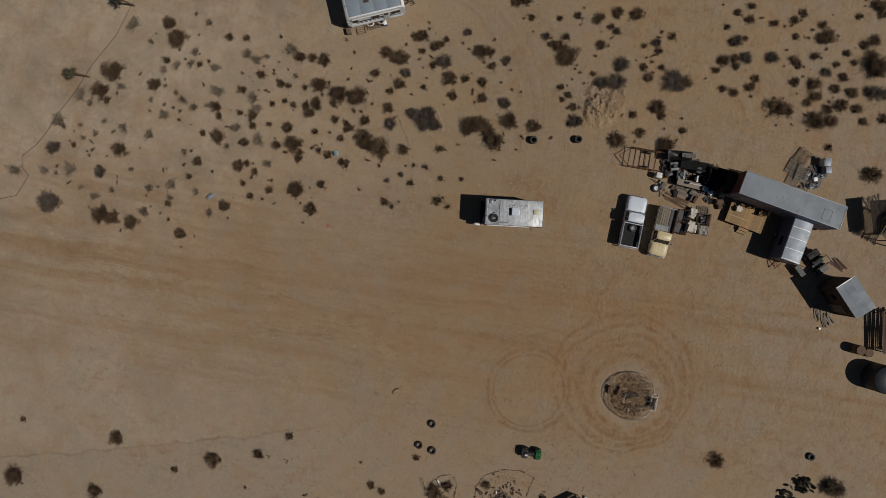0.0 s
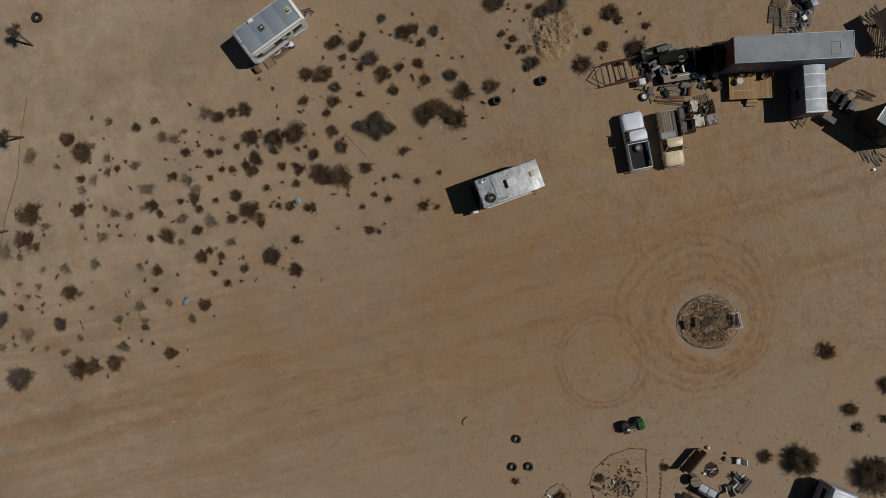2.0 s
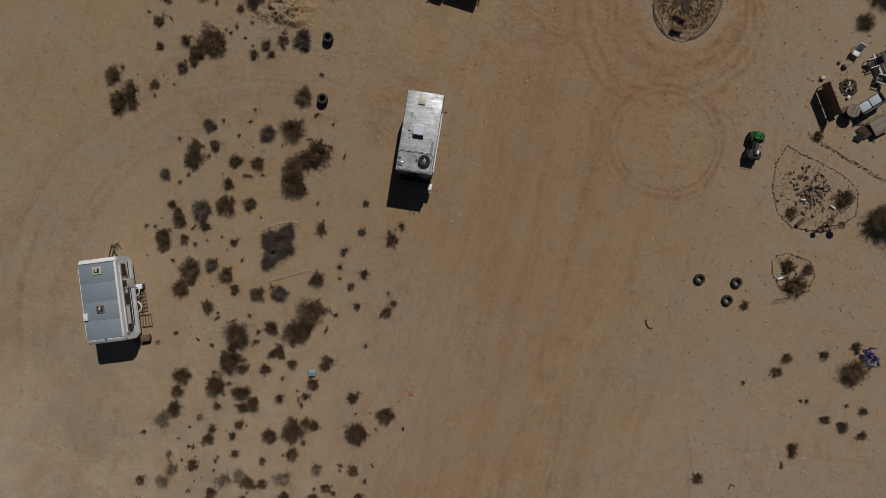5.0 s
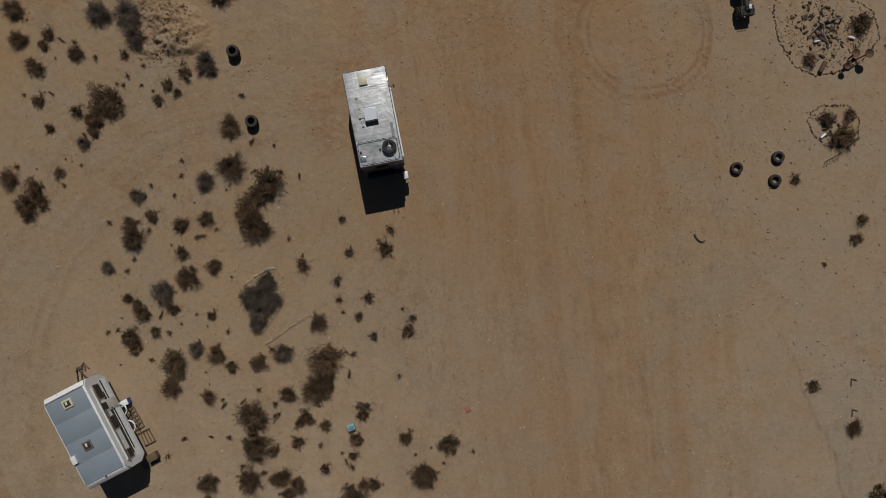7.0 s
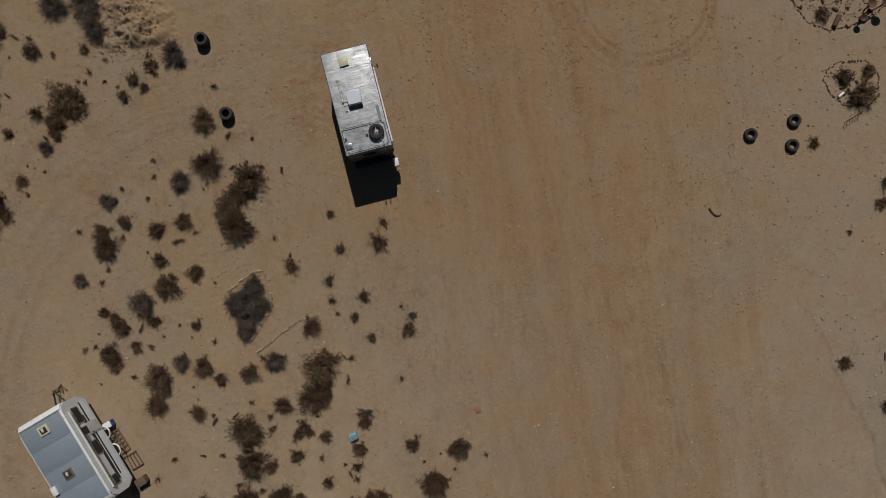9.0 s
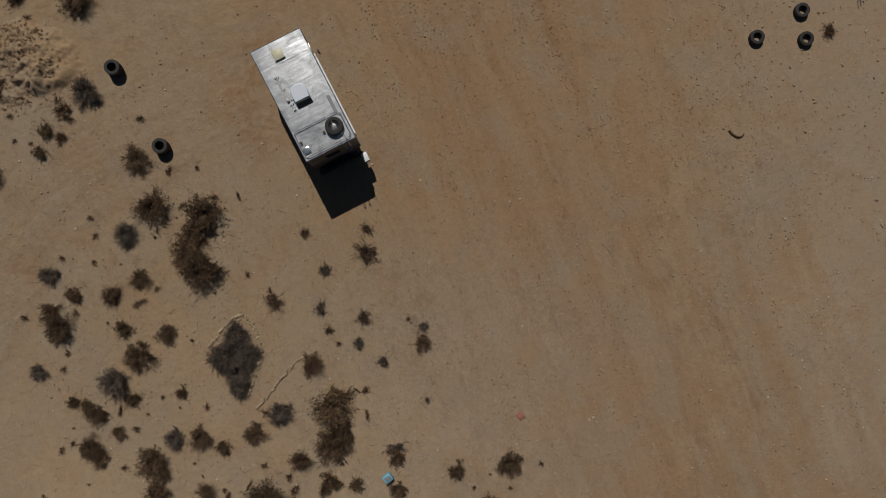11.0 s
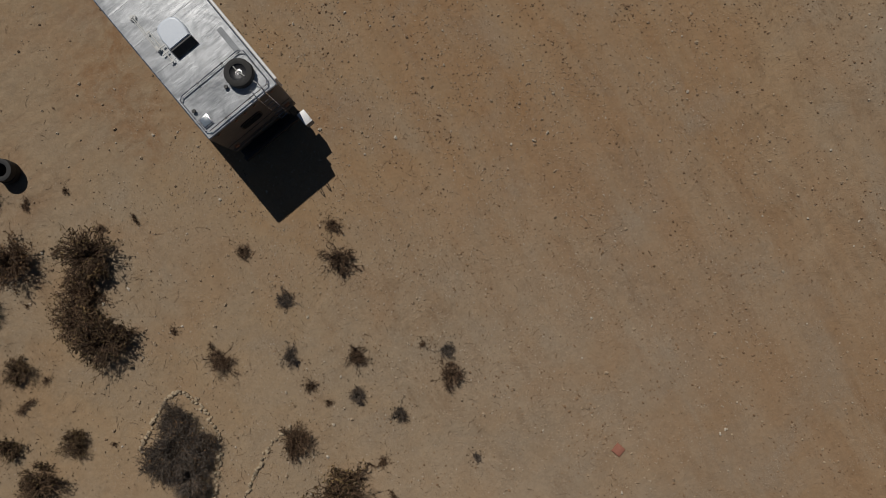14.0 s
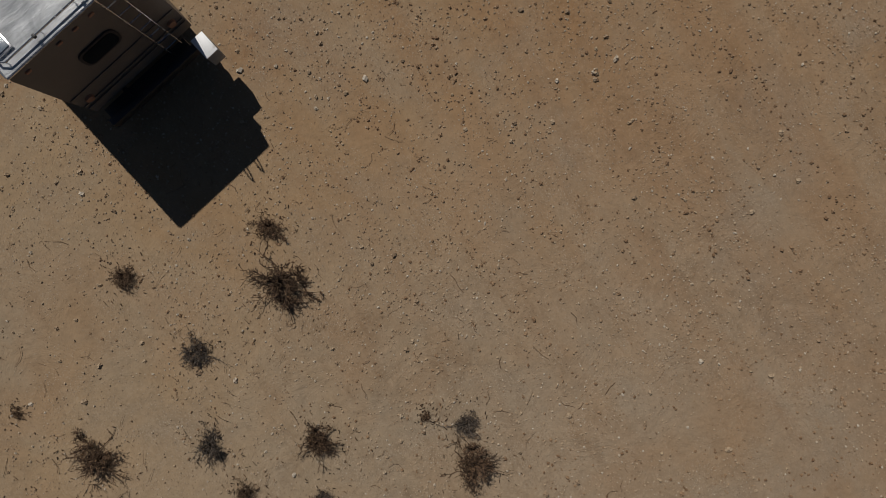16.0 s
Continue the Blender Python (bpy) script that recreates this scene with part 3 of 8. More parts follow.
# ---- the motorhome ----
def motorhome():
    rv = thing("motorhome", pose(-0.48, 7.26, 0, 0, 0, 11.1) @ Matrix.Diagonal((0.985, 0.97, 1, 1)), "old white motorhome with a silver-coated roof, parked on sand", "motorhome")
    hw, hl = 1.21, 2.70
    bm = bmesh.new()
    add_loft(bm, [(0.7, -hw + 0.02, hw - 0.02, -hl + 0.02, hl - 0.1), (1.6, -hw, hw, -hl, hl), (2.86, -hw, hw, -hl, hl + 0.05), (2.93, -hw + 0.03, hw - 0.03, -hl + 0.03, hl)])
    soften(bm, 0.05, 3)
    body = part("body", bm, BODYSHADE, rv, "grey siding, colour darkened as in shade")
    bm = bmesh.new()
    add_box(bm, 0, 0.02, 2.945, 2.40, 5.42, 0.03, bevel=0.012)
    part("roof", bm, FOIL, rv, "silver roof coating, reflections painted as streaks")
    for y in (-1.31, -0.35, 0.62, 1.72):
        box_part("roof_seam", rv, FOIL, 0, y, 2.962, 2.36, 0.05, 0.008)
    for x in (-1.2, 1.2):
        tube_part("roof_edge", rv, CHROME, [(x, -2.68, 2.945), (x, 2.7, 2.945)], 0.022)
    for y in (-2.70, 2.72):
        tube_part("roof_edge", rv, CHROME, [(-1.2, y, 2.945), (1.2, y, 2.945)], 0.022)
    # skirt, chassis and bumpers
    box_part("skirt", rv, BLACK, 0, 0.1, 0.6, 2.32, 5.0, 0.4, bevel=0.04)
    box_part("chassis", rv, BLACK, 0, 0.1, 0.46, 1.5, 4.9, 0.16)
    box_part("bumper", rv, BLACK, 0, -3.02, 0.62, 2.3, 0.16, 0.2, bevel=0.03, label="black rear bumper beam")
    for x in (-0.55, 0.55):
        box_part("bumper_bracket", rv, BLACK, x, -2.78, 0.6, 0.08, 0.42, 0.08)
    box_part("front_bumper", rv, CHROME, 0, 2.78, 0.6, 2.2, 0.14, 0.2, bevel=0.03)
    for x in (-0.98, 0.98):
        for y in (-1.55, 1.75):
            wheel(rv, pose(x, y, 0.37, 0, 90 if x > 0 else -90, 0), 0.37, OFFWHITE)
    # rear wall
    bm = bmesh.new()
    upright = Matrix(((1, 0, 0, -0.06), (0, 0, 1, -2.7), (0, 1, 0, 2.07), (0, 0, 0, 1)))
    add_prism(bm, rounded(0.74, 0.44, 0.15), -0.035, 0.02, upright)
    win = part("rear_window", bm, BLACK, rv, "rounded rear window in a black gasket")
    bm = bmesh.new()
    add_prism(bm, rounded(0.64, 0.34, 0.11), -0.045, 0.0, upright)
    part("pane", bm, GLASS, win)
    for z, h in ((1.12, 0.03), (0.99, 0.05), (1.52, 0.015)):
        box_part("trim_strip", rv, BODYSHADE, 0, -2.712, z, 2.36, 0.02, h)
    for x in (-0.98, 0.98):
        bm = bmesh.new()
        add_cyl(bm, (x, -2.69, 1.22), (x, -2.745, 1.22), 0.085, 0.075, 18)
        part("tail_light", bm, CLAY, rv, "round red tail light")
    for x in (-0.95, -0.32, 0.0, 0.32, 0.95):
        bm = bmesh.new()
        add_box(bm, x, -2.715, 2.78, 0.10, 0.035, 0.045, bevel=0.012)
        part("marker_light", bm, CLAY, rv)
    box_part("tow_tray", rv, BLACK, -0.1, -2.84, 0.56, 2.0, 0.3, 0.1, bevel=0.01)
    # ladder
    bm = bmesh.new()
    for x in (0.56, 0.83):
        add_tube(bm, [(x, -2.42, 2.96), (x, -2.48, 3.24), (x, -2.62, 3.34), (x, -2.78, 3.26), (x, -2.83, 3.05), (x, -2.83, 0.78)], 0.014, 8)
        for z in (2.5, 1.6, 0.85):
            add_tube(bm, [(x, -2.83, z), (x, -2.7, z)], 0.01)
    for z in np.arange(0.95, 2.9, 0.31):
        add_tube(bm, [(0.56, -2.83, z), (0.83, -2.83, z)], 0.011)
    part("ladder", bm, CHROME, rv, "thin metal ladder to the roof")
    # side windows, door, awning, mirror
    for x, sgn in ((1.215, 1), (-1.215, -1)):
        for y, wy in ((-1.6, 0.9), (0.2, 1.0), (1.8, 0.8)):
            f = box_part("side_window", rv, CHROME, x, y, 2.1, 0.03, wy, 0.62, bevel=0.01)
            box_part("pane", f, GLASS, x + 0.012 * sgn, y, 2.1, 0.02, wy - 0.08, 0.54)
    d = box_part("door", rv, OFFWHITE, 1.215, -0.72, 1.62, 0.03, 0.66, 1.75, bevel=0.01)
    box_part("door_handle", d, BLACK, 1.235, -0.48, 1.55, 0.03, 0.1, 0.04)
    bm = bmesh.new()
    add_tube(bm, [(1.26, -2.5, 2.74), (1.26, 1.5, 2.74)], 0.045, 14)
    for y in (-2.4, 1.4):
        add_box(bm, 1.25, y, 2.3, 0.04, 0.05, 0.85)
    part("awning", bm, WHITE, rv, "rolled white awning along the side")
    bm = bmesh.new()
    add_tube(bm, [(1.2, 1.75, 1.9), (1.45, 1.85, 1.9)], 0.015)
    add_box(bm, 1.46, 1.85, 1.8, 0.07, 0.16, 0.34, bevel=0.03)
    part("mirror", bm, BLACK, rv)
    box_part("windscreen", rv, GLASS, 0, 2.74, 1.95, 2.0, 0.03, 0.75, bevel=0.01)
    # box on the bumper's end
    box_part("bumper_bracket", rv, BLACK, 1.08, -3.2, 0.66, 0.1, 0.6, 0.05)
    sb = box_part("storage_box", rv, GREYPAINT, 1.14, -3.33, 0.89, 0.25, 0.42, 0.42, bevel=0.012, label="grey box with a white lid on the bumper")
    box_part("lid", sb, WHITE, 1.14, -3.33, 1.11, 0.27, 0.44, 0.02, bevel=0.006)
    # roof fittings
    ac = thing_part("air_conditioner", rv)
    bm = bmesh.new()
    shell = [(-0.42, -0.24), (0.25, -0.24), (0.30, 0.12), (0.25, 0.38), (0.12, 0.49), (-0.08, 0.52), (-0.28, 0.49), (-0.39, 0.38), (-0.44, 0.12)]
    rings = [[bm.verts.new((-0.08 + (x + 0.08) * k, y * k, z)) for x, y in shell] for z, k in ((2.965, 1.0), (3.15, 1.02), (3.22, 0.98), (3.24, 0.91), (3.24, 0.86))]
    for lo, hi in zip(rings[:-1], rings[1:]):
        for i in range(len(shell)):
            j = (i + 1) % len(shell)
            bm.faces.new((lo[i], lo[j], hi[j], hi[i]))
    bm.faces.new(rings[-1])
    bm.faces.new(rings[0][::-1])
    # white cover; the bluish colour stands in for light from the sky
    part("cover", bm, PALEBLUE, ac, "white moulded air conditioner cover")
    bm = bmesh.new()
    add_loft(bm, [(2.965, -0.42, 0.27, -0.45, -0.235), (3.02, -0.42, 0.27, -0.45, -0.235), (3.20, -0.41, 0.25, -0.29, -0.235)])
    soften(bm, 0.012)
    part("grille", bm, BLACK, ac, "black rear grille")
    for k in range(15):
        box_part("fin", ac, BLACK, -0.37 + k * 0.043, -0.372, 3.108, 0.008, 0.2, 0.012, rx=50)
    v = box_part("roof_vent", rv, OFFWHITE, -0.15, 2.09, 2.99, 0.46, 0.46, 0.05, bevel=0.01)
    bm = bmesh.new()
    add_loft(bm, [(3.0, -0.38, 0.08, 1.86, 2.32), (3.05, -0.38, 0.08, 1.86, 2.32), (3.085, -0.30, 0.0, 1.94, 2.24)])
    soften(bm, 0.015)
    part("cover", bm, YELLOWED, v, "yellowed plastic vent cover")
    v = box_part("roof_hatch", rv, CHROME, -0.95, -2.27, 2.98, 0.30, 0.32, 0.05, bevel=0.01)
    box_part("pane", v, SLATE, -0.95, -2.27, 3.01, 0.24, 0.26, 0.03, bevel=0.012)
    # rack rail round the rear of the roof
    bm = bmesh.new()
    loop = [(-1.12, -1.42), (-1.02, -1.33), (0.95, -1.33), (1.08, -1.45), (1.08, -2.45), (1.0, -2.57), (-1.02, -2.57), (-1.12, -2.47), (-1.12, -1.42)]
    add_tube(bm, [(x, y, 3.05) for x, y in loop], 0.016, 8)
    for x, y in loop[:-1] + [(-0.35, -1.33), (0.35, -1.33), (-0.35, -2.57), (0.3, -2.57), (-1.12, -1.95), (1.08, -1.95)]:
        add_tube(bm, [(x, y, 2.95), (x, y, 3.05)], 0.012)
    part("roof_rack", bm, CHROME, rv, "low metal rail round the rear roof")
    for x in (-0.45, 0.4):
        for y in (-1.335, -2.575):
            box_part("rail_clamp", rv, BLACK, x, y, 3.055, 0.05, 0.06, 0.05, bevel=0.008)
    # TV aerial, folded down
    bm = bmesh.new()
    add_cyl(bm, (-0.68, 1.22, 2.95), (-0.68, 1.22, 3.03), 0.11, 0.08, 16)
    add_cyl(bm, (-0.68, 1.22, 3.03), (-0.68, 1.22, 3.09), 0.05, 0.04, 12)
    for x in (-0.7, -0.65):
        add_tube(bm, [(x, 1.2, 3.07), (x - 0.02, 0.12, 3.07)], 0.016)
    add_box(bm, -0.69, 0.1, 3.05, 0.1, 0.16, 0.07, bevel=0.015)
    add_tube(bm, [(-0.58, 0.66, 3.03), (-0.6, -0.45, 3.03)], 0.022)
    for y, w in ((0.62, 0.1), (0.08, 0.24), (-0.12, 0.2), (-0.42, 0.12)):
        add_box(bm, -0.6, y, 3.04, w, 0.035, 0.025)
    part("tv_aerial", bm, OFFWHITE, rv, "folded television aerial")
    box_part("side_panel", rv, GREYPAINT, 0.95, -0.92, 2.972, 0.16, 0.86, 0.012, label="flat grey roof patch")
    for x, y in ((0.08, -1.90), (-1.02, -1.86)):
        bm = bmesh.new()
        add_cyl(bm, (x, y, 2.94), (x, y, 3.03), 0.045, 0.035, 12)
        add_cyl(bm, (x, y, 3.03), (x, y, 3.06), 0.06, 0.05, 12)
        part("vent_pipe", bm, PLASTIC, rv)
    bm = bmesh.new()
    add_tube(bm, [(0.60, -1.36, 3.17), (0.60, -1.87, 3.17), (0.86, -2.54, 3.06)], 0.012)
    part("strap", bm, OFFWHITE, rv)
    # spare wheel laid on the roof
    spare = thing("spare_wheel", rv.matrix_basis @ pose(0.60, -1.87, 3.075), "black spare wheel lying on the motorhome roof", "wheel")
    wheel(spare, pose(0, 0, 0), 0.405, BLACK)
    bm = bmesh.new()
    add_lathe(bm, [(0.012, 0.06), (0.05, 0.07), (0.07, 0.05), (0.1, 0.045), (0.1, 0.02), (0.012, 0.02)], Matrix(), 18)
    part("hub", bm, STEEL, spare, "bare steel hub")


def thing_part(name, parent):
    ob = new(name)
    ob.empty_display_size = 0.2
    ob.parent = parent
    return ob


motorhome()


# ---- the grey-roofed travel trailer ----
def travel_trailer():
    rz = 27.5
    tr = thing("travel_trailer", pose(-16.43, -10.33, 0, 0, 0, rz), "white travel trailer with a grey coated roof", "trailer")
    hw, hl = 1.26, 2.82
    bm = bmesh.new()
    add_loft(bm, [(0.5, -hw, hw, -hl + 0.3, hl - 0.3), (1.1, -hw, hw, -hl, hl), (2.15, -hw, hw, -hl + 0.03, hl - 0.03), (2.48, -hw, hw, -hl + 0.22, hl - 0.22), (2.56, -hw, hw, -hl + 0.5, hl - 0.5)])
    soften(bm, 0.06, 3, 12)
    part("body", bm, SIDING, tr, "white ribbed metal siding")
    bm = bmesh.new()
    for k in range(4):
        y = -1.86 + k * 1.24
        add_box(bm, 0, y, 2.575, 2.42, 1.22, 0.03, bevel=0.01)
    part("roof", bm, PANEL_GREY, tr, "grey coated roof panels")
    bm = bmesh.new()
    for k in range(5):
        add_box(bm, 0, -2.48 + k * 1.24, 2.587, 2.4, 0.035, 0.03)
    part("roof_seams", bm, TIN, tr)
    for y, x, rim, hole in ((2.0, 0.0, YELLOWED, 0.34), (-0.55, -0.08, GREYWOOD, 0.4)):
        f = box_part("roof_vent", tr, rim, x, y, 2.62, 0.56 if rim is YELLOWED else 0.5, 0.5, 0.07, bevel=0.012)
        box_part("opening", f, DARKWALL, x, y, 2.66, hole, hole * 0.9, 0.02)
        box_part("fan", f, OFFWHITE, x - 0.02, y + 0.03, 2.68, 0.13, 0.2, 0.04, bevel=0.015)
        box_part("fan_arm", f, BLACK, x + 0.08, y - 0.05, 2.685, 0.05, 0.16, 0.03, rz=30)
    bm = bmesh.new()
    add_box(bm, -1.08, -0.95, 2.66, 0.28, 0.48, 0.16, bevel=0.03)
    part("fridge_vent", bm, WHITE, tr)
    bm = bmesh.new()
    add_cyl(bm, (0.02, -2.55, 2.45), (0.02, -2.55, 2.62), 0.06, 0.045, 10)
    part("vent_pipe", bm, BLACK, tr)
    # the side with the awning and windows
    for y, wy, z, hz in ((1.85, 0.95, 1.75, 0.6), (-0.1, 0.85, 1.75, 0.6), (-2.05, 0.6, 1.75, 0.5)):
        f = box_part("window", tr, CHROME, hw + 0.012, y, z, 0.035, wy, hz, bevel=0.01)
        for k in range(4):
            box_part("pane", f, GLASS, hw + 0.03, y, z - hz / 2 + 0.09 + k * (hz - 0.1) / 4, 0.02, wy - 0.1, hz / 4 - 0.045)
    d = box_part("door", tr, OFFWHITE, hw + 0.012, 0.95, 1.4, 0.035, 0.66, 1.75, bevel=0.01)
    box_part("door_window", d, GLASS, hw + 0.032, 0.95, 1.85, 0.015, 0.42, 0.5)
    box_part("door_handle", d, BLACK, hw + 0.05, 0.68, 1.35, 0.04, 0.05, 0.12)
    box_part("stripe", tr, BLACK, hw + 0.006, 0.25, 1.16, 0.02, 4.4, 0.12)
    bm = bmesh.new()
    add_tube(bm, [(hw + 0.09, -2.3, 2.32), (hw + 0.09, 2.2, 2.32)], 0.06, 12)
    part("awning", bm, OFFWHITE, tr)
    box_part("gutter", tr, WHITE, hw - 0.06, 0, 2.585, 0.14, 5.0, 0.05, bevel=0.015)
    for y in (-2.66, 2.66):
        box_part("end_cap", tr, WHITE, 0, y, 2.46, 2.44, 0.34, 0.05, rx=-40 if y > 0 else 40, bevel=0.02, label="white metal end cap")
    for k in range(6):
        box_part("siding_rib", tr, SIDING, hw + 0.004, 0, 0.72 + 0.1 * k, 0.014, 5.0, 0.02)
    box_part("hatch_panel", tr, GREYPAINT, hw + 0.02, 0.62, 2.02, 0.03, 0.7, 0.34, label="flat grey access panel")
    box_part("dark_band", tr, BLACK, hw + 0.01, -0.2, 1.42, 0.02, 3.9, 0.2, label="black band below the windows")
    for y in (-1.75, -1.95, -2.15):
        box_part("awning_bracket", tr, SCRAPGREY, hw + 0.05, y, 2.2 + 0.05 * (y < -1.9), 0.12, 0.06, 0.12, rz=20)
    bm = bmesh.new()
    for y in (-0.75, 0.35):
        add_bent(bm, [(hw + 0.03, y - 0.35, 0.5), (hw + 0.28, y - 0.2, 0.62), (hw + 0.34, y, 0.66), (hw + 0.28, y + 0.2, 0.62), (hw + 0.03, y + 0.35, 0.5)], [0.04] * 5, 8)
    part("wheel_arch_trim", bm, WHITE, tr)
    for x in (-1.02, 1.02):
        wheel(tr, pose(x, -0.2, 0.34, 0, 90 if x > 0 else -90, 0), 0.34, OFFWHITE)
    bm = bmesh.new()
    add_tube(bm, [(-0.5, hl - 0.5, 0.5), (0, hl + 0.9, 0.48), (0.5, hl - 0.5, 0.5)], 0.045, 8)
    add_tube(bm, [(0, hl + 0.75, 0.02), (0, hl + 0.75, 0.7)], 0.03, 8)
    part("tow_bar", bm, BLACK, tr)
    for y in (-2.0, 2.0):
        for x in (-0.8, 0.8):
            box_part("jack_stand", tr, RUST, x, y, 0.26, 0.2, 0.2, 0.53, bevel=0.02)
    return tr


travel_trailer()


def pallet(m, label, group="", wood=GREYWOOD, slats=7, length=1.2, width=1.0):
    p = thing("pallet", m, label, "pallet", group)
    for x in (-width / 2 + 0.05, 0, width / 2 - 0.05):
        box_part("bearer", p, wood, x, 0, 0.05, 0.05, length, 0.09)
    for k in range(slats):
        box_part("slat", p, wood, 0, -length / 2 + 0.05 + k * (length - 0.1) / (slats - 1), 0.105, width, 0.085, 0.02)
    return p


pallet(pose(-14.95, -10.1, 0, 0, 0, 29), "weathered wooden pallet laid as a step beside the trailer", "pallets by the trailer", WOOD, 6, 1.35, 0.6)
rack = thing("board_rack", pose(-14.22, -11.2, 0, 0, 0, 27), "open rack of thin boards lying by the trailer", "rack")
for k in range(4):
    box_part("bar", rack, WOOD, -0.3 + 0.2 * k, 0, 0.06, 0.05, 0.85, 0.05, rz=2 * k - 3)
for y in (-0.4, 0.42):
    box_part("end_bar", rack, WOOD, 0, y, 0.11, 0.72, 0.05, 0.05)
bm = bmesh.new()
add_box(bm, 0, 0, 0.2, 0.55, 0.42, 0.4, bevel=0.02)
add_box(bm, 0, 0, 0.42, 0.6, 0.46, 0.04, bevel=0.01)
single("crate", bm, WOOD, pose(-13.78, -12.3, 0, 0, 0, 30), "weathered wooden crate beside the trailer", "crate")
bm = bmesh.new()
for k in range(4):
    add_box(bm, 0, 0.13 * k - 0.2, 0.04 + 0.03 * (k % 2), 0.9, 0.09, 0.04, rz=6 * k)
single("plank_pile", bm, GREYWOOD, pose(-14.1, -12.75, 0, 0, 0, 25), "grey scrap planks on the sand", "planks")
cool = thing("cool_box", pose(-15.42, -9.1, 0, 0, 0, 27), "blue cool box with a white lid", "cool box")
box_part("tub", cool, BLUE, 0, 0, 0.18, 0.5, 0.36, 0.36, bevel=0.03)
box_part("lid", cool, WHITE, 0, 0, 0.39, 0.46, 0.34, 0.05, bevel=0.02, label="white lid")
bm = bmesh.new()
for k in range(5):
    add_box(bm, 0.12 * k - 0.3, 0.1 * (k % 3), 0.06, 0.34, 0.08, 0.05, rz=35 * k)
single("scrap_wood", bm, WOOD, pose(-18.0, -7.1, 0), "scrap wood pieces beside the trailer hitch", "scrap")


# ---- pickups ----
def shell(bm, sections, m=Matrix()):
    """Skin through outlines of the same count of points; each section is (z, [(x, y), ...])."""
    rings = [[bm.verts.new(m @ Vector((x, y, z))) for x, y in pts] for z, pts in sections]
    for lo, hi in zip(rings[:-1], rings[1:]):
        for i in range(len(lo)):
            j = (i + 1) % len(lo)
            bm.faces.new((lo[i], lo[j], hi[j], hi[i]))
    bm.faces.new(rings[0][::-1])
    bm.faces.new(rings[-1])


def plan(hw, y0, y1, r, bow=0.0, steps=3):
    """Car outline from above: a rectangle with round corners and a bowed nose."""
    pts = []
    for cx, cy, a0 in ((hw - r, y1 - r, 0), (-hw + r, y1 - r, 90), (-hw + r, y0 + r, 180), (hw - r, y0 + r, 270)):
        for k in range(steps + 1):
            a = radians(a0 + 90 * k / steps)
            x, y = cx + r * math.cos(a), cy + r * math.sin(a)
            pts.append((x, y + bow * (1 - (x / hw) ** 2) * (1 if a0 < 180 else 0)))
    return pts


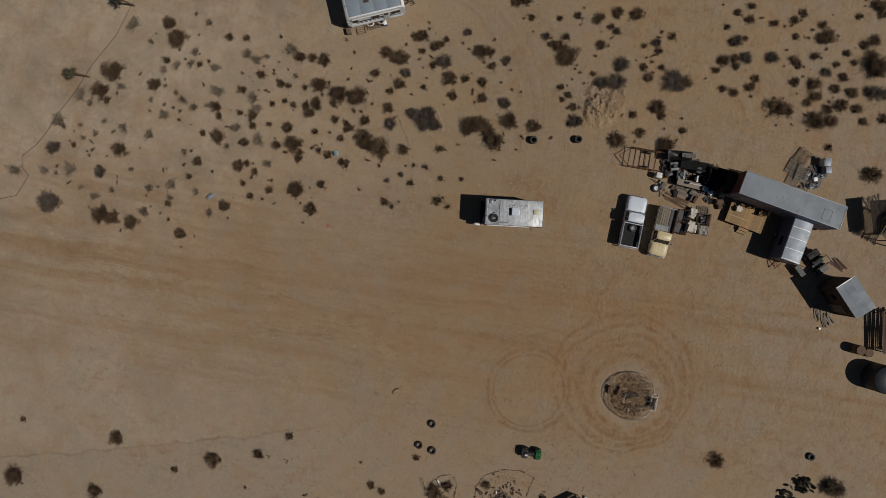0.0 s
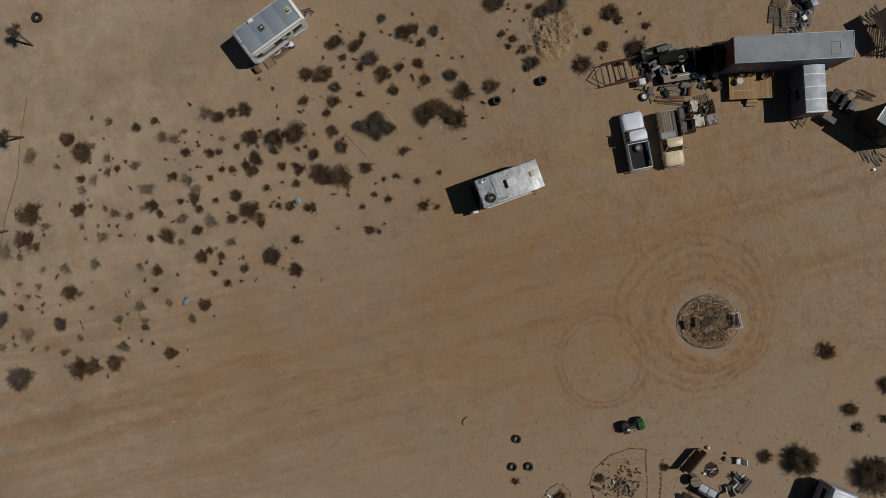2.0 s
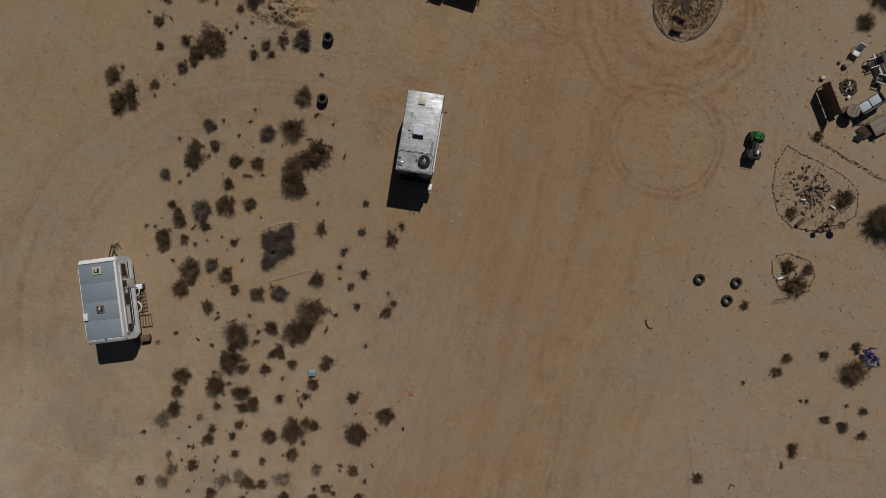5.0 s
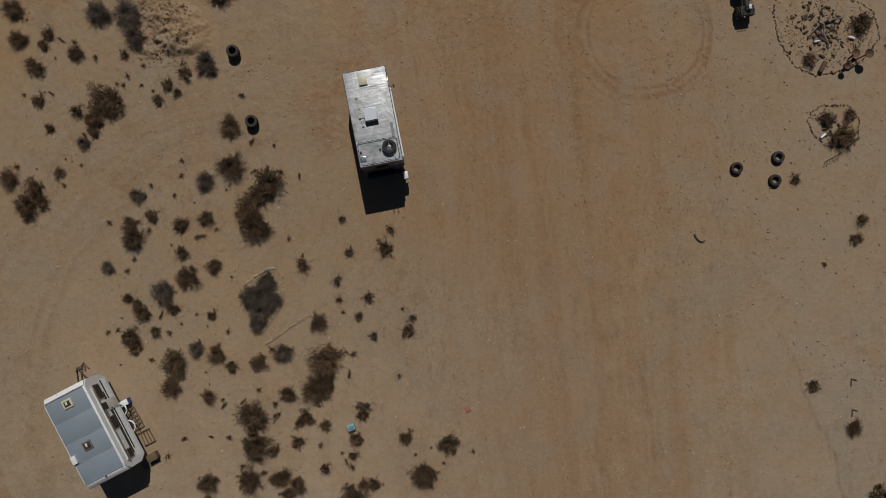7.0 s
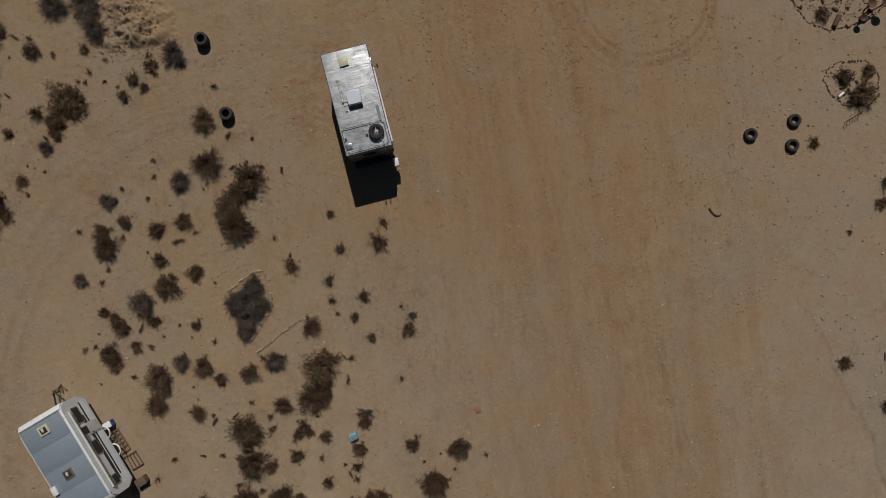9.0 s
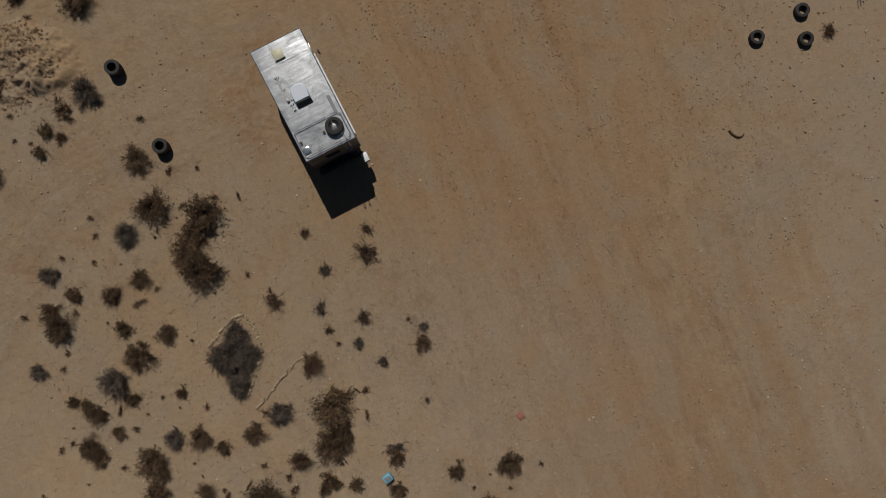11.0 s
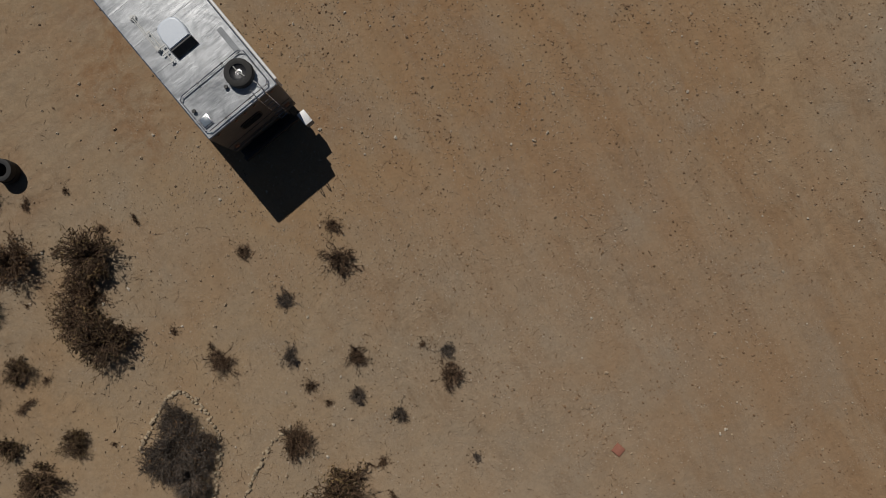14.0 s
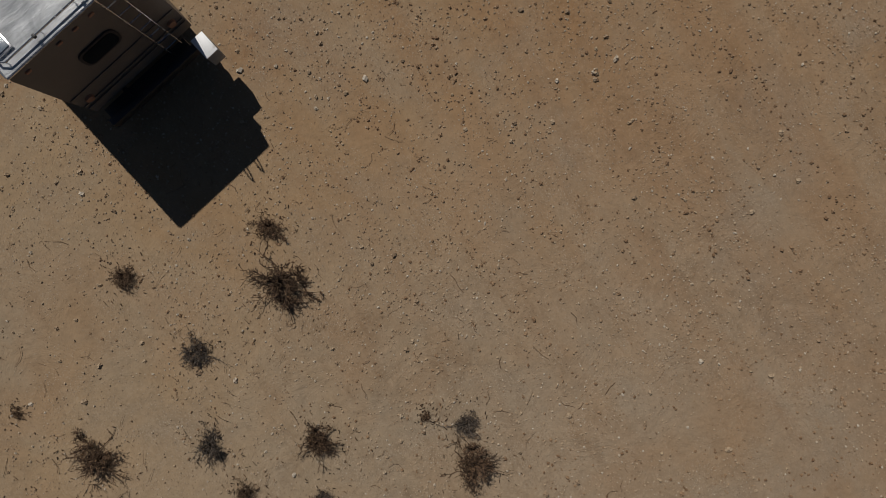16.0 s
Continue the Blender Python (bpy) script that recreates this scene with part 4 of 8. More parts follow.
def pickup(name, m, paint, label, bed_kind, style):
    """Nose towards +y. style: half width, nose, cowl, roof front, cab back, tail, hood height, roof height."""
    hw, nose, cowl, roof_y, back, tail, hood_z, roof_z = style
    car = thing(name, m, label, "pickup truck")
    bm = bmesh.new()
    shell(bm, [(0.42, plan(hw - 0.07, back, nose - 0.08, 0.18)), (0.6, plan(hw, back, nose, 0.22, 0.06)), (hood_z - 0.22, plan(hw, back, nose, 0.24, 0.07)), (hood_z - 0.08, plan(hw - 0.04, back, nose - 0.05, 0.26, 0.07))])
    part("body", bm, paint, car)
    bm = bmesh.new()
    shell(bm, [(hood_z - 0.1, plan(hw - 0.05, cowl - 0.1, nose - 0.06, 0.24, 0.08)), (hood_z - 0.03, plan(hw - 0.08, cowl - 0.08, nose - 0.1, 0.26, 0.08)), (hood_z + 0.02, plan(hw - 0.18, cowl - 0.05, nose - 0.26, 0.22, 0.08)), (hood_z + 0.04, plan(hw - 0.36, cowl, nose - 0.5, 0.15, 0.05))])
    part("hood", bm, paint, car)
    if bed_kind == "flat":
        for x in (-0.3, 0.02, 0.34):
            box_part("hood_crease", car, paint, x, (cowl + nose) / 2 - 0.1, hood_z + 0.045, 0.05, nose - cowl - 0.7, 0.015, bevel=0.006)
    bm = bmesh.new()
    shell(bm, [(hood_z - 0.06, plan(hw - 0.06, back + 0.02, cowl + 0.02, 0.2, 0.12)), (hood_z + 0.06, plan(hw - 0.09, back + 0.03, cowl - 0.08, 0.2, 0.12)), (roof_z - 0.05, plan(hw - 0.22, back + 0.12, roof_y + 0.02, 0.2, 0.06))])
    part("cab_glass", bm, GLASS, car, "dark cab windows")
    bm = bmesh.new()
    shell(bm, [(roof_z - 0.07, plan(hw - 0.19, back + 0.08, roof_y + 0.03, 0.22, 0.06)), (roof_z - 0.01, plan(hw - 0.2, back + 0.09, roof_y, 0.22, 0.06)), (roof_z + 0.03, plan(hw - 0.32, back + 0.2, roof_y - 0.12, 0.2, 0.04))])
    part("cab_roof", bm, paint, car)
    for x in (-1, 1):
        for y0, y1, r in ((cowl - 0.02, roof_y, 0.035), (back + 0.06, back + 0.14, 0.05), ((cowl + back) / 2 - 0.05, (roof_y + back) / 2, 0.025)):
            tube_part("pillar", car, paint, [((hw - 0.1) * x, y0, hood_z), ((hw - 0.23) * x, y1, roof_z - 0.05)], r)
        tube_part("wiper", car, BLACK, [(0.1 + 0.35 * x, cowl + 0.02, hood_z + 0.06), (-0.1 + 0.45 * x, cowl - 0.18, hood_z + 0.2)], 0.012)
    mid, ln = (back + tail) / 2, back - tail
    if bed_kind == "open":
        box_part("bed_floor", car, LINER, 0, mid, 0.66, 2 * hw - 0.3, ln, 0.06)
        for k in range(6):
            box_part("bed_rib", car, LINER, -0.5 + 0.2 * k, mid, 0.695, 0.07, ln - 0.1, 0.02, bevel=0.006)
        for x in (-1, 1):
            box_part("bed_side", car, paint, (hw - 0.06) * x, mid, 0.86, 0.1, ln, 0.56, bevel=0.03)
            box_part("bed_rail", car, GREYPAINT, (hw - 0.06) * x, mid, 1.15, 0.09, ln - 0.04, 0.025, bevel=0.01)
            box_part("wheel_arch", car, LINER, (hw - 0.22) * x, mid - 0.1, 0.78, 0.2, 0.85, 0.24, bevel=0.05)
        box_part("tailgate", car, PALEBLUE, 0, tail + 0.03, 0.86, 2 * hw - 0.16, 0.07, 0.54, bevel=0.02)
        box_part("bulkhead", car, paint, 0, back - 0.03, 0.92, 2 * hw - 0.16, 0.06, 0.5, bevel=0.015)
    else:
        f = box_part("flatbed", car, RUST, 0, mid, 0.86, 1.8, ln, 0.1, bevel=0.01)
        box_part("bed_mat", f, PLASTIC, -0.6, mid, 0.93, 0.5, ln - 0.04, 0.04)
        for k in range(6):
            box_part("plank", f, GREYWOOD, -0.2 + k * 0.205, mid - 0.25, 0.935, 0.17, ln - 0.5, 0.045, rz=random.uniform(-0.5, 0.5))
        box_part("steel_plate", f, GREYPAINT, 0.2, back - 0.3, 0.96, 1.25, 0.5, 0.02, rz=2)
        for x in (-0.93, 0.93):
            for z in (1.05, 1.25):
                box_part("side_board", car, GREYWOOD, x, mid, z, 0.045, ln, 0.14)
            for y in (tail + 0.08, mid, back - 0.1):
                box_part("stake", car, RUST, x * 1.02, y, 1.1, 0.05, 0.06, 0.5)
        box_part("rear_beam", car, GREYPAINT, 0, tail - 0.05, 0.9, 1.7, 0.1, 0.16, bevel=0.02)
    for x in (-hw + 0.13, hw - 0.13):
        for y in (tail + 1.0, nose - 0.85):
            wheel(car, pose(x, y, 0.36, 0, 90 if x > 0 else -90, 0), 0.36)
        box_part("headlight", car, CHROME, x * 0.85, nose + 0.0, hood_z - 0.25, 0.3, 0.05, 0.17, bevel=0.02)
        bm = bmesh.new()
        side = 1 if x > 0 else -1
        add_tube(bm, [((hw - 0.08) * side, cowl - 0.15, hood_z + 0.05), ((hw + 0.1) * side, cowl - 0.12, hood_z + 0.13)], 0.015)
        add_box(bm, (hw + 0.13) * side, cowl - 0.12, hood_z + 0.15, 0.07, 0.11, 0.18, bevel=0.025)
        part("mirror", bm, BLACK, car)
    box_part("front_bumper", car, GREYPAINT, 0, nose + 0.08, 0.52, 2 * hw - 0.1, 0.12, 0.18, bevel=0.03)
    box_part("rear_bumper", car, GREYPAINT, 0, tail - 0.1, 0.5, 2 * hw - 0.2, 0.1, 0.14, bevel=0.02)
    box_part("grille", car, BLACK, 0, nose + 0.06, hood_z - 0.26, 0.95, 0.03, 0.18)
    return car


pickup("pickup_truck", pose(-2.62, 18.62, 0, 0, 0, 92.5), PALEBLUE, "white pickup truck with an empty black bed", "open", (0.93, 2.38, 0.98, 0.72, -0.18, -2.42, 1.05, 1.68))
spare = thing("spare_wheel", pose(-2.0, 18.75, 0.83), "spare wheel lying in the white pickup's bed", "wheel")
wheel(spare, pose(0, 0, 0), 0.36, GREYPAINT)
pickup("flatbed_truck", pose(-2.25, 21.55, 0, 0, 0, -89.5), CREAM, "cream pickup with a grey plank flatbed", "flat", (0.86, 2.2, 1.0, 0.65, -0.15, -2.4, 1.03, 1.66))


# ---- long box trailer, deck and the small trailer beside it ----
def box_trailer():
    t = thing("box_trailer", pose(-7.7, 31.2, 0, 0, 0, -5.8), "long box trailer with a dull grey metal roof", "trailer")
    L, w = 9.6, 2.15
    bm = bmesh.new()
    add_box(bm, 0, 0, 2.35, w, L, 2.78, bevel=0.03)
    part("body", bm, BLUEGREY, t, "weathered dark grey panelled walls")
    for sgn in (-1, 1):
        for k in range(17):
            box_part("wall_rib", t, GREYPAINT, sgn * (w / 2 + 0.012), -L / 2 + 0.3 + k * (L - 0.6) / 16, 2.3, 0.025, 0.06, 2.5)
    for k in range(8):
        bm = bmesh.new()
        add_box(bm, 0, -L / 2 + 0.6 + k * 1.2, 3.755 + 0.002 * (k % 2), w - 0.06, 1.215, 0.02)
        part("roof_panel", bm, TRAILER_ROOF, t)
    for x in (-1, 1):
        box_part("roof_rail", t, TIN, x * (w / 2 - 0.02), 0, 3.76, 0.07, L, 0.06, bevel=0.015)
    for y in (-1, 1):
        box_part("roof_rail", t, TIN if y > 0 else REDDOOR, 0, y * (L / 2 - 0.02), 3.76, w - 0.1, 0.07, 0.06, bevel=0.015)
    for x, y, sx, sy in ((-0.25, 3.3, 0.03, 0.75), (0.75, 3.3, 0.03, 0.75), (0.25, 2.92, 1.0, 0.03), (0.25, 3.68, 1.0, 0.03)):
        box_part("hatch_edge", t, SCRAPGREY, x, y, 3.77, sx, sy, 0.02)
    box_part("end_door", t, REDDOOR, 0, -L / 2 - 0.02, 2.35, w - 0.2, 0.05, 2.6, label="red end doors, colour darkened as in shade")
    box_part("chassis", t, BLACK, 0, 0, 0.85, 1.1, L - 0.6, 0.22)
    for x in (-0.95, 0.95):
        for y in (3.2, 4.2):
            wheel(t, pose(x, y, 0.5, 0, 90 if x > 0 else -90, 0), 0.5)
        box_part("landing_leg", t, RUST, x * 0.7, -3.3, 0.45, 0.14, 0.14, 0.9)


box_trailer()


def deck():
    d = thing("wooden_deck", pose(-5.82, 29.17, 0, 0, 0, -6.5) @ Matrix.Diagonal((1, 0.95, 1, 1)), "new yellow-brown plank deck on posts", "deck")
    for k in range(28):
        box_part("plank", d, DECKWOOD, 0, -1.98 + k * 0.147, 0.58, 2.3, 0.14, 0.04)
    for x in (-1.05, 0, 1.05):
        box_part("joist", d, WOOD, x, 0, 0.5, 0.05, 4.05, 0.12)
        for y in (-1.9, 0, 1.9):
            box_part("post", d, WOOD, x, y, 0.22, 0.1, 0.1, 0.45)
    box_part("cross_board", d, PLY, 0.42, -0.85, 0.605, 0.09, 2.2, 0.02, label="pale board nailed across the deck")
    for x in (1.3, 1.55):
        box_part("step", d, DECKWOOD, x, 0.1, 0.36 if x < 1.5 else 0.18, 0.26, 1.0, 0.04)
        for y in (-0.35, 0.55):
            box_part("step_support", d, WOOD, x, y, 0.17 if x < 1.5 else 0.08, 0.2, 0.04, 0.34 if x < 1.5 else 0.16)


deck()


def chair(m, label, wood, group=""):
    c = thing("chair", m, label, "chair", group)
    for x in (-0.22, 0.22):
        for y in (-0.2, 0.2):
            box_part("leg", c, wood, x, y, 0.21, 0.05, 0.05, 0.42)
        box_part("armrest", c, wood, x * 1.15, 0.02, 0.62, 0.07, 0.5, 0.03)
        box_part("arm_post", c, wood, x * 1.15, 0.2, 0.52, 0.05, 0.05, 0.2)
    for k in range(4):
        box_part("seat_slat", c, wood, 0, -0.18 + 0.12 * k, 0.44, 0.52, 0.1, 0.025)
    for k in range(5):
        box_part("back_slat", c, wood, -0.2 + 0.1 * k, -0.27, 0.72, 0.08, 0.025, 0.6, rx=12)
    return c


chair(pose(-6.85, 28.25, 0.6, 0, 0, -60), "brown wooden armchair on the deck", BROWNWOOD, "deck chairs")
chair(pose(-6.8, 29.0, 0.6, 0, 0, -100), "brown wooden armchair on the deck", BROWNWOOD, "deck chairs")
chair(pose(-6.4, 30.2, 0.6, 0, 0, 170), "brown wooden armchair on the deck", BROWNWOOD, "deck chairs")
bm = bmesh.new()
add_cyl(bm, (0, 0, 0.4), (0, 0, 0.44), 0.28, seg=24)
add_cyl(bm, (0, 0, 0), (0, 0, 0.4), 0.05, seg=10)
add_cyl(bm, (0, 0, 0), (0, 0, 0.03), 0.2, seg=16)
single("side_table", bm, SACK, pose(-6.25, 28.0, 0.6), "small round pale table on the deck", "table")


def small_trailer():
    t = thing("small_trailer", pose(-4.54, 33.17, 0, 0, 0, -5.5), "small trailer with a pale ribbed metal roof", "trailer")
    L, hw = 4.25, 0.92
    sec = [(-hw, 0.55), (-hw, 2.46), (-hw * 0.93, 2.54), (-hw * 0.45, 2.6), (0, 2.62), (hw * 0.45, 2.6), (hw * 0.93, 2.54), (hw, 2.46), (hw, 0.55)]
    turn = Matrix(((0, 0, 1, 0), (1, 0, 0, 0), (0, 1, 0, 0), (0, 0, 0, 1)))
    bm = bmesh.new()
    add_prism(bm, sec, -L / 2, L / 2, turn)
    part("body", bm, BLUEGREY, t, "dark blue-grey walls, coloured as in shade")
    bm = bmesh.new()
    top = sec[1:-1]
    add_prism(bm, [(x * 1.01, z + 0.012) for x, z in top] + [(x * 0.99, z - 0.01) for x, z in top[::-1]], -L / 2 - 0.02, L / 2 + 0.02, turn)
    part("roof", bm, TIN, t, "pale galvanised roof")
    for k in range(5):
        bm = bmesh.new()
        add_prism(bm, [(x * 1.015, z + 0.03) for x, z in top] + [(x, z) for x, z in top[::-1]], -2.08 + k * 1.025, -2.02 + k * 1.025, turn)
        part("roof_rib", bm, WHITE, t)
    bm = bmesh.new()
    add_tube(bm, [(2.0, -0.5, 0.5), (2.9, 0, 0.45), (2.0, 0.5, 0.5)], 0.04)
    add_tube(bm, [(2.0, -0.5, 0.5), (2.75, 0.5, 0.3)], 0.03)
    part("tow_bar", bm, RUST, t)
    for y in (-0.9, 0.9):
        wheel(t, pose(-0.2, y, 0.34, 90 if y < 0 else -90, 0, 0), 0.34)
    box_part("window", t, GLASS, 0.4, -hw - 0.01, 1.6, 0.9, 0.02, 0.5)
    box_part("chassis", t, BLACK, 0, 0, 0.5, L - 0.3, 1.4, 0.12)
    for x in (-1.7, 1.7):
        box_part("jack_stand", t, RUST, x, 0, 0.24, 0.12, 0.8, 0.48)


small_trailer()


# ---- scrap yard between the truck and the box trailer ----
def rusty_frame():
    f = thing("trailer_frame", pose(-8.72, 18.35, 0, 0, 0, 4), "bare rusty trailer frame with cross bars", "trailer frame")
    for x in (-0.9, 0.9):
        box_part("side_rail", f, RUST, x, 0, 0.5, 0.09, 3.2, 0.1)
        box_part("upper_rail", f, RUST, x, 0, 0.85, 0.05, 3.2, 0.05)
        for y in (-1.55, -0.5, 0.55, 1.55):
            box_part("post", f, RUST, x, y, 0.68, 0.05, 0.05, 0.36)
    for y in (-1.55, -1.0, -0.5, 0.0, 0.45, 0.95, 1.55):
        box_part("cross_bar", f, RUST, 0, y, 0.5, 1.8, 0.05, 0.05, rz=random.uniform(-2, 2))
    bm = bmesh.new()
    add_tube(bm, [(-0.8, -1.55, 0.5), (0, -2.5, 0.45), (0.8, -1.55, 0.5)], 0.04)
    part("tow_bar", bm, RUST, f)
    for x in (-0.72, 0.72):
        wheel(f, pose(x, 0.2, 0.33, 0, 90, 0), 0.33, RUST)


rusty_frame()


def lying_tyre(x, y, z=0.0, r=0.38, tilt=0.0, label="worn black tyre lying on the sand", group="", name="tyre"):
    bm = bmesh.new()
    tyre_bm(bm, pose(0, 0, r * 0.34), r)
    return single(name, bm, RUBBER, pose(x, y, z, tilt, 0, random.uniform(0, 90)), label, "tyre", group)


def drum(x, y, material, label, z=0.0, r=0.3, h=0.88, lying=None, name="drum"):
    bm = bmesh.new()
    add_lathe(bm, [(0.02, 0), (r * 0.96, 0), (r, 0.02), (r, h * 0.33), (r * 1.03, h * 0.345), (r, h * 0.36), (r, h * 0.66), (r * 1.03, h * 0.675), (r, h * 0.69),
                   (r, h - 0.02), (r * 0.97, h), (r * 0.93, h - 0.02), (0.02, h - 0.02)], Matrix(), 28)
    m = pose(x, y, z) if lying is None else pose(x, y, z + r, 90, 0, lying)
    return single(name, bm, material, m, label, "drum")


def planks(x, y, rz, count, length, wood, label, z=0.0, spread=0.18, fan=4):
    """A heap of loose boards, each a piece of the heap."""
    p = thing("plank_heap", pose(x, y, z, 0, 0, rz), label, "planks")
    for k in range(count):
        box_part("plank", p, wood, random.uniform(-0.2, 0.2), (k - count / 2) * spread, 0.04 + 0.035 * (k % 3), length * random.uniform(0.75, 1.05), 0.11, 0.03, rz=random.uniform(-fan, fan))
    return p


def cabinet(name, m, sx, sy, sz, paint, label, category, lid=None):
    c = thing(name, m, label, category)
    box_part("body", c, paint, 0, 0, sz / 2, sx, sy, sz, bevel=0.02)
    box_part("door", c, paint, 0, -sy / 2 - 0.012, sz * 0.5, sx * 0.85, 0.03, sz * 0.8, bevel=0.008)
    box_part("top_panel", c, lid or paint, 0, 0, sz + 0.01, sx * 0.96, sy * 0.9, 0.03, bevel=0.01)
    bm = bmesh.new()
    add_cyl(bm, (sx * 0.3, -sy / 2, sz * 0.9), (sx * 0.3, -sy / 2 - 0.05, sz * 0.9), 0.035, seg=12)
    part("knob", bm, BLACK, c)
    return c


def engine_block(x, y, rz):
    e = thing("engine", pose(x, y, 0, 0, 0, rz), "greasy black engine block on the ground", "engine")
    box_part("block", e, BLACK, 0, 0, 0.32, 0.6, 0.9, 0.5, bevel=0.04)
    for s in (-1, 1):
        box_part("cylinder_head", e, GREYPAINT, 0.26 * s, 0, 0.62, 0.26, 0.8, 0.16, bevel=0.04, ry=25 * s)
    bm = bmesh.new()
    add_cyl(bm, (0, 0, 0.6), (0, 0, 0.85), 0.22, 0.2, 20)
    part("air_filter", bm, BLACK, e)
    bm = bmesh.new()
    for cx, cz, r in ((0, 0.3, 0.14), (0.2, 0.55, 0.1), (-0.2, 0.6, 0.08)):
        add_cyl(bm, (cx, 0.45, cz), (cx, 0.55, cz), r, seg=18)
    part("pulley", bm, RUST, e)


engine_block(-8.75, 21.2, 20)
engine_block(-8.1, 22.0, 100)
tub = thing("washing_tub", pose(-8.1, 23.95, 0, 0, 0, 5), "grey metal tub with a dark hollow", "tub")
bm = bmesh.new()
add_lathe(bm, [(0.02, 0.1), (0.5, 0.1), (0.52, 0.75), (0.46, 0.78), (0.42, 0.16), (0.02, 0.16)], Matrix.Diagonal((0.75, 1.25, 1, 1)), 26)
part("shell", bm, SCRAPGREY, tub)
for y in (-0.42, 0.42):
    box_part("lip", tub, OFFWHITE, 0, y, 0.8, 0.62, 0.16, 0.04, bevel=0.02, label="pale worn rim")
drum(-8.9, 23.5, PLASTIC, "black plastic drum among scrap", r=0.32)
drum(-8.2, 24.3, PLASTIC, "black plastic drum among scrap", r=0.32)
for x, y in ((-9.0, 20.4), (-8.4, 20.5), (-9.2, 22.6), (-7.6, 24.0), (-8.7, 25.2), (-7.9, 25.7)):
    lying_tyre(x, y, 0, 0.36, label="old tyre among scrap", group="scrap tyres")
for x, y, sx, sy, sz in ((-9.1, 24.4, 0.7, 0.9, 0.7), (-8.5, 26.0, 0.9, 0.6, 0.55), (-7.5, 23.2, 0.8, 0.7, 0.5), (-8.0, 20.9, 0.5, 0.7, 0.45), (-9.0, 21.9, 0.6, 0.4, 0.5)):
    bm = bmesh.new()
    add_box(bm, 0, 0, sz / 2, sx, sy, sz, bevel=0.03)
    add_box(bm, 0.05, 0, sz + 0.02, sx * 0.8, sy * 0.6, 0.05, rz=8, bevel=0.01)
    add_tube(bm, [(-sx / 2, 0, sz * 0.7), (-sx / 2 - 0.15, 0.1, sz), (0, 0.1, sz + 0.15)], 0.02)
    single("scrap_machine", bm, BLACK, pose(x, y, 0, 0, 0, random.uniform(-30, 30)), "black scrap machine part with a bent pipe", "scrap", "scrap machines")


def sagging_sheet(name, x, y, sx, sy, z, material, label, rz=0.0, sag=0.15, supports=True, category="tarp"):
    t = thing(name, pose(x, y, 0, 0, 0, rz), label, category)
    bm = bmesh.new()
    n = 12
    vs = [[bm.verts.new((sx * (i / n - 0.5), sy * (j / n - 0.5), z - sag * math.sin(math.pi * i / n) * math.sin(math.pi * j / n)
                         + 0.06 * noise.noise((i * 0.6 + x, j * 0.6 + y, 1)))) for i in range(n + 1)] for j in range(n + 1)]
    for j in range(n):
        for i in range(n):
            bm.faces.new((vs[j][i], vs[j][i + 1], vs[j + 1][i + 1], vs[j + 1][i]))
    bmesh.ops.solidify(bm, geom=bm.faces[:], thickness=0.015)
    part("sheet", bm, material, t)
    if supports:
        for sxn in (-0.48, 0.48):
            for syn in (-0.48, 0.48):
                tube_part("pole", t, RUST, [(sx * sxn, sy * syn, 0), (sx * sxn, sy * syn, z + 0.05)], 0.025)
    return t


sagging_sheet("tarp_canopy", -9.75, 21.3, 0.9, 2.3, 1.1, PLASTIC, "sagging black tarp on poles over scrap", rz=8, sag=0.3)
sagging_sheet("tarp_cover", -8.35, 26.3, 2.3, 1.3, 2.0, DARKWALL, "dark brown tarp stretched over a frame at the trailer's end", sag=-0.55)
# black sheets added to stand for the shade between the scrap
gt = bmesh.new()
for k in range(3):
    add_prism(gt, [(1.15 * math.cos(a) * (1 + 0.25 * math.sin(3 * a + k)) + 0.1 * k, 1.05 * math.sin(a) * (1 + 0.2 * math.sin(2 * a + k)) + 1.75 * (k - 1)) for a in np.arange(0, 6.28, 0.35)], 0.03 + 0.005 * k, 0.04 + 0.005 * k)
single("dark_ground_sheet", gt, LINER, pose(-8.5, 23.2, 0), "black sheets added to darken the ground under the scrap", "tarp")
for k, (x, y, mt) in enumerate(((-7.38, 24.75, CYAN), (-7.15, 25.25, WHITE), (-7.2, 26.35, YELLOWED))):
    bm = bmesh.new()
    add_box(bm, 0, 0, 0.28, 0.42, 0.38, 0.5, bevel=0.06)
    add_box(bm, 0, 0, 0.55, 0.2, 0.18, 0.06, bevel=0.02)
    add_cyl(bm, (0.1, 0.1, 0.5), (0.1, 0.1, 0.6), 0.05, seg=10)
    single("jerry_can", bm, mt, pose(x, y, 0, 0, 0, 40 * k), "pale plastic can among scrap", "can", "cans in the yard")
sagging_sheet("tarp_canopy", -8.75, 25.4, 1.5, 2.1, 1.3, LINER, "black tarp on poles beside the box trailer", sag=0.25)
# this low black sheet is added to deepen the shade over the scrap
sagging_sheet("tarp_canopy", -9.2, 22.9, 0.9, 2.6, 0.95, LINER, "black sheet added low over scrap to darken it", rz=4, sag=0.2)
tube_part("pole", thing("white_pole", pose(-7.5, 23.45, 0.85), "long white pole lying over the scrap", "pole"), OFFWHITE, [(0.05, -1.0, 0), (-0.04, 0.98, 0.05)], 0.05, seg=10)
bm = bmesh.new()
add_box(bm, 0, 0, 0.02, 0.4, 1.3, 0.03, rx=2)
add_box(bm, 0.1, 0.1, 0.06, 0.26, 0.9, 0.03, rz=5)
single("metal_sheet", bm, SCRAPGREY, pose(-9.95, 22.1, 1.12, 0, 0, 8), "dirty grey metal sheet lying on the tarp", "metal sheet")
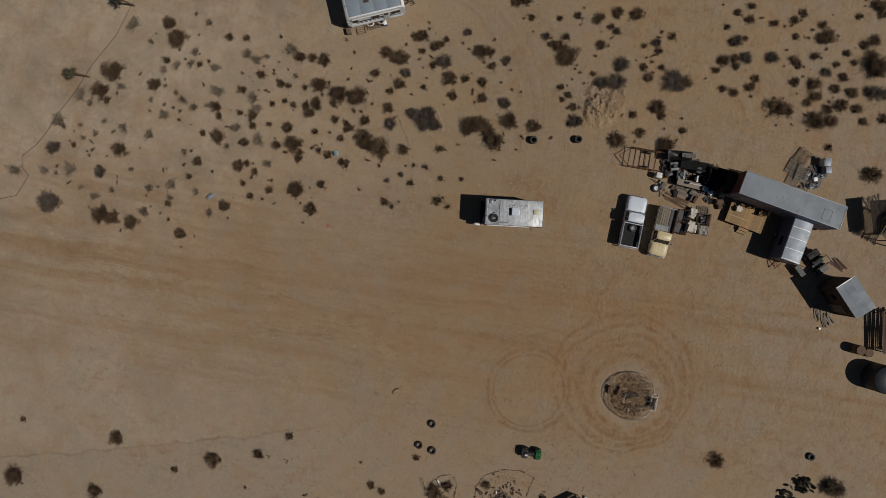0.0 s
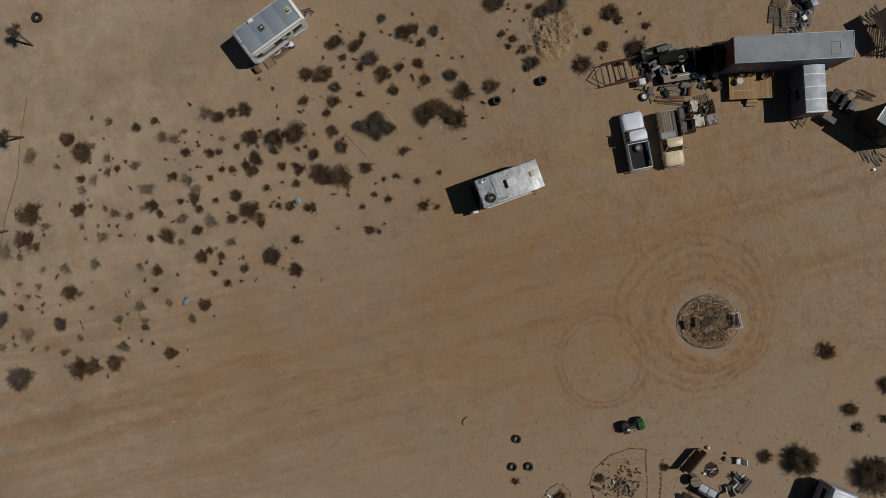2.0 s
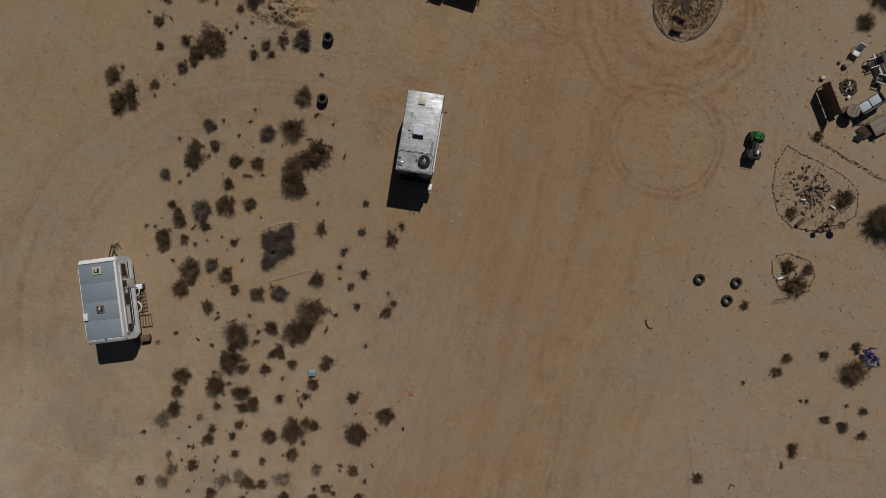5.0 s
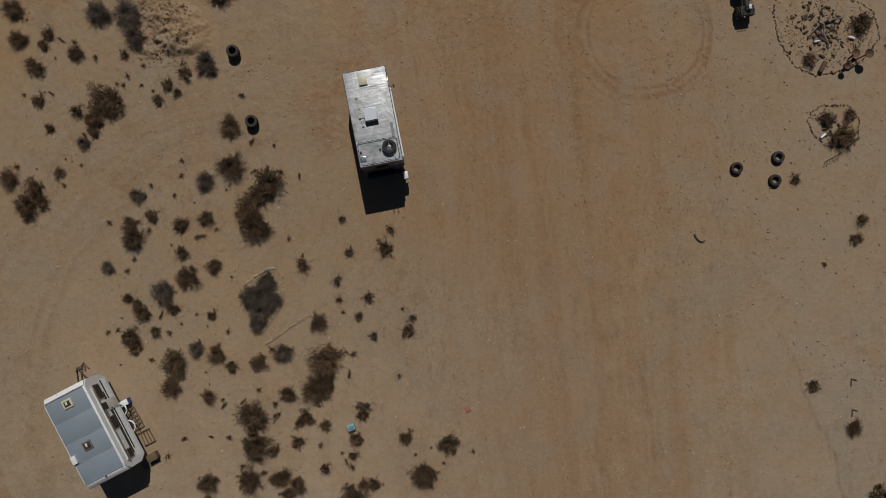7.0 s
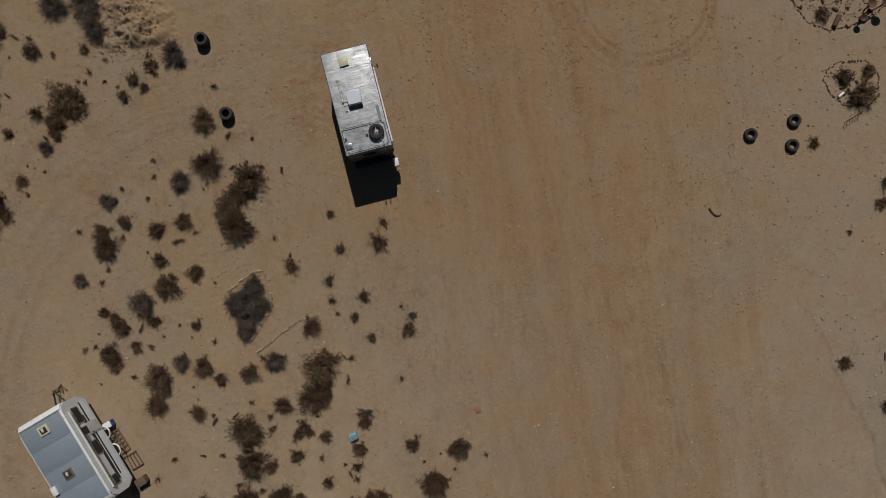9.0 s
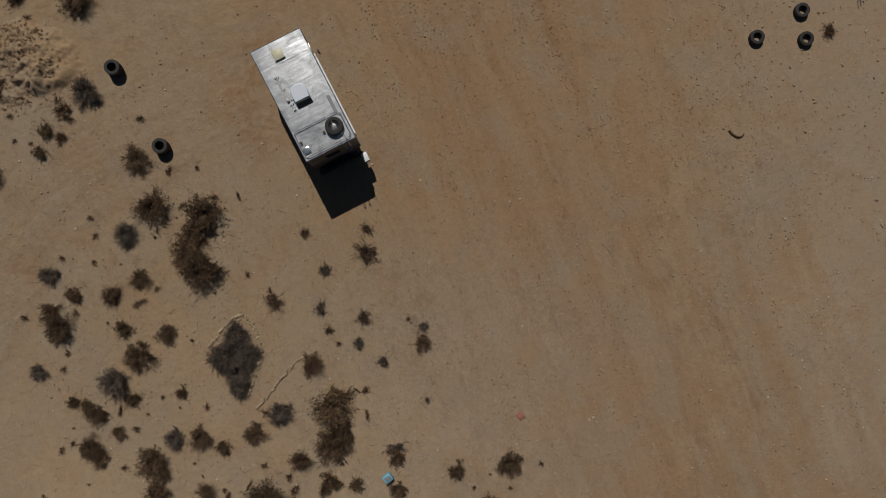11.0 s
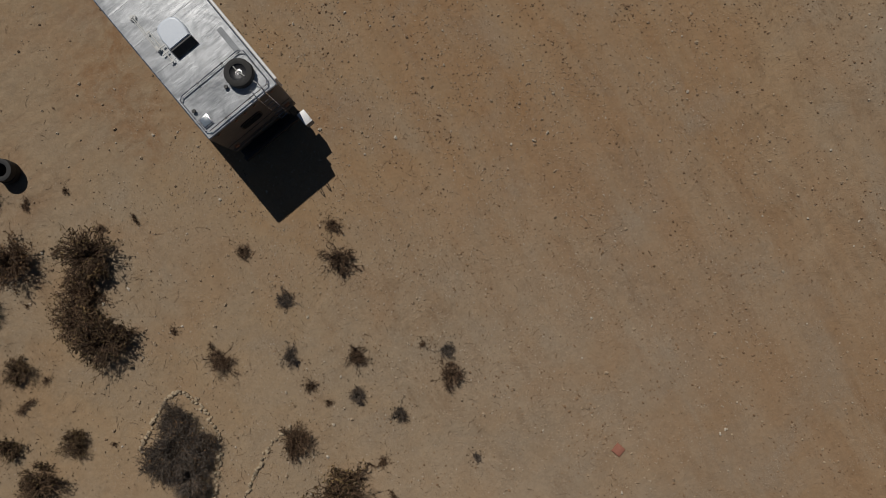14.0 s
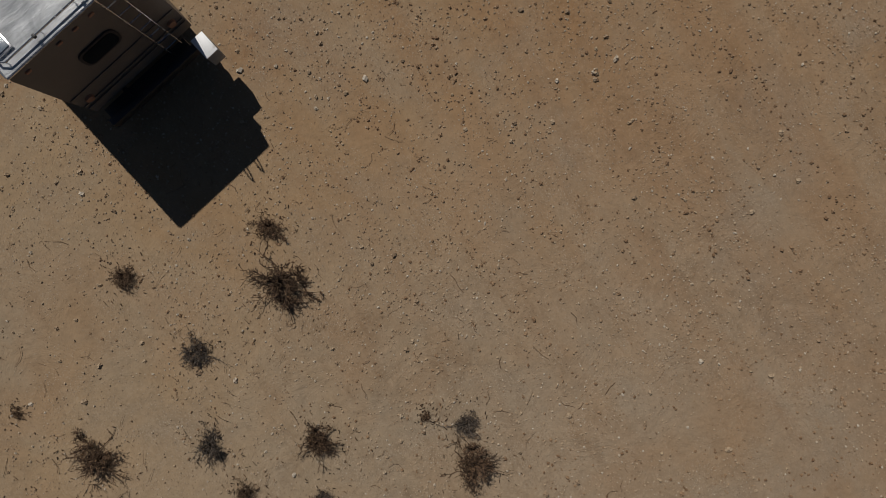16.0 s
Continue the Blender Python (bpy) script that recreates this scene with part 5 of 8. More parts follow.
cabinet("cabinet", pose(-7.55, 19.95, 0, 0, 0, 90), 0.55, 0.5, 0.8, OFFWHITE, "white metal cabinet among scrap", "cabinet")
tb = thing("work_table", pose(-7.4, 22.9, 0, 0, 0, 0), "long grey work table covered with parts", "table")
box_part("tabletop", tb, GREYWOOD, 0, 0, 0.78, 0.6, 2.3, 0.05)
for x in (-0.25, 0.25):
    for y in (-1.05, 1.05):
        box_part("leg", tb, GREYWOOD, x, y, 0.38, 0.07, 0.07, 0.76)
for x, y, r in ((-7.45, 22.7, 0.12), (-7.3, 24.3, 0.15)):
    bm = bmesh.new()
    add_lathe(bm, [(0.02, 0), (r, 0), (r * 1.05, 0.3), (r * 0.9, 0.3), (r * 0.85, 0.04), (0.02, 0.04)], Matrix(), 20)
    single("bucket", bm, SCRAPGREY if r < 0.14 else OFFWHITE, pose(x, y, 0.805), "small dull bucket on the work table", "bucket", "buckets")
planks(-6.75, 23.1, 78, 9, 2.6, GREYWOOD, "heap of pale grey boards on the ground", fan=7, spread=0.12)
planks(-5.8, 22.3, 80, 6, 2.6, BROWNWOOD, "heap of dark brown boards on the ground", fan=10, spread=0.13)
planks(-7.1, 23.6, 70, 8, 1.9, GREYWOOD, "heap of pale grey boards leaning together", fan=12, spread=0.1)
sw = thing("loose_wheel", pose(-6.35, 20.15, 0), "loose wheel with a pale rim lying on the sand", "wheel")
wheel(sw, pose(0, 0, 0.13), 0.38, OFFWHITE)
for x, y, s in ((-7.25, 26.35, 0.36), (-6.5, 26.2, 0.5), (-6.1, 26.45, 0.4)):
    bm = bmesh.new()
    add_box(bm, 0, 0, s / 2, s, s, s, bevel=0.02)
    add_box(bm, 0, 0, s + 0.01, s * 0.7, s * 0.7, 0.03)
    single("box", bm, BROWNWOOD if s > 0.38 else YELLOWED, pose(x, y, 0, 0, 0, x * 40), "small weathered box beside the deck", "box", "boxes by the deck")
for k, (x, y, wood) in enumerate(((-4.85, 24.05, BROWNWOOD), (-3.5, 24.2, BROWNWOOD), (-3.55, 25.45, BROWNWOOD), (-5.3, 25.05, GREYWOOD), (-4.4, 25.1, BROWNWOOD))):
    pallet(pose(x, y, 0, 0, 0, 6 * k - 10), "weathered pallet with loose goods", "pallets in the yard", wood, 6, 1.15)


def slatted_crate(x, y, rz, label):
    """Open crate with gapped boards round it and dark lining."""
    c = thing("slatted_crate", pose(x, y, 0.12, 0, 0, rz), label, "crate", "crates in the yard")
    box_part("bottom", c, BLACK, 0, 0, 0.02, 1.05, 1.05, 0.04)
    for z in (0.15, 0.35, 0.55):
        for sgn in (-1, 1):
            box_part("board", c, BROWNWOOD, 0, sgn * 0.54, z, 1.12, 0.025, 0.13)
            box_part("board", c, BROWNWOOD, sgn * 0.54, 0, z, 0.025, 1.05, 0.13)
    for px in (-0.5, 0.5):
        for py in (-0.5, 0.5):
            box_part("corner_post", c, WOOD, px, py, 0.36, 0.07, 0.07, 0.72)


slatted_crate(-4.4, 23.25, 4, "dark slatted crate, empty")
slatted_crate(-3.2, 23.3, -4, "dark slatted crate, empty")
slatted_crate(-4.45, 25.1, 8, "dark slatted crate with black scrap")
for k, (x, y, sx, sy, h) in enumerate(((-4.85, 24.05, 0.95, 0.7, 0.5), (-3.58, 24.25, 1.0, 0.95, 0.55), (-3.55, 25.42, 0.85, 0.9, 0.5), (-4.5, 25.1, 0.6, 0.5, 0.35))):
    bm = bmesh.new()
    bmesh.ops.create_cube(bm, size=1)
    bmesh.ops.subdivide_edges(bm, edges=bm.edges[:], cuts=7, use_grid_fill=True)
    for v in bm.verts:
        p = v.co.copy()
        bulge = 1 + 0.16 * (0.5 - abs(p.z)) - 0.25 * max(0.0, max(abs(p.x), abs(p.y)) + abs(p.z) - 0.8)
        fold = 1 + 0.10 * noise.noise(p * 5 + Vector((k * 3.0, 0, 0))) + 0.06 * noise.noise(p * 13)
        v.co = Vector((p.x * sx * bulge * fold, p.y * sy * bulge * fold, (p.z + 0.5) * h * (0.85 + 0.3 * noise.noise(Vector((p.x * 4, p.y * 4, k))))))
    single("sack", bm, (SACK, SACK, CANVAS, PLASTIC)[k], pose(x, y, 0.12, 0, 0, 12 * k - 12), "bulging square sack standing on a pallet" if k < 3 else "black rubbish sack in a crate", "sack", "sacks")
planks(-4.7, 25.6, 20, 6, 1.5, BROWNWOOD, "dark scrap boards on the ground", fan=25, spread=0.16)

for k in range(80):
    rnd = random.Random(300 + k)
    x, y, s = rnd.uniform(-9.6, -6.0), rnd.uniform(20.1, 26.4), rnd.uniform(0.15, 0.5)
    bm = bmesh.new()
    shape = k % 4
    if shape == 0:
        add_box(bm, 0, 0, s * 0.3, s * 1.4, s * 0.8, s * 0.6, bevel=0.02)
        add_box(bm, 0.05, 0.02, s * 0.62, s, s * 0.4, 0.03, rz=12)
    elif shape == 1:
        add_tube(bm, [(-s * 1.6, 0, 0.05), (0, s * 0.3, 0.12 + s * 0.4), (s * 1.5, 0.1, 0.07)], 0.03 + 0.02 * rnd.random(), 7)
        add_tube(bm, [(0, s * 0.3, 0.1 + s * 0.4), (0.2, -s, 0.06)], 0.025, 6)
    elif shape == 2:
        add_cyl(bm, (0, -s * 0.6, s * 0.4), (0, s * 0.6, s * 0.4), s * 0.4, s * 0.36, 14)
        add_cyl(bm, (0, s * 0.6, s * 0.4), (0, s * 0.75, s * 0.4), s * 0.15, seg=10)
    else:
        add_box(bm, 0, 0, 0.05, s * 2.6, 0.12, 0.05, ry=rnd.uniform(-4, 4))
        add_box(bm, 0, 0.16, 0.09, s * 2.2, 0.1, 0.04, rz=rnd.uniform(-20, 20))
    single("scrap_piece", bm, (BLACK, RUST, SCRAPGREY, LINER, GREYWOOD, BLACK)[(k + k // 4) % 6], pose(x, y, 0, 0, 0, rnd.uniform(0, 180)),
           ("black metal scrap piece", "rusty bent pipe on the ground", "grey metal drum-like scrap", "loose weathered boards in the scrap yard")[shape], "scrap", "scrap pieces")
for k in range(14):
    rnd = random.Random(400 + k)
    bm = bmesh.new()
    s = rnd.uniform(0.2, 0.45)
    add_box(bm, 0, 0, s * 0.25, s, s * 0.8, s * 0.5, bevel=0.02)
    add_tube(bm, [(-s * 0.6, 0.1, s * 0.4), (0, 0, s * 0.8), (s * 0.8, -0.1, 0.05)], 0.02)
    single("scrap_piece", bm, (TIN, BLACK, SCRAPGREY)[k % 3], pose(rnd.uniform(-12.6, -10.2), rnd.uniform(33.6, 35.6), 0, 0, 0, rnd.uniform(0, 180)), "small metal scrap piece on the heap", "scrap", "scrap pieces")

# ---- scrap behind the box trailer ----
# black sheet added to darken the ground beneath the heap
gt = bmesh.new()
add_prism(gt, [(1.1 * math.cos(a) * (1 + 0.2 * math.sin(3 * a)), 1.0 * math.sin(a) * (1 + 0.2 * math.sin(2 * a + 1))) for a in np.arange(0, 6.28, 0.35)], 0.03, 0.04)
single("dark_ground_sheet", gt, PLASTIC, pose(-11.2, 34.5, 0), "black sheet added to darken the ground under the scrap heap", "tarp")
for k in range(26):
    rnd = random.Random(700 + k)
    bm = bmesh.new()
    ln = rnd.uniform(0.5, 1.3)
    add_tube(bm, [(-ln / 2, 0, 0.06), (0, rnd.uniform(-0.15, 0.15), rnd.uniform(0.1, 0.4)), (ln / 2, 0, 0.07)], rnd.uniform(0.015, 0.035), 6)
    add_box(bm, 0, 0, 0.1, 0.3, 0.16, 0.12, rz=rnd.uniform(0, 90), bevel=0.015)
    single("scrap_bar", bm, (SCRAPGREY, BLACK, TIN, RUST, GREYWOOD)[k % 5], pose(rnd.gauss(-11.2, 0.55), rnd.gauss(34.5, 0.5), 0.03, 0, 0, rnd.uniform(0, 180)), "bent bar with a bracket on the scrap heap", "scrap", "scrap bars")
for k, (x, y, rz, z) in enumerate(((-12.75, 33.0, 65, 0.12), (-11.6, 32.4, 75, 0.0), (-10.6, 32.7, 78, 0.0), (-11.1, 33.3, 84, 0.13))):
    pallet(pose(x, y, z, 0, 0, rz), "old wooden pallet thrown on a heap", "pallets on the heap", WOOD if k == 0 else GREYWOOD, 9, 1.5, 1.2)
cabinet("cooker", pose(-12.6, 35.0, 0, 0, 0, 8), 0.75, 0.65, 0.95, OFFWHITE, "discarded white cooker on the scrap heap", "cooker", TIN)
cabinet("washing_machine", pose(-11.9, 35.3, 0, 0, 0, 14), 0.65, 0.6, 0.9, GREYPAINT, "discarded grey washing machine on the scrap heap", "washing machine", TIN)
for k in range(9):
    x, y = -11.9 + 1.9 * random.random(), 33.7 + 1.6 * random.random()
    bm = bmesh.new()
    a = random.uniform(0, 180)
    add_tube(bm, [(-0.5, 0, 0.05), (0.1, 0.08, 0.25), (0.6, 0, 0.08)], 0.03, 6)
    add_box(bm, 0, 0.1, 0.1, 0.5, 0.1, 0.12, rz=20)
    single("scrap_bar", bm, (TIN, GREYPAINT, BLACK)[k % 3], pose(x, y, 0, 0, 0, a), "bent metal scrap on the heap", "scrap", "scrap bars")
bm = bmesh.new()
add_box(bm, 0, 0, 0.2, 0.42, 0.4, 0.4, bevel=0.06)
single("jerry_can", bm, WHITE, pose(-10.9, 34.6, 0, 0, 0, 25), "white plastic can on the scrap heap", "can")


# ---- buggy, shed, lean-to, water tank ----
def buggy(m):
    b = thing("utility_buggy", m, "grey open utility buggy in the shed's shade", "buggy")
    box_part("chassis", b, BLACK, 0, 0, 0.38, 1.2, 2.2, 0.16, bevel=0.03)
    bm = bmesh.new()
    add_loft(bm, [(0.45, -0.55, 0.55, 0.45, 1.2), (0.8, -0.5, 0.5, 0.45, 1.05)])
    soften(bm, 0.05)
    part("hood", bm, SCRAPGREY, b, "grey front panel")
    box_part("seat", b, RUBBER, 0, -0.1, 0.68, 1.0, 0.5, 0.14, bevel=0.04)
    box_part("backrest", b, RUBBER, 0, -0.38, 0.95, 1.0, 0.12, 0.5, bevel=0.04)
    box_part("cargo_bed", b, RUBBER, 0, -0.85, 0.68, 1.15, 0.75, 0.3, bevel=0.02)
    bm = bmesh.new()
    for x in (-0.55, 0.55):
        add_tube(bm, [(x, 0.5, 0.7), (x, 0.2, 1.7), (x, -0.5, 1.7), (x, -0.5, 0.6)], 0.025)
    for y in (0.2, -0.5):
        add_tube(bm, [(-0.55, y, 1.7), (0.55, y, 1.7)], 0.025)
    part("roll_cage", bm, BLACK, b)
    for x in (-0.55, 0.55):
        for y in (-0.8, 0.85):
            wheel(b, pose(x, y, 0.29, 0, 90 if x > 0 else -90, 0), 0.29)


buggy(pose(-3.2, 36.6, 0, 0, 0, -42))
bm = bmesh.new()
add_box(bm, 0, 0, 0.35, 0.45, 1.1, 0.7, bevel=0.02)
add_box(bm, 0, 0, 0.72, 0.5, 1.15, 0.04)
single("storage_crate", bm, SCRAPGREY, pose(-2.0, 35.15, 0, 0, 0, -40), "grey storage crate in the shade", "crate")


def shed():
    s = thing("shed", pose(-0.6, 39.25, 0, 0, 0, 47.5), "tall brown shed with a blue-grey metal roof", "shed")
    L, w = 3.4, 2.0
    bm = bmesh.new()
    add_loft(bm, [(0, -L / 2 + 0.1, L / 2 - 0.1, -w / 2 + 0.1, w / 2 - 0.1), (2.95, -L / 2 + 0.1, L / 2 - 0.1, -w / 2 + 0.1, w / 2 - 0.1)])
    part("wall", bm, DARKWALL, s, "dark brown board walls")
    for k in range(14):
        box_part("batten", s, DARKWALL, -L / 2 + 0.2 + k * (L - 0.4) / 13, -w / 2 + 0.085, 1.47, 0.05, 0.03, 2.9)
    for k in range(3):
        bm = bmesh.new()
        add_box(bm, 0, -w / 2 + 0.35 + k * 0.68, 3.05 + 0.03 * k, L, 0.66, 0.04, rx=4)
        part("roof_panel", bm, SHED_ROOF, s, "blue-grey metal roof sheet")
    box_part("ridge_cap", s, WHITE, -L / 2 - 0.02, 0, 3.1, 0.09, w, 0.05, bevel=0.01)
    box_part("window", s, GLASS, -0.5, -w / 2 + 0.08, 1.7, 0.6, 0.03, 0.6)
    box_part("door", s, GREYWOOD, 0.8, -w / 2 + 0.07, 1.0, 0.85, 0.05, 2.0)


shed()
planks(1.35, 38.2, 20, 6, 1.5, GREYWOOD, "pale boards heaped against the shed", fan=12, spread=0.12)
planks(1.9, 39.2, 35, 8, 1.4, GREYWOOD, "pale boards heaped beside the shed", fan=20, spread=0.12)
planks(-3.6, 39.0, 60, 5, 1.5, BROWNWOOD, "dark scrap timber behind the shed", fan=20, spread=0.15)
bm = bmesh.new()
add_cyl(bm, (0, 0, 0), (0, 0, 0.16), 0.08, 0.1, 18)
single("bucket", bm, WHITE, pose(2.85, 38.65, 0), "small white bucket on the sand", "bucket", "buckets")


def lean_to(m, sx, sy, z, label, wood, slats):
    p = thing("slatted_shelter", m, label, "shelter")
    for x in (-sx / 2, sx / 2):
        for y in (-sy / 2, 0, sy / 2):
            box_part("post", p, wood, x, y, z / 2, 0.09, 0.09, z)
        box_part("beam", p, wood, x, 0, z, 0.08, sy + 0.3, 0.1)
    for k in range(slats):
        box_part("slat", p, wood, random.uniform(-0.06, 0.06), -sy / 2 + k * sy / (slats - 1), z + 0.08, sx + 0.4, 0.09, 0.05, rz=random.uniform(-3, 3))
    return p


lean_to(pose(1.55, 44.75, 0, 0, 0, 14), 3.6, 1.9, 1.1, "slatted shade shelter of dark timber", BROWNWOOD, 16)
lean_to(pose(-7.9, 42.4, 0, 0, 0, -15), 2.4, 2.6, 1.9, "rough timber shelter with gapped boards", WOOD, 14)
# sagging sheet stands in for a dark pile beside the shelter
sagging_sheet("tarp_canopy", -8.6, 40.6, 3.2, 1.6, 1.6, DARKWALL, "dark sheet standing in for a pile by the timber shelter", rz=20, sag=0.35)
planks(-10.0, 40.8, 30, 9, 1.8, GREYWOOD, "pale scrap boards heaped by the shelter", fan=30, spread=0.15)


def water_tank(m):
    t = thing("water_tank", m, "large dark navy plastic water tank", "water tank")
    r, h = 1.3, 2.0
    prof = [(0.02, 0), (r, 0)]
    for k in range(6):
        z = 0.1 + k * 0.26
        prof += [(r, z), (r + 0.03, z + 0.08), (r + 0.03, z + 0.18), (r, z + 0.22)]
    prof += [(r * 0.98, h - 0.1), (r * 0.7, h + 0.12), (0.3, h + 0.22), (0.02, h + 0.22)]
    bm = bmesh.new()
    add_lathe(bm, prof, Matrix(), 40)
    part("tank", bm, NAVY, t)
    bm = bmesh.new()
    add_cyl(bm, (0, 0, h + 0.2), (0, 0, h + 0.3), 0.26, 0.24, 20)
    part("lid", bm, NAVY, t)


water_tank(pose(6.0, 44.9, 0))
drum(3.95, 43.2, BROWNWOOD, "brown drum beside the water tank", r=0.4, h=1.0)
drum(3.9, 42.35, BROWNWOOD, "brown barrel beside the water tank", r=0.45, h=1.1)


# ---- geodesic dome frame ----
def dome():
    d = thing("geodesic_dome_frame", pose(13.6, 22.8, 0), "bare pole frame of a geodesic dome", "dome frame")
    bm = bmesh.new()
    bmesh.ops.create_icosphere(bm, subdivisions=3, radius=2.34, matrix=pose(0, 0, 0, 8, 12, 20))
    keep = [v for v in bm.verts if v.co.z > -0.2]
    edges = [(a.co.copy(), b.co.copy()) for e in bm.edges for a, b in [e.verts] if a in keep and b in keep]
    bm.free()
    rnd = random.Random(4)
    for a, b in edges:
        a.z, b.z = max(a.z, 0.02) * 0.92, max(b.z, 0.02) * 0.92
        if b.y + a.y > 3.6 and abs(a.x + b.x) < 1.4 and max(a.z, b.z) < 1.5:
            continue
        if rnd.random() < 0.1:
            continue
        tube_part("strut", d, (GREYWOOD, WOOD, SACK)[rnd.choice((0, 0, 1, 1, 2))], [a, b], 0.016, seg=5)
    f = thing("entrance_panel", pose(13.72, 24.75, 0, 0, 0, 2), "low dark entrance panel with pale poles", "panel")
    box_part("dark_panel", f, LINER, 0, 0.1, 0.4, 0.95, 0.4, 0.04, rx=-20)
    for x in (-0.66, 0.66):
        tube_part("frame_pole", f, OFFWHITE, [(x, 0.45, 0.0), (x, 0.35, 0.75), (x, -0.35, 0.85)], 0.03)
    tube_part("frame_pole", f, OFFWHITE, [(-0.66, 0.35, 0.75), (0.66, 0.35, 0.75)], 0.03)
    tube_part("frame_pole", f, OFFWHITE, [(-0.9, 0.62, 0.04), (0.75, 0.42, 0.06)], 0.025)
    box_part("sheet", f, CANVAS, 0.1, 0.3, 0.3, 1.0, 0.2, 0.02, rx=55)
    bm = bmesh.new()
    bmesh.ops.create_uvsphere(bm, u_segments=24, v_segments=10, radius=0.62, matrix=Matrix.Diagonal((0.6, 1.2, 0.16, 1)))
    for v in bm.verts:
        v.co *= 1 + 0.6 * noise.noise(v.co * 4)
    single("ash_heap", bm, DARKSTONE, pose(13.55, 22.75, 0.02, 0, 0, 20), "dark heap of ash and dirt inside the dome", "heap")
    bm = bmesh.new()
    add_box(bm, 0, 0, 0.14, 0.85, 0.18, 0.28, bevel=0.03)
    add_box(bm, 0.05, 0, 0.3, 0.87, 0.1, 0.04)
    single("bench", bm, BROWNWOOD, pose(13.45, 21.45, 0, 0, 0, -8), "dark low bench inside the dome", "bench")
    bm = bmesh.new()
    add_box(bm, 0, 0, 0.13, 0.75, 0.22, 0.26, bevel=0.03)
    add_box(bm, 0, 0.03, 0.28, 0.8, 0.26, 0.04)
    single("box", bm, BROWNWOOD, pose(13.55, 20.55, 0, 0, 0, 8), "dark brown box inside the dome's edge", "box")


dome()


# ---- quad bike ----
def quad_bike(m):
    q = thing("quad_bike", m, "green and black quad bike parked on sand", "quad bike")
    bm = bmesh.new()
    add_loft(bm, [(0.4, -0.25, 0.25, -0.8, 0.75), (0.62, -0.22, 0.22, -0.7, 0.7)])
    soften(bm, 0.05)
    part("chassis", bm, BLACK, q)
    bm = bmesh.new()
    add_loft(bm, [(0.62, -0.48, 0.48, 0.45, 1.0), (0.74, -0.42, 0.42, 0.5, 0.95), (0.86, -0.22, 0.22, 0.45, 0.85)])
    soften(bm, 0.11, 3, 15)
    part("front_fender", bm, LIME, q, "bright green front fender")
    bm = bmesh.new()
    add_loft(bm, [(0.62, -0.5, 0.5, -1.0, -0.35), (0.74, -0.45, 0.45, -0.95, -0.4)])
    soften(bm, 0.11, 3, 15)
    part("rear_fender", bm, PLASTIC, q)
    bm = bmesh.new()
    add_loft(bm, [(0.66, -0.17, 0.17, -0.75, 0.2), (0.84, -0.14, 0.14, -0.7, 0.15)])
    soften(bm, 0.05)
    part("seat", bm, PLASTIC, q)
    bm = bmesh.new()
    for z, y0, y1 in ((0.84, 0.4, 0.95), (0.82, -0.95, -0.5)):
        for x in (-0.3, -0.1, 0.1, 0.3):
            add_tube(bm, [(x, y0, z + 0.06), (x, y1, z + 0.06)], 0.012)
        for y in (y0, (y0 + y1) / 2, y1):
            add_tube(bm, [(-0.36, y, z + 0.06), (0.36, y, z + 0.06)], 0.012)
        add_tube(bm, [(0, y0, z - 0.12), (0, y0, z + 0.06)], 0.02)
    part("cargo_rack", bm, BLACK, q)
    bm = bmesh.new()
    add_tube(bm, [(0, 0.42, 0.8), (0, 0.3, 1.0), (-0.38, 0.18, 1.05)], 0.016)
    add_tube(bm, [(0, 0.3, 1.0), (0.38, 0.18, 1.05)], 0.016)
    part("handlebar", bm, BLACK, q)
    box_part("pillion_box", q, OFFWHITE, 0.1, -0.55, 0.9, 0.2, 0.28, 0.1, bevel=0.02)
    for x in (-0.42, 0.42):
        for y in (-0.62, 0.64):
            wheel(q, pose(x * 1.1, y, 0.33, 0, 90 if x > 0 else -90, 0), 0.33, BLACK)


quad_bike(pose(21.3, 14.75, 0, 0, 0, 8) @ Matrix.Diagonal((0.86, 0.95, 1, 1)))

# ---- tyres on the sand ----
for x, y in ((21.04, 4.86), (23.35, 4.13), (23.54, 5.52)):
    lying_tyre(x, y, 0, 0.36, group="three tyres")
for x, y in ((-7.97, 7.55), (-9.08, 11.70)):
    s = thing("tyre_stack", pose(x, y, 0), "stack of old black tyres marking the track", "tyre stack", "tyre stacks")
    for k in range(2):
        bm = bmesh.new()
        tyre_bm(bm, pose(0.03 * k, 0.02 * k, 0.13 + 0.25 * k, 0, 0, 40 * k), 0.37)
        part("tyre", bm, RUBBER, s)
lying_tyre(15.0, 40.9, 0, 0.36, label="small worn tyre beside the cactus bed")


# ---- fire place with its seats ----
def stone_mesh(seed, material=STONE):
    bm = bmesh.new()
    bmesh.ops.create_icosphere(bm, subdivisions=1, radius=1)
    for v in bm.verts:
        v.co *= 1 + 0.45 * noise.noise(v.co * 1.4 + Vector((seed * 3.1, 0, 0)))
        v.co.z *= 0.65
    return mesh_of("stone", bm, material, smooth=False)


STONES = [stone_mesh(k) for k in range(7)]
DARK_STONES = [stone_mesh(k, DARKSTONE) for k in range(7)]
PALE_STONES = [stone_mesh(k + 7, PALESTONE) for k in range(6)]


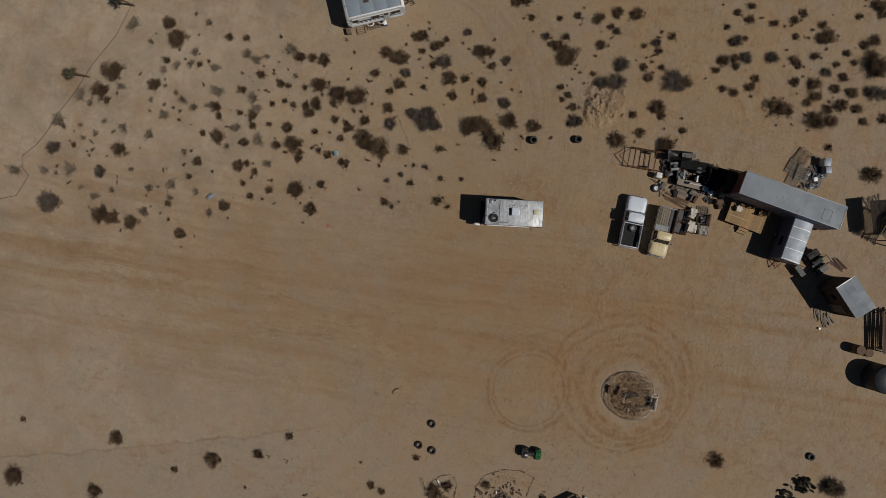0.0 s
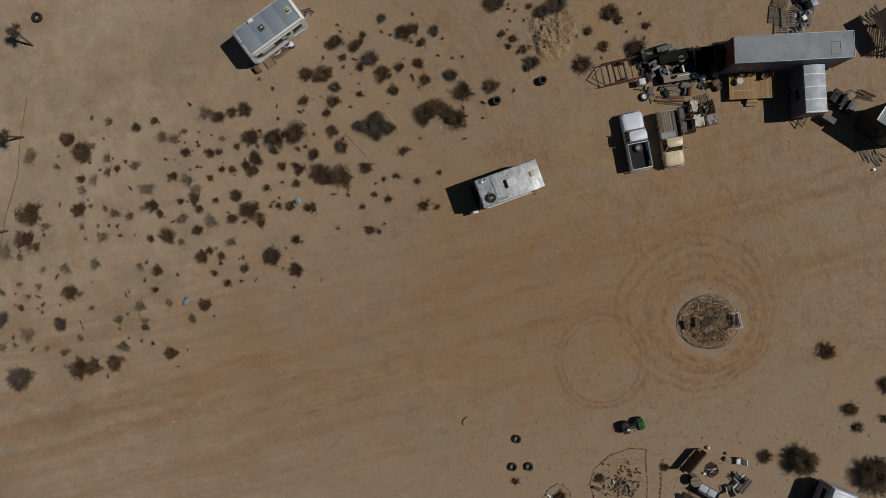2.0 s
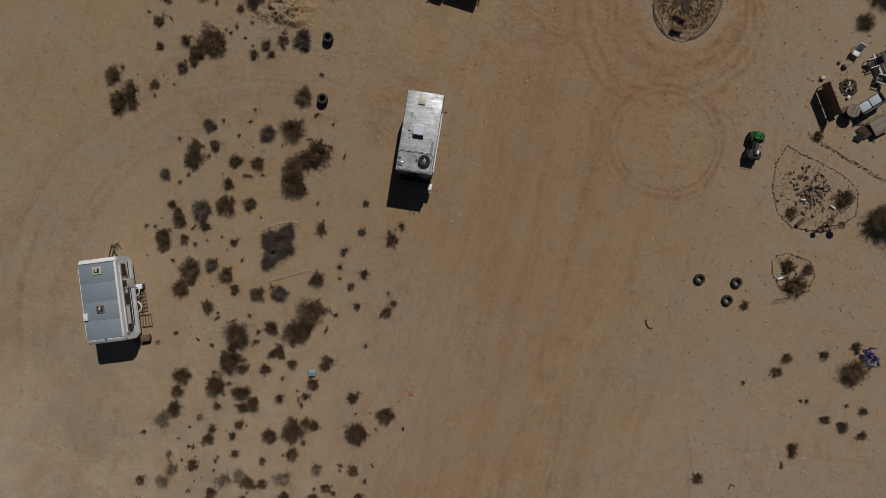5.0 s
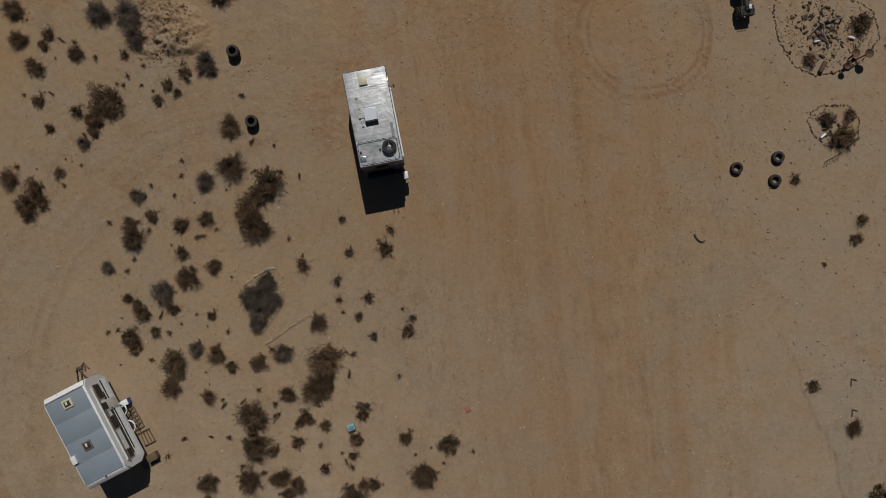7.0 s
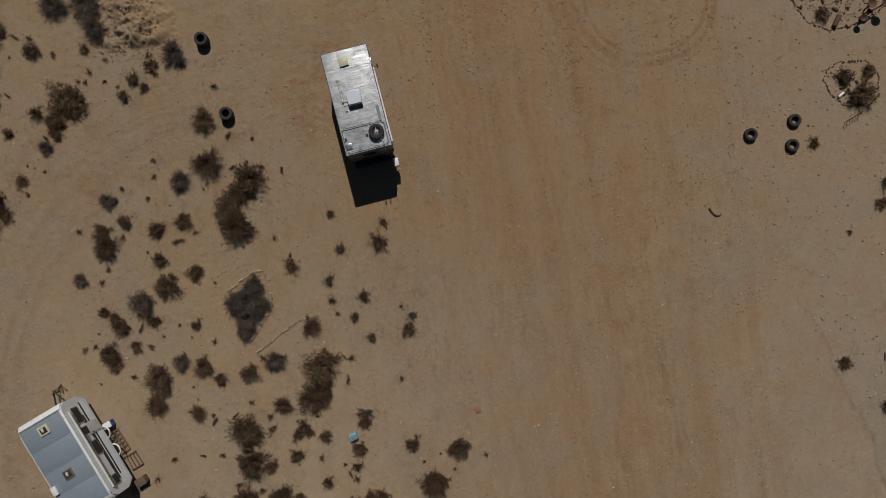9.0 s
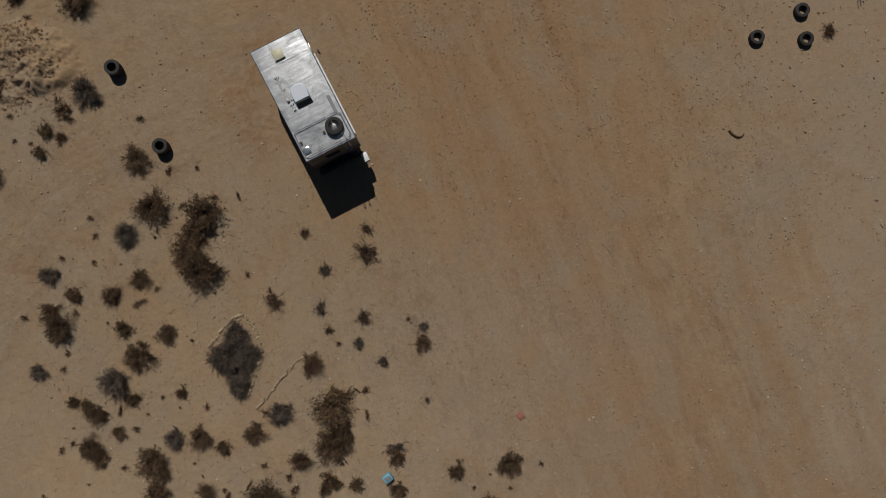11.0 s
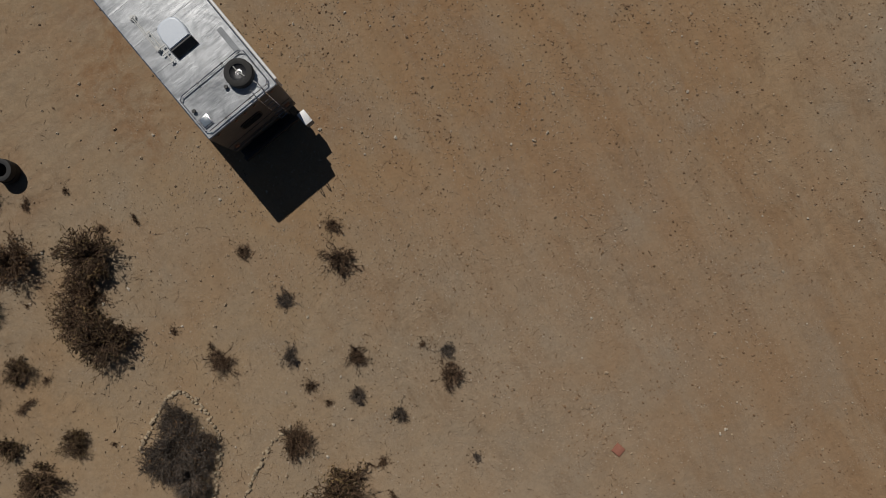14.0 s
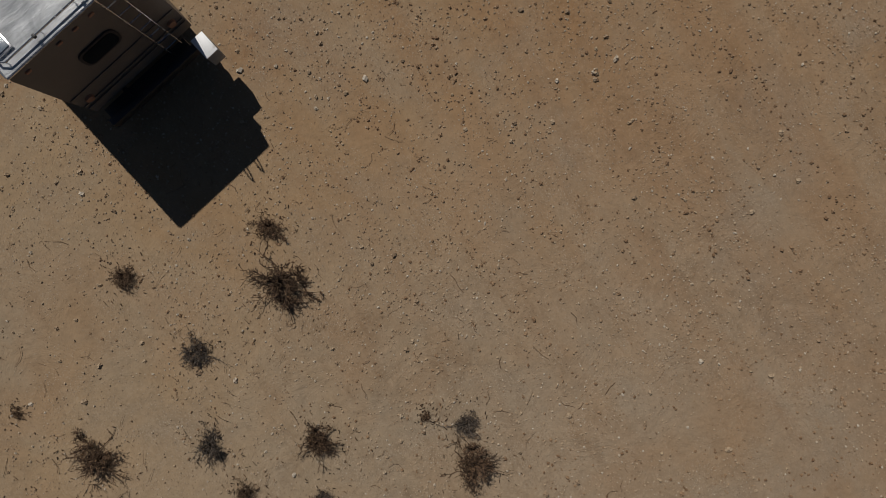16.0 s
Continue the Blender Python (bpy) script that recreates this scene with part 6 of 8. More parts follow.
def stone_row(owner, pts, step, size, seed, wobble=0.06, close=False, meshes=STONES):
    """Stones along a line, each a piece of its own under the owner."""
    rnd = random.Random(seed)
    pts = [Vector((*p, 0)) for p in (list(pts) + [pts[0]] if close else pts)]
    base = owner.matrix_basis.translation
    for a, b in zip(pts[:-1], pts[1:]):
        count = max(1, round((b - a).length / step))
        for k in range(count):
            p = a.lerp(b, (k + rnd.uniform(-0.3, 0.3)) / count)
            s = size * rnd.uniform(0.6, 1.35)
            ob = part("stone", rnd.choice(meshes), None, owner)
            ob.matrix_basis = Matrix.Translation((p.x - base.x + rnd.uniform(-wobble, wobble), p.y - base.y + rnd.uniform(-wobble, wobble), s * 0.35)) @ Euler((rnd.uniform(-0.3, 0.3), rnd.uniform(-0.3, 0.3), rnd.uniform(0, 6.3))).to_matrix().to_4x4() @ Matrix.Diagonal((s, s * rnd.uniform(0.7, 1), s, 1))


fp = thing("fire_pit", pose(26.2, 21.0, 0), "ring of dark stones round charred logs", "fire pit")
stone_row(fp, [(26.2 + 0.55 * math.cos(a), 21.0 + 0.55 * math.sin(a)) for a in np.arange(0, 6.28, 0.5)], 0.15, 0.11, 3, 0.04, True, DARK_STONES)
bm = bmesh.new()
add_prism(bm, [(0.5 * math.cos(a) * (1 + 0.12 * math.sin(4 * a)), 0.5 * math.sin(a)) for a in np.arange(0, 6.28, 0.3)], 0.0, 0.035)
part("ash_bed", bm, LINER, fp, "black charred ash")
for k in range(7):
    a = k * 0.9
    tube_part("log", fp, (BARK, BARK, SACK)[k % 3], [(0.4 * math.cos(a), 0.4 * math.sin(a), 0.06), (-0.25 * math.cos(a + 0.5), -0.25 * math.sin(a + 0.5), 0.16)], 0.05, seg=8)


def long_bench(m):
    b = thing("high_backed_bench", m, "long brown wooden bench with a high back", "bench")
    for k in range(4):
        box_part("seat_slat", b, BROWNWOOD, -0.05 + 0.13 * k - 0.15, 0, 0.45, 0.11, 2.7, 0.04)
    for k in range(7):
        box_part("back_slat", b, BROWNWOOD, -0.34 - 0.012 * k, 0, 0.55 + 0.14 * k, 0.04, 2.7, 0.12)
    for y in (-1.2, 0, 1.2):
        box_part("leg", b, BROWNWOOD, 0.12, y, 0.21, 0.08, 0.08, 0.43)
        box_part("back_post", b, BROWNWOOD, -0.39, y, 0.75, 0.07, 0.08, 1.5)


long_bench(pose(25.2, 19.65, 0, 0, 0, 41) @ Matrix.Diagonal((1, 0.86, 1, 1)))


def round_table(m):
    t = thing("round_table", m, "round brown wooden spool table", "table")
    for z in (0.06, 0.72):
        bm = bmesh.new()
        add_cyl(bm, (0, 0, z - 0.03), (0, 0, z + 0.03), 0.52, seg=28)
        part("disc", bm, BROWNWOOD, t)
    for k in range(7):
        box_part("board", t, GREYWOOD, -0.39 + 0.13 * k, 0, 0.757, 0.12, 2 * math.sqrt(0.25 - (0.39 - 0.13 * k) ** 2), 0.016)
    bm = bmesh.new()
    add_cyl(bm, (0, 0, 0.08), (0, 0, 0.7), 0.22, seg=18)
    part("core", bm, BROWNWOOD, t)


round_table(pose(26.7, 19.25, 0) @ Matrix.Diagonal((0.9, 0.9, 1, 1)))


def sofa(m):
    s = thing("garden_sofa", m, "garden sofa with two blue-grey cushions", "sofa")
    box_part("base", s, BLACK, 0, 0, 0.25, 2.2, 0.8, 0.3, bevel=0.02)
    box_part("back", s, BLACK, 0, 0.42, 0.6, 2.3, 0.14, 0.6, bevel=0.02)
    for x in (-0.55, 0.55):
        box_part("cushion", s, CUSHION, x, -0.03, 0.47, 1.02, 0.7, 0.15, bevel=0.05)
    for x in (-1.08, 1.08):
        for y in (-0.32, 0.32):
            box_part("leg", s, BLACK, x, y, 0.06, 0.08, 0.08, 0.12)
        box_part("armrest", s, BLACK, x * 1.02, 0, 0.55, 0.1, 0.8, 0.3, bevel=0.02)


sofa(pose(27.75, 20.2, 0, 0, 0, -128) @ Matrix.Diagonal((0.82, 0.85, 1, 1)))


def lounge_chair(m, label, frame_mat, pad):
    c = thing("lounge_chair", m, label, "lounge chair", "chairs round the fire")
    box_part("seat", c, pad, 0, 0.05, 0.38, 0.6, 0.6, 0.08, bevel=0.03)
    box_part("backrest", c, pad, 0, -0.4, 0.66, 0.6, 0.1, 0.66, rx=28, bevel=0.03)
    for x in (-0.34, 0.34):
        box_part("armrest", c, frame_mat, x, 0.0, 0.58, 0.07, 0.66, 0.04)
        for y in (-0.3, 0.3):
            box_part("leg", c, frame_mat, x, y, 0.28, 0.05, 0.05, 0.56)
    return c


lounge_chair(pose(27.0, 22.95, 0, 0, 0, 130) @ Matrix.Scale(0.85, 4), "black lounge chair with white armrests", OFFWHITE, PLASTIC)
lounge_chair(pose(27.9, 22.1, 0, 0, 0, 95) @ Matrix.Scale(0.85, 4), "black lounge chair with white armrests", OFFWHITE, PLASTIC)
lounge_chair(pose(25.75, 23.35, 0, 0, 0, 170) @ Matrix.Scale(0.8, 4), "pale lounge chair beside the fire place", GREYWOOD, WHITE)
st = thing("slatted_lounger", pose(27.75, 23.35, 0, 0, 0, 42), "dark slatted lounger with a white beam", "lounger")
for k in range(7):
    box_part("slat", st, BLACK if k % 2 else GREYWOOD, 0.15 * k - 0.45, 0, 0.36, 0.11, 1.4, 0.04)
for y in (-0.6, 0.6):
    box_part("rail", st, BLACK, 0, y, 0.3, 1.1, 0.06, 0.08)
    for x in (-0.45, 0.45):
        box_part("leg", st, BLACK, x, y, 0.14, 0.06, 0.06, 0.28)
box_part("beam", st, OFFWHITE, -0.55, 0, 0.4, 0.1, 1.5, 0.1)
for x, y, s, mt in ((24.25, 20.95, 0.28, SACK), (25.0, 22.4, 0.2, GREYWOOD), (25.45, 22.3, 0.34, GREYWOOD), (26.4, 20.3, 0.22, WHITE), (26.8, 22.4, 0.14, CLAY)):
    bm = bmesh.new()
    add_box(bm, 0, 0, s * 0.4, s, s * 0.8, s * 0.8, bevel=0.02)
    add_box(bm, 0, 0, s * 0.82, s * 0.7, s * 0.5, 0.02)
    single("box", bm, mt, pose(x, y, 0, 0, 0, x * 30), "small weathered box beside the fire place", "box", "boxes by the fire")


def broken_cart(m):
    """A collapsed handcart: a board bed on low bearers, a fallen dark side and poles lying across it."""
    c = thing("wooden_cart", m, "collapsed grey wooden handcart with loose poles", "cart")
    for k in range(8):
        box_part("plank", c, GREYWOOD, 0, -0.5 + 0.142 * k, 0.42, 1.25, 0.135, 0.03, rz=random.uniform(-1, 1))
    for x in (-0.45, 0.45):
        box_part("bearer", c, BROWNWOOD, x, 0, 0.36, 0.08, 1.2, 0.08)
        for y in (-0.45, 0.45):
            box_part("leg", c, BROWNWOOD, x, y, 0.17, 0.07, 0.07, 0.34)
    box_part("fallen_side", c, BROWNWOOD, -1.05, 0.05, 0.16, 0.55, 0.9, 0.04, ry=-24, rz=14, label="dark fallen side board")
    box_part("torn_sheet", c, LINER, -1.5, -0.1, 0.2, 0.6, 0.5, 0.02, ry=-20, rz=40, label="torn black sheet")
    for pts, r in (([(-0.62, -0.95, 0.05), (-0.6, 0.9, 0.5)], 0.025), ([(0.5, 0.15, 0.46), (1.9, -0.1, 0.06)], 0.03), ([(0.68, -0.8, 0.04), (0.62, 0.85, 0.48)], 0.025), ([(-1.1, 0.7, 0.05), (0.2, 0.62, 0.5)], 0.025)):
        tube_part("pole", c, GREYWOOD, pts, r, seg=7)


broken_cart(pose(28.95, 19.1, 0, 0, 0, 48))


# ---- stone-edged beds ----
def bed(outline, size, seed, label, infill, inside):
    cx, cy = sum(p[0] for p in outline) / len(outline), sum(p[1] for p in outline) / len(outline)
    b = thing("stone_bed", pose(cx, cy, 0), label, "stone bed", "stone-edged beds")
    stone_row(b, outline, 0.095, size, seed, 0.05, True, DARK_STONES)
    rnd = random.Random(seed + 5)
    for k in range(infill):
        w = [rnd.random() ** 1.2 for _ in outline]
        x, y = sum(a * p[0] for a, p in zip(w, outline)) / sum(w), sum(a * p[1] for a, p in zip(w, outline)) / sum(w)
        x, y = cx + (x - cx) * 1.75, cy + (y - cy) * 1.75
        s = rnd.uniform(0.04, 0.125)
        ob = part("stone", rnd.choice(DARK_STONES), None, b)
        ob.matrix_basis = Matrix.Translation((x - cx, y - cy, s * 0.35)) @ Euler((0, 0, rnd.uniform(0, 6))).to_matrix().to_4x4() @ Matrix.Diagonal((s * rnd.uniform(0.9, 2.2), s * 0.75, s, 1))


BED_A = [(23.63, 15.68), (23.33, 14.31), (23.69, 12.55), (24.62, 11.06), (25.82, 10.45), (26.99, 10.61), (28.77, 11.41), (29.79, 12.74), (29.41, 14.34), (28.27, 15.03), (26.53, 15.35), (24.77, 15.52)]
bed(BED_A, 0.05, 11, "stone-edged bed with rocks and driftwood", 120, True)
bed([(25.39, 7.71), (25.77, 6.86), (26.45, 6.24), (27.82, 6.11), (28.44, 6.69), (28.51, 7.88), (27.83, 8.67), (26.29, 8.66), (25.6, 8.22)], 0.05, 12, "small stone-edged bed round a shrub", 40, True)
row = thing("stone_row", pose(27.5, 16.5, 0), "row of stones edging a footpath", "stone row")
stone_row(row, [(24.62, 16.98), (25.8, 16.73), (27.39, 16.36), (28.87, 16.08), (30.87, 15.71)], 0.045, 0.045, 13, 0.12, False, DARK_STONES + STONES)
ring = thing("stone_ring", pose(31.5, 16.0, 0), "small ring of stones at the path's end", "stone ring")
stone_row(ring, [(31.5 + 0.5 * math.cos(a), 16.0 + 0.5 * math.sin(a)) for a in np.arange(0, 6.2, 0.6)], 0.17, 0.13, 14, 0.08, True)
bush_ring = thing("stone_border", pose(-7.1, -3.0, 0), "low border of stones round a large shrub", "stone border")
stone_row(bush_ring, [(-6.55, -1.16), (-7.09, -1.19), (-7.72, -1.58), (-8.12, -1.94), (-8.63, -2.19)], 0.075, 0.07, 15, 0.05, False, PALE_STONES)
stone_row(bush_ring, [(-6.55, -1.16), (-6.3, -1.59), (-6.13, -2.27), (-6.15, -2.92), (-6.46, -3.65), (-6.91, -4.3), (-7.44, -4.92), (-7.98, -4.87)], 0.065, 0.065, 16, 0.07, False, PALE_STONES)
border = thing("stone_border", pose(-6.0, -5.0, 0), "thin line of small stones on the sand", "stone border")
stone_row(border, [(-3.99, -3.89), (-4.51, -3.96), (-5.0, -4.15), (-5.43, -4.49), (-5.87, -4.71), (-6.3, -5.16), (-6.74, -5.38), (-7.22, -5.69)], 0.075, 0.062, 17, 0.05, False, PALE_STONES)

# driftwood, pots and finds in the large bed
for k, (x, y, rz, ln) in enumerate(((26.1, 13.4, 40, 1.8), (26.4, 13.0, 110, 1.5), (26.9, 13.7, 15, 1.3), (28.3, 11.9, 70, 1.1))):
    bm = bmesh.new()
    add_tube(bm, [(-ln / 2, 0, 0.06), (0, 0.12, 0.16), (ln / 3, 0.02, 0.3), (ln / 2, 0.2, 0.2)], 0.05, 7)
    add_tube(bm, [(0, 0.12, 0.16), (0.2, 0.45, 0.3)], 0.03, 6)
    single("driftwood", bm, GREYWOOD, pose(x, y, 0, 0, 0, rz), "twisted grey driftwood among stones", "driftwood", "driftwood pieces")
stand = thing("bowl_stand", pose(27.95, 11.3, 0), "rusty stand of posts with round dark bowls", "stand")
for x, y, z, r in ((-0.5, -0.42, 0.55, 0.2), (-0.12, 0.3, 0.75, 0.25), (0.6, 0.25, 0.85, 0.27), (-0.05, 0.0, 0.4, 0.12)):
    bm = bmesh.new()
    add_lathe(bm, [(0.02, z - 0.16), (r * 0.6, z - 0.13), (r, z), (r * 0.93, z + 0.015), (r * 0.5, z - 0.08), (0.02, z - 0.1)], Matrix.Translation((x, y, 0)), 24)
    part("bowl", bm, BROWNWOOD, stand)
    tube_part("post", stand, RUST, [(x * 0.6, y * 0.6, 0.0), (x, y, z - 0.15)], 0.045, seg=8)
tube_part("brace", stand, RUST, [(-0.4, -0.33, 0.3), (0.5, 0.2, 0.45)], 0.04, seg=8)
bm = bmesh.new()
add_box(bm, 0, 0, 0.12, 0.75, 0.25, 0.22, bevel=0.06)
single("log", bm, BROWNWOOD, pose(26.25, 10.95, 0, 0, 0, 62), "short dark brown log on the stone bed", "log")
bm = bmesh.new()
add_box(bm, 0, 0, 0.06, 0.26, 0.2, 0.12, bevel=0.01)
single("brick", bm, CLAY, pose(26.95, 10.72, 0, 0, 0, 35), "loose red brick at the bed's edge", "brick")
for x, y, mt in ((28.04, 12.72, WHITE), (25.9, 12.5, OFFWHITE), (26.28, 6.8, WHITE)):
    bm = bmesh.new()
    add_cyl(bm, (-0.17, 0, 0.08), (0.17, 0, 0.08), 0.07, seg=14)
    add_cyl(bm, (0.17, 0, 0.08), (0.22, 0, 0.08), 0.04, seg=10)
    single("bottle", bm, mt, pose(x, y, 0, 0, 0, x * 70), "white plastic bottle lying among stones", "bottle", "bottles")
fence = thing("wire_edging", pose(26.65, 5.6, 0, 0, 0, 60), "crooked low wire edging beside the bed", "edging")
for k in range(6):
    tube_part("stake", fence, BARK, [(0.16 * k - 0.4, -0.1 * k, 0), (0.16 * k - 0.36, -0.1 * k + 0.1, 0.55)], 0.02)

# ---- house ----
def shingle_roof(h, corner, along, up, rows, name, stuff_rows):
    """Overlapping shingle courses on a slope; each course is one strip cut into tabs."""
    corner, along, up = Vector(corner), Vector(along), Vector(up)
    nrm = along.cross(up).normalized()
    if nrm.z < 0:
        nrm = -nrm
    bm = bmesh.new()
    rnd = random.Random(8)
    count = round(along.length / 0.33)
    for r in range(rows):
        for k in range(-1, count):
            a0 = max(0.0, (k + 0.5 * (r % 2)) / count)
            a1 = min(1.0, (k + 0.94 + 0.5 * (r % 2)) / count)
            if a1 <= a0:
                continue
            u0, u1 = r / rows, min(1.0, (r + 1.3) / rows)
            lift = 0.022 + rnd.uniform(0, 0.008)
            vs = [bm.verts.new(corner + along * a + up * u + nrm * z) for a, u, z in ((a0, u0, lift), (a1, u0, lift), (a1, u1, 0.006), (a0, u1, 0.006), (a0, u0, 0.0), (a1, u0, 0.0))]
            bm.faces.new(vs[:4])
            bm.faces.new((vs[4], vs[5], vs[1], vs[0]))
    me = bpy.data.meshes.new(name)
    bm.to_mesh(me)
    bm.free()
    me.materials.append(SHINGLE_ISLAND)
    ob = new(name, me)
    ob.parent = h
    tagged(ob, "overlapping grey shingles", kind="stuff")


def island_shingle():
    m, n, l, b = nodes_of("grey_shingle_tabs", 0.9)
    rnd = n.new("ShaderNodeNewGeometry").outputs["Random Per Island"]
    co = n.new("ShaderNodeTexCoord").outputs["Object"]
    col = mix(n, l, rnd, (0.125, 0.16, 0.18), (0.215, 0.258, 0.282))
    col = mix(n, l, 0.4, col, mix(n, l, ramp(n, l, noise_node(n, l, co, 40, 4), 0.3, 0.7), (0.3, 0.3, 0.3), (0.7, 0.7, 0.7)), "OVERLAY")
    l.new(col, b.inputs["Base Color"])
    return m


SHINGLE_ISLAND = island_shingle()


def house():
    h = thing("house", pose(33.1, 12.75, 0, 0, 0, -8), "single-storey house with a grey shingle roof", "house")
    # local x runs in from the eave, y along it
    bm = bmesh.new()
    add_prism(bm, [(0.35, 2.45), (3.0, 3.5), (5.65, 2.45), (5.65, 0), (0.35, 0)], 0.3, 4.2, Matrix(((1, 0, 0, 0), (0, 0, 1, 0), (0, 1, 0, 0), (0, 0, 0, 1))))
    part("wall", bm, STUCCO, h, "dark stucco walls")
    shingle_roof(h, (0, 0, 2.42), (0, 4.5, 0), (3.0, 0, 1.18), 20, "roof", 0)
    shingle_roof(h, (6.0, 0, 2.42), (0, 4.5, 0), (-3.0, 0, 1.18), 20, "roof", 0)
    for x0, x1, z0, z1 in ((0, 3.0, 2.41, 3.59), (6.0, 3.0, 2.41, 3.59)):
        bm = bmesh.new()
        vs = [bm.verts.new(p) for p in ((x0, 0, z0), (x0, 4.5, z0), (x1, 4.5, z1), (x1, 0, z1))]
        bm.faces.new(vs)
        bmesh.ops.solidify(bm, geom=bm.faces[:], thickness=-0.06)
        part("roof_board", bm, GREYWOOD, h)
    part_w = new("wing")
    part_w.parent = h
    bm = bmesh.new()
    add_box(bm, 5.4, -2.6, 1.2, 4.4, 5.0, 2.4)
    part("wall", bm, STUCCO, part_w)
    shingle_roof(part_w, (2.9, -1.4, 2.5), (0, -3.9, 0), (2.6, 0, 0.95), 18, "roof", 0)
    shingle_roof(part_w, (8.1, -1.4, 2.5), (0, -3.9, 0), (-2.6, 0, 0.95), 18, "roof", 0)
    bm = bmesh.new()
    for x0, x1 in ((2.9, 5.5), (8.1, 5.5)):
        vs = [bm.verts.new(p) for p in ((x0, -1.4, 2.49), (x0, -5.3, 2.49), (x1, -5.3, 3.44), (x1, -1.4, 3.44))]
        bm.faces.new(vs)
    bmesh.ops.solidify(bm, geom=bm.faces[:], thickness=-0.05)
    part("roof_board", bm, GREYWOOD, part_w)
    bm = bmesh.new()
    add_cyl(bm, (1.2, 2.7, 2.85), (1.2, 2.7, 3.25), 0.09, seg=14)
    add_cyl(bm, (1.2, 2.7, 3.25), (1.2, 2.7, 3.32), 0.14, 0.1, 14)
    part("flue", bm, BLACK, h)
    for y in (1.2, 3.1):
        w = box_part("window", h, BLACK, 0.34, y, 1.4, 0.06, 0.95, 1.05)
        box_part("pane", w, GLASS, 0.31, y, 1.4, 0.03, 0.8, 0.9)
    box_part("fascia", h, OFFWHITE, 0.0, 2.25, 2.36, 0.03, 4.5, 0.14)


house()
bm = bmesh.new()
add_box(bm, 0, 0, 0.03, 1.0, 1.6, 0.03, bevel=0.005)
add_box(bm, 0.1, 0.7, 0.06, 0.9, 0.5, 0.02, rz=14)
single("plywood_sheet", bm, PLY, pose(32.35, 16.2, 0, 0, 0, -15), "sheet of raw plywood by the house wall", "plywood")
planks(31.9, 15.9, 60, 6, 1.0, BROWNWOOD, "dark broken boards by the house", fan=40, spread=0.12)
planks(32.4, 17.0, -30, 5, 1.1, GREYWOOD, "pale broken boards by the house", fan=40, spread=0.12)
for x, y, mt in ((33.9, 17.9, DARKWALL), (34.9, 18.1, BLACK)):
    bm = bmesh.new()
    add_box(bm, 0, 0, 0.3, 0.8, 0.9, 0.6, bevel=0.04)
    add_box(bm, 0, 0, 0.62, 0.7, 0.7, 0.05)
    single("storage_box", bm, mt, pose(x, y, 0, 0, 0, 20), "weathered storage box beside the house", "box", "boxes by the house")
cn = sagging_sheet("dark_canopy", 33.6, 24.0, 2.6, 2.2, 1.9, LINER, "black canopy with a pale skylight strip", rz=36, sag=-0.35)
box_part("skylight", cn, OFFWHITE, -0.75, -0.1, 1.99, 0.3, 1.1, 0.03, rz=4, bevel=0.008)


def second_trailer():
    t = thing("white_caravan", pose(30.42, 29.73, 0, 0, 0, -30), "white caravan with a rounded roof under a tree", "caravan")
    bm = bmesh.new()
    add_loft(bm, [(0.5, -2.0, 2.0, -1.15, 1.15), (2.1, -2.0, 2.0, -1.15, 1.15), (2.2, -1.96, 1.96, -1.1, 1.1)])
    soften(bm, 0.1, 3, 12)
    part("body", bm, CARAVAN_SHADE, t, "white walls tinted grey as in shade")
    bm = bmesh.new()
    add_loft(bm, [(2.15, -1.98, 1.98, -1.13, 1.13), (2.42, -1.9, 1.9, -1.0, 1.0), (2.55, -1.6, 1.6, -0.7, 0.7)])
    soften(bm, 0.12, 3, 12)
    part("roof", bm, PALEBLUE, t, "bluish white rounded roof")
    for x in (-1.1, 0.5):
        w = box_part("window", t, CHROME, x, -1.16, 1.6, 1.0, 0.04, 0.6, bevel=0.01)
        box_part("pane", w, GLASS, x, -1.18, 1.6, 0.88, 0.02, 0.48)
    box_part("bumper", t, BLACK, 0, -1.22, 0.5, 3.6, 0.1, 0.12)
    bm = bmesh.new()
    for k in range(8):
        add_box(bm, -1.75 + 0.5 * k, 0, 2.575, 0.04, 1.3, 0.02)
    part("roof_rib", bm, OFFWHITE, t)
    for x in (-1.0, 1.0):
        for y in (-1.0, 1.0):
            wheel(t, pose(x, y, 0.34, 90 if y < 0 else -90, 0, 0), 0.34)


second_trailer()

# ---- small finds ----
bm = bmesh.new()
add_box(bm, 0, 0, 0.025, 0.32, 0.32, 0.05, bevel=0.006)
single("paver", bm, RED, pose(4.91, -9.60, 0.0, 0, 0, 22), "single reddish square paver on the sand", "paver")
bk = thing("blue_bucket", pose(-2.05, -10.62, 0, 0, 0, 20), "pale blue plastic tub lying by a shrub", "tub")
bm = bmesh.new()
add_box(bm, 0, 0, 0.15, 0.42, 0.36, 0.3, bevel=0.03)
part("tub", bm, CYAN, bk)
box_part("lid", bk, GREYPAINT, 0.02, 0.0, 0.31, 0.3, 0.24, 0.03, bevel=0.01)
bm = bmesh.new()
add_bent(bm, [(0.35 * math.cos(i * 0.22), 0.6 * math.sin(i * 0.22), 0.04 + 0.02 * (i % 2)) for i in range(10)], [0.055 - 0.003 * i for i in range(10)], 7)
single("dead_branch", bm, BARK, pose(18.87, 1.02, 0, 0, 0, 200), "short curved dead branch on the sand", "branch")
bm = bmesh.new()
